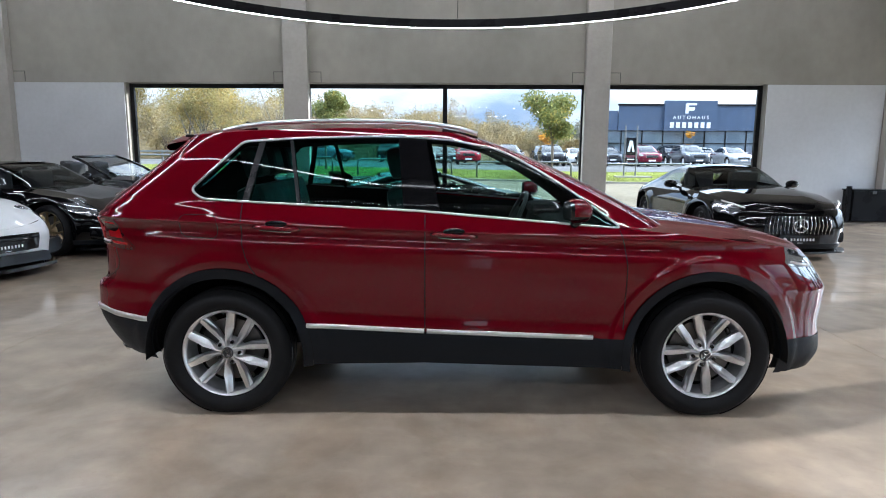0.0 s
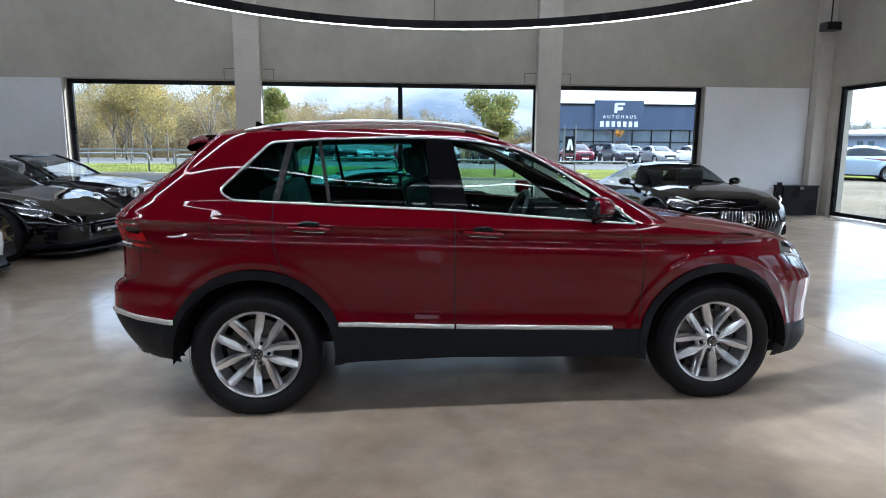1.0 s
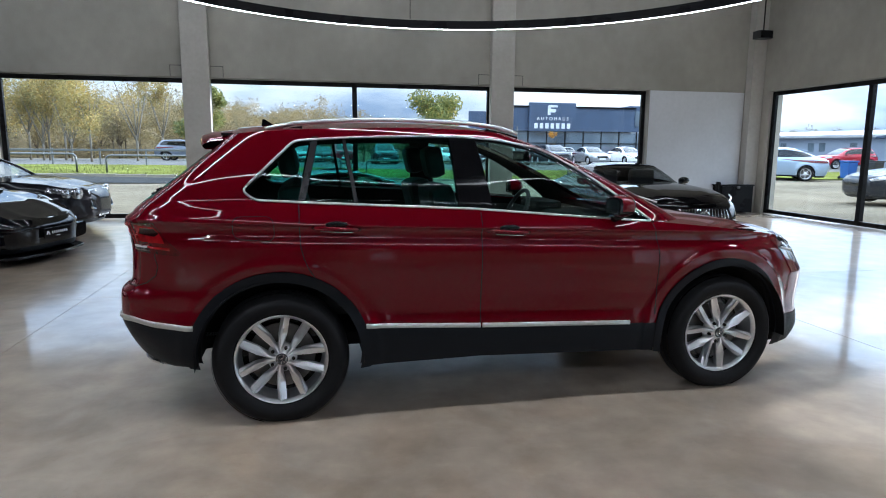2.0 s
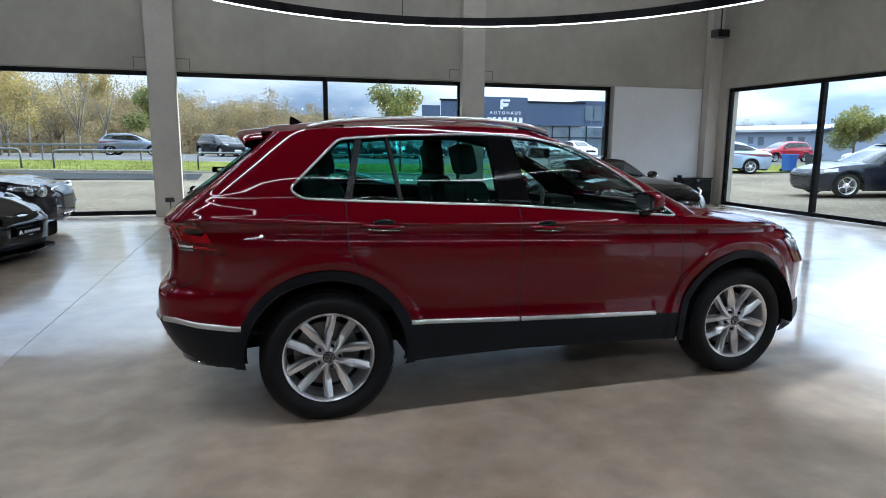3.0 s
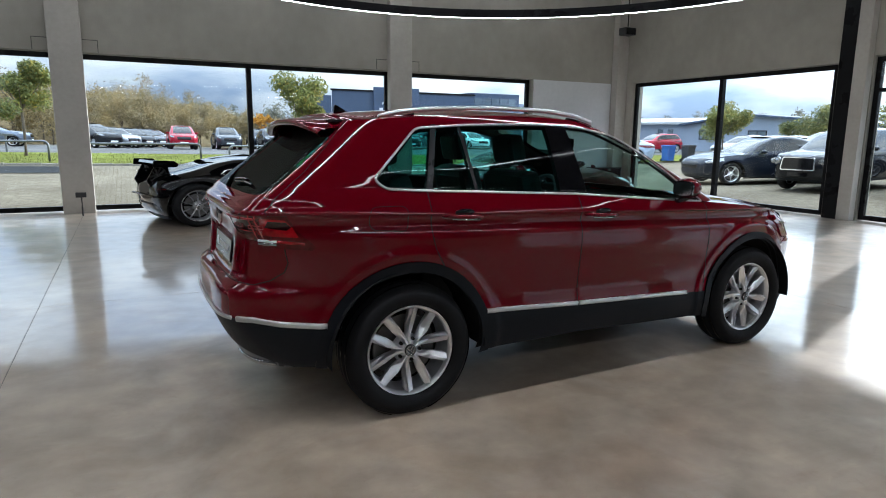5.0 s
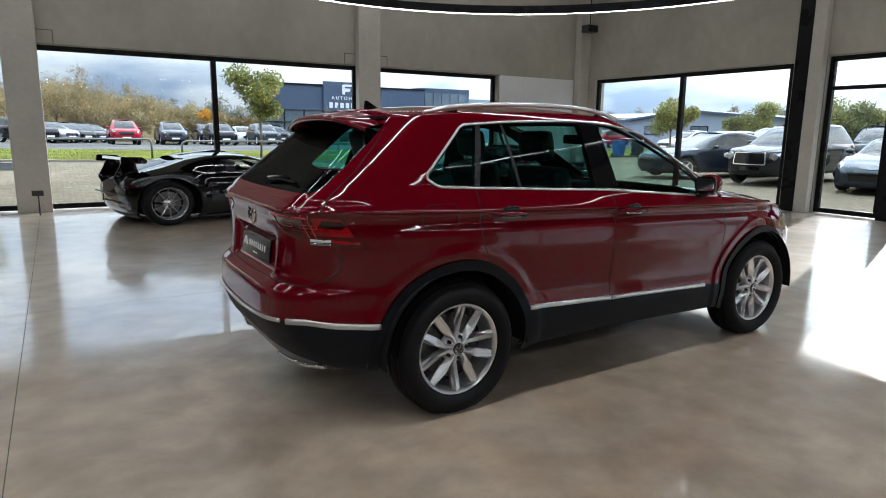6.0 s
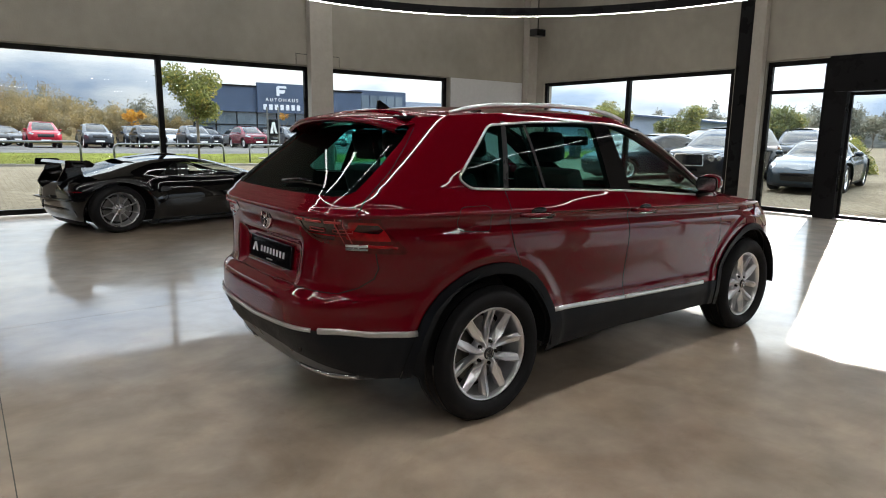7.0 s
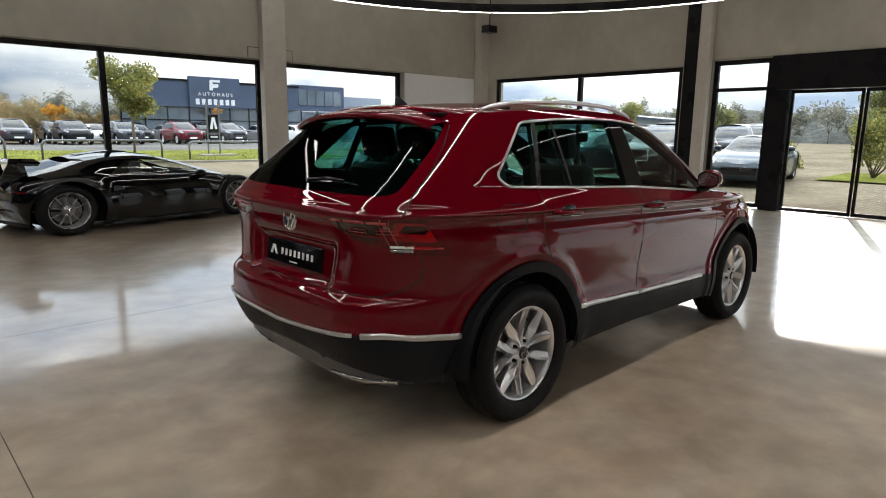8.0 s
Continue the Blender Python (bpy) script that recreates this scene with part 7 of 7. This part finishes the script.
def far_bank():
    """The hillside beyond the yard, with haze put into its colour."""
    bm = bmesh.new()
    ys = list(range(-60, 181, 8))
    rows = [[bm.verts.new((x + 3 * math.sin(y * 0.21), y, ground_z(x, y) + f * (5.6 + 0.5 * math.sin(y * 0.13) + 0.3 * math.sin(y * 0.41)))) for y in ys] for x, f in ((108, 0.0), (113, 0.55), (118, 0.9), (130, 1.0), (190, 1.0))]
    for a, b in zip(rows, rows[1:]):
        for i in range(len(ys) - 1):
            bm.faces.new((a[i], a[i + 1], b[i + 1], b[i]))
    tagged(part("far_bank", bm, hill_haze, smoothed=True), "hazy grey-green hillside beyond the yard", "ground", kind="structure")


# greyed base colour stands in for the haze over the distance
hill_haze = material("haze_tinted_hillside", (0.105, 0.108, 0.10), 0.95, spec=0.0, vary=0.3, scale=0.2, bump=1.0, bump_scale=1.5, vary2=0.35, scale2=1.2)
far_bank()
leaf_litter = material("leaf_litter", (0.15, 0.115, 0.065), 0.95, spec=0.0, vary=0.4, scale=0.7, bump=1.0, bump_scale=5, vary2=0.4, scale2=5)
hillside()
rng_w = np.random.default_rng(21)
TREELINE = line((-62, 8.0), (-14, 7.2), (-5, 6.0), (2, 5.6), (7.6, 4.3), (12.5, 3.0), (24, 2.6))
stand = []
for x in np.arange(-62, 24, 0.8):
    h = float(TREELINE(x)) * rng_w.uniform(0.72, 1.08)
    stand.append((x + rng_w.uniform(-1.5, 1.5), 66 + rng_w.uniform(-3, 8), h, 0.31 * h))
woods("woods", "bare brown autumn wood behind the car park", stand, brown_leaf, 2300, 0.14, 31, slim=0.16)
stand = []
for x in np.arange(-62, 16, 1.1):
    h = float(TREELINE(x)) * rng_w.uniform(0.98, 1.16)
    stand.append((x + rng_w.uniform(-0.8, 0.8), 77 + rng_w.uniform(-2, 3), h, 0.36 * h))
woods("back_wood", "hazy brown back rows of the autumn wood", stand, brown_leaf, 1700, 0.20, 36, slim=0.2)
stand = []
for x in np.arange(-62, 9, 1.3):
    h = float(TREELINE(x)) * rng_w.uniform(0.45, 0.65)
    stand.append((x + rng_w.uniform(-1, 1), 62 + rng_w.uniform(-1, 2), h, 0.42 * h))
woods("hedge", "dense brown undergrowth along the car park", stand, brown_leaf, 1600, 0.13, 32, slim=0.22)
woods("birch_grove", "yellow autumn birches with pale trunks", [(x + rng_w.uniform(-1, 1), 46 + rng_w.uniform(-4, 5), rng_w.uniform(6.0, 9.5), rng_w.uniform(1.6, 2.4)) for x in np.arange(-46, -11, 1.3)], yellow_leaf, 4200, 0.075, 33, 0.8)
stand = []
for y in np.arange(-45, 135, 1.6):
    h = rng_w.uniform(5.2, 6.6)
    stand.append((112 + rng_w.uniform(-8, 10), y + rng_w.uniform(-2, 2), h, 0.42 * h))
woods("far_wood", "distant hazy grey-green wooded hill", stand, haze_leaf, 1100, 0.28, 34, slim=0.4)
stand = []
for x in np.arange(-30, 130, 2.0):
    h = rng_w.uniform(6, 9)
    stand.append((x + rng_w.uniform(-2, 2), 150 + rng_w.uniform(-8, 8), h, 0.4 * h))
woods("far_wood", "distant wooded hill behind the dealership", stand, haze_leaf, 900, 0.32, 35, slim=0.4)


# ---- buildings outside ----
slate_clad = material("slate_cladding", (0.050, 0.074, 0.125), 0.5, 0.2, vary=0.12, scale=1.5, bump=0.1, bump_scale=20)
facade_glass = material("facade_glass", (0.10, 0.13, 0.16), 0.06, 0.0, vary=0.3, scale=0.5, spec=0.9, coat=1.0)
blue_clad = material("blue_grey_cladding", (0.22, 0.26, 0.33), 0.6, vary=0.08, scale=1.0, bump=0.1, bump_scale=15)
roof_sheet = material("roof_sheet", (0.42, 0.43, 0.44), 0.45, 0.3, vary=0.12, scale=0.6)
sign_white = material("sign_white", (0.62, 0.64, 0.68), 0.5, vary=0.03)
pale_wall = material("pale_wall", (0.42, 0.43, 0.44), 0.7, vary=0.1, scale=0.8)


def lettering(name, words, size, m, mat, parent):
    cu = bpy.data.curves.new(name, "FONT")
    cu.body, cu.size, cu.extrude, cu.align_x = words, size, 0.03, "CENTER"
    tmp = bpy.data.objects.new(name, cu)
    me = bpy.data.meshes.new_from_object(tmp)
    bpy.data.objects.remove(tmp)
    me.materials.append(mat)
    ob = new(name, me)
    ob.parent, ob.matrix_basis = parent, m
    return ob


def dealership():
    d = thing("dealership", "low dark-clad car dealership with glass front and sign", "building")
    y, g = 58.6, 0.25
    part("upper_wall", prism([(14.9, y), (30.0, y), (30.0, y + 16), (19.8, y + 16)], 3.3, 5.55, "z"), slate_clad, d)
    part("upper_wall", prism([(13.1, y + 0.1), (14.88, y + 0.1), (17.0, y + 8), (15.6, y + 8)], 3.3, 5.05, "z"), slate_clad, d)
    part("upper_wall", boxed(30.0, 36.2, y + 1.0, y + 16, 3.1, 5.9, 0.02), slate_clad, d)
    part("annexe", boxed(36.2, 42.0, y + 2.0, y + 14, g, 5.0, 0.02), blue_clad, d)
    part("parapet", boxed(14.8, 30.1, y - 0.1, y + 0.1, 5.50, 5.66), black_metal, d)
    part("back_wall", prism([(13.4, y + 0.6), (36.2, y + 0.6), (36.2, y + 15.8), (18.0, y + 15.8)], g, 3.3, "z"), pale_wall, d)
    s = part("sign_panel", boxed(18.95, 23.65, y - 0.35, y - 0.02, 3.25, 5.95, 0.03), slate_clad, d, "dark sign panel with white writing")
    part("sign_emblem", prism([(20.78, 4.80), (20.78, 5.60), (20.90, 5.72), (21.75, 5.72), (21.75, 5.52), (21.05, 5.52), (21.05, 5.36), (21.60, 5.36), (21.60, 5.16), (21.48, 5.04), (21.05, 5.04), (21.05, 4.80)], y - 0.42, y - 0.36), sign_white, s)
    lettering("sign_lettering", "A U T O H A U S", 0.44, pose(21.3, y - 0.4, 4.30, 90), sign_white, s)
    for k in range(7):
        x = 19.4 + k * 0.55
        part("sign_bar", boxed(x + 0.06, x + 0.40, y - 0.41, y - 0.36, 3.52, 4.02, 0.02), sign_white, s)
    x = 13.4
    while x < 35.8:
        part("glass_bay", boxed(x + 0.05, x + 1.85, y + 0.35, y + 0.42, g + 0.1, 3.2), facade_glass, d)
        part("mullion", boxed(x - 0.05, x + 0.05, y + 0.28, y + 0.44, g, 3.3), black_metal, d)
        x += 1.9
    part("transom", boxed(13.4, 35.8, y + 0.27, y + 0.345, 2.1, 2.18), black_metal, d)
    for k in range(5):
        part("upper_window", boxed(30.6 + k * 1.05, 31.5 + k * 1.05, y + 0.93, y + 0.995, 3.9, 5.4), facade_glass, d)


dealership()


def pylon():
    p = thing("sign_pylon", "two-post sign with dark panel and white emblem", "sign")
    x, y = 7.5, 27.3
    z = ground_z(x, y)
    part("plinth", boxed(x - 0.6, x + 0.9, y - 0.3, y + 0.3, z, z + 0.12, 0.02), kerb_stone, p)
    for dx in (-0.25, 0.25):
        part("post", tube([(x + dx, y, z + 0.1), (x + dx, y, z + 2.25)], 0.035, 8), galvanised, p)
    s = part("panel", boxed(x - 0.21, x + 0.21, y - 0.04, y + 0.0, z + 1.0, z + 1.75, 0.01), trim_black, p)
    part("panel_emblem", prism([(x - 0.16, z + 1.15), (x - 0.06, z + 1.62), (x + 0.05, z + 1.62), (x + 0.16, z + 1.15), (x + 0.06, z + 1.15), (x, z + 1.45), (x - 0.04, z + 1.15)], y - 0.055, y - 0.039), sign_white, s)
    for k in range(2):
        part("small_panel", boxed(x - 0.21, x + 0.21, y - 0.04, y + 0.0, z + 0.55 + 0.2 * k, z + 0.70 + 0.2 * k, 0.005), trim_black, p)
        part("panel_bar", boxed(x - 0.15, x + 0.15, y - 0.05, y - 0.039, z + 0.60 + 0.2 * k, z + 0.65 + 0.2 * k), sign_white, p)


pylon()


def sheds():
    a = thing("workshop_shed", "long low grey industrial shed with pale roof", "building")
    z = 0.25
    m = pose(45.5, 44.5, 0, 0, 0, 12)
    part("wall", boxed(0, 12, 0, 26, z, 2.75, 0.02, m), blue_clad, a)
    part("roof", prism([(-0.5, 2.76), (12.5, 2.76), (12.5, 3.0), (6, 3.55), (-0.5, 2.98)], -0.4, 26.4, "y", m), roof_sheet, a)
    for k in range(6):
        w = part("window", boxed(-0.03, 0.02, 1.5 + 4 * k, 2.1 + 4 * k, 1.5, 2.3, 0, m), facade_glass, a)
        part("window", boxed(-0.03, 0.02, 2.6 + 4 * k, 3.2 + 4 * k, 1.5, 2.3, 0, m), facade_glass, a)
    b = thing("gable_hall", "blue-grey clad hall with low gable roof", "building")
    m = pose(45.0, 27.5, 0, 0, 0, 8)
    part("wall", prism([(0, z), (15, z), (15, 2.6), (9.5, 3.35), (0, 2.5)], 0, 12, "x", m), blue_clad, b)
    part("roof", prism([(-0.5, 2.48), (9.5, 3.37), (15.5, 2.56), (15.5, 2.72), (9.5, 3.53), (-0.5, 2.64)], -0.4, 12.4, "x", m), slate_clad, b)
    for y in (3.0, 7.5, 12.0):
        w = part("window_frame", boxed(-0.05, 0.02, y, y + 1.6, 1.35, 2.15, 0.01, m), black_metal, b)
        part("pane", boxed(-0.06, -0.051, y + 0.08, y + 0.76, 1.43, 2.07, 0, m), facade_glass, w)
        part("pane", boxed(-0.06, -0.051, y + 0.84, y + 1.52, 1.43, 2.07, 0, m), facade_glass, w)


sheds()
bin_blue = material("bin_blue", (0.02, 0.09, 0.32), 0.5, vary=0.1)


def wheelie_bin(x, y, mat, label):
    z = ground_z(x, y) + 0.07
    b = thing("wheeled_bin", label, "bin", group="bins")
    bm = boxed(x - 0.27, x + 0.27, y - 0.27, y + 0.27, z + 0.04, z + 0.82, 0.03)
    for v in bm.verts:
        if v.co.z < z + 0.5:
            v.co.x, v.co.y = x + (v.co.x - x) * 0.85, y + (v.co.y - y) * 0.85
    part("body", bm, mat, b)
    part("lid", boxed(x - 0.30, x + 0.30, y - 0.30, y + 0.30, z + 0.825, z + 0.90, 0.02), mat, b)
    for s in (-0.2, 0.2):
        part("wheel", lathe([(0.0, 0.03), (0.08, 0.03), (0.08, -0.03), (0.0, -0.03)], 14, pose(x + s, y + 0.3, z + 0.08, 90)), rubber, b)


wheelie_bin(24.6, 26.6, bin_blue, "blue plastic wheeled bin")
wheelie_bin(25.6, 26.1, black_plastic, "black plastic wheeled bin")


# ---- parked cars outside ----
PAINTS = {
    "red": paint("outdoor_red", (0.26, 0.008, 0.02), 0.2),
    "maroon": paint("outdoor_maroon", (0.10, 0.006, 0.016), 0.2),
    "grey": paint("outdoor_grey", (0.05, 0.055, 0.065), 0.4),
    "silver": paint("outdoor_silver", (0.30, 0.31, 0.33), 0.6),
    "black": paint("outdoor_black", (0.010, 0.011, 0.014), 0.2),
    "navy": paint("outdoor_navy", (0.010, 0.014, 0.024), 0.3),
    "steel": paint("outdoor_steel_blue", (0.13, 0.15, 0.19), 0.5),
    "white": paint("outdoor_white", (0.70, 0.71, 0.72), 0.0),
    "blue": paint("outdoor_light_blue", (0.30, 0.38, 0.48), 0.4),
    "teal": paint("outdoor_teal", (0.014, 0.024, 0.034), 0.4),
}


def on_slope(x, y, deg, lift):
    """A pose on the ground, tilted with its slope."""
    a = radians(deg)
    c, s = math.cos(a), math.sin(a)

    def z(along, across):
        return ground_z(x + c * along - s * across, y + s * along + c * across)

    nose_up = math.degrees(math.atan2(z(2.7, 0) - z(0, 0), 2.7))
    lean = math.degrees(math.atan2(z(1.3, 0.8) - z(1.3, -0.8), 1.6))
    return pose(x, y, (z(0, 0.8) + z(0, -0.8)) / 2 + lift, lean, -nose_up, deg)


def park(kind, colour, x, y, deg, words, step=0.13, scale=(1, 1, 1), lod=2, lift=0.022, plate=True):
    name = {"suv": "parked_suv", "saloon": "parked_saloon", "coupe": "parked_coupe"}[kind]
    car, shell, prow, k = build_car(name, words, kind, PAINTS[colour], on_slope(x, y, deg, lift), step, scale, alloy, 5, "i", "parked cars", dark_glass, lod=lod)
    if plate:
        fx = float(prow.front(0.45)) + 0.01
        part("number_plate", boxed(fx, fx + 0.012, -0.26, 0.26, 0.40, 0.51, 0.003), plate_white, car)
    return car


ROW = [
    ("suv", "red", 1.03, 50.5, "bright red SUV parked nose-out behind the lawn"), ("suv", "grey", 4.27, 52.2, "dark grey SUV parked nose-out behind the lawn"), ("suv", "black", 7.63, 51.8, "black SUV parked nose-out"),
    ("suv", "grey", 10.91, 51.8, "grey SUV parked nose-out"), ("suv", "maroon", 14.55, 50.5, "dark red SUV parked nose-out near the sign"), ("suv", "grey", 18.00, 50.5, "grey-blue SUV parked nose-out near the sign"),
    ("saloon", "silver", 21.22, 50.5, "silver hatchback parked nose-out"), ("saloon", "white", 24.43, 50.5, "white saloon parked nose-out"),
]
for kind, colour, x, y, words in ROW:
    park(kind, colour, x, y, -90, words)
SIDE = [("suv", "black", -5.26, 51.15), ("saloon", "silver", -4.08, 52.95), ("saloon", "black", -3.04, 54.95), ("saloon", "grey", -2.02, 57.45), ("saloon", "silver", -1.33, 59.95)]
for kind, colour, x, y in SIDE:
    park(kind, colour, x, y, -55, f"{'black' if colour == 'black' else colour} car in a slanting row of parked cars")
park("suv", "steel", -11.74, 50.4, -6, "grey-blue estate car seen from its side on the car park", scale=(1.05, 1, 0.93))
BACK = ["grey", "black", "silver", "navy", "white", "grey", "silver", "black", "white"]
for i, colour in enumerate(BACK[2:]):
    park(("saloon", "suv")[i % 2], colour, 4.9 + 2.75 * i, 56.4, -90, f"{colour} car in the far row of parked cars", 0.18)
# yard on the east side
def luxury_front(car):
    """Upright chrome grille with a dark mesh, four round lamps and a black plate."""
    g = part("grille", prism(rounded([(-0.46, -0.17), (0.46, -0.17), (0.42, 0.17), (-0.42, 0.17)], 0.06), -0.04, 0.03, "x"), chrome, car, "chrome framed mesh grille", m=pose(3.59, 0, 0.74, 0, -6))
    part("mesh", prism(rounded([(-0.43, -0.145), (0.43, -0.145), (0.395, 0.145), (-0.395, 0.145)], 0.05), 0.025, 0.034, "x"), trim_black, g)
    for s in (-1, 1):
        for y, r, x in ((0.60, 0.10, 3.53), (0.79, 0.065, 3.44)):
            part("headlamp", lathe([(0.0, 0.02), (r * 0.6, 0.015), (r * 0.85, 0.0), (r, 0.012), (r, -0.06)], 24, pose(x, s * y, 0.80, 0, 90, s * 16)), lamp_clear, car, "round crystal headlamp", smoothed=True)
    part("number_plate", boxed(3.60, 3.615, -0.26, 0.26, 0.42, 0.53, 0.003), trim_black, car)


park("saloon", "navy", 17.4, 13.9, 162, "dark blue electric saloon parked outside the windows", 0.08, (1.08, 1.03, 1.03), 1, plate=False)
luxury_front(park("suv", "black", 17.6, 11.75, 184, "black luxury SUV with large chrome grille in the yard", 0.08, (1.08, 1.05, 1.05), 1, plate=False))
park("coupe", "teal", 17.6, 9.15, 191, "dark teal sports saloon parked beside the entrance", 0.08, (1.1, 1.03, 1.08), 1, plate=False)
park("suv", "silver", 21.5, 14.3, 160, "silver hatchback in the second yard row", 0.12)
park("suv", "navy", 25.6, 13.4, 200, "dark blue SUV in the second yard row", 0.12)
park("suv", "white", 30.5, 14.2, 190, "white SUV in the third yard row", 0.12)
park("saloon", "blue", 21.6, 26.2, 150, "light blue electric car beside the lawn", 0.08, (1.0, 1.0, 1.05), 1)
park("suv", "red", 37.5, 39.0, 175, "red hatchback behind the lawn", 0.13, (0.95, 1, 0.92))
park("saloon", "silver", 33.5, 27.5, 175, "silver car beyond the lawn", 0.13)
park("saloon", "white", 24.5, 18.2, 165, "white car at the far end of the yard", 0.13)
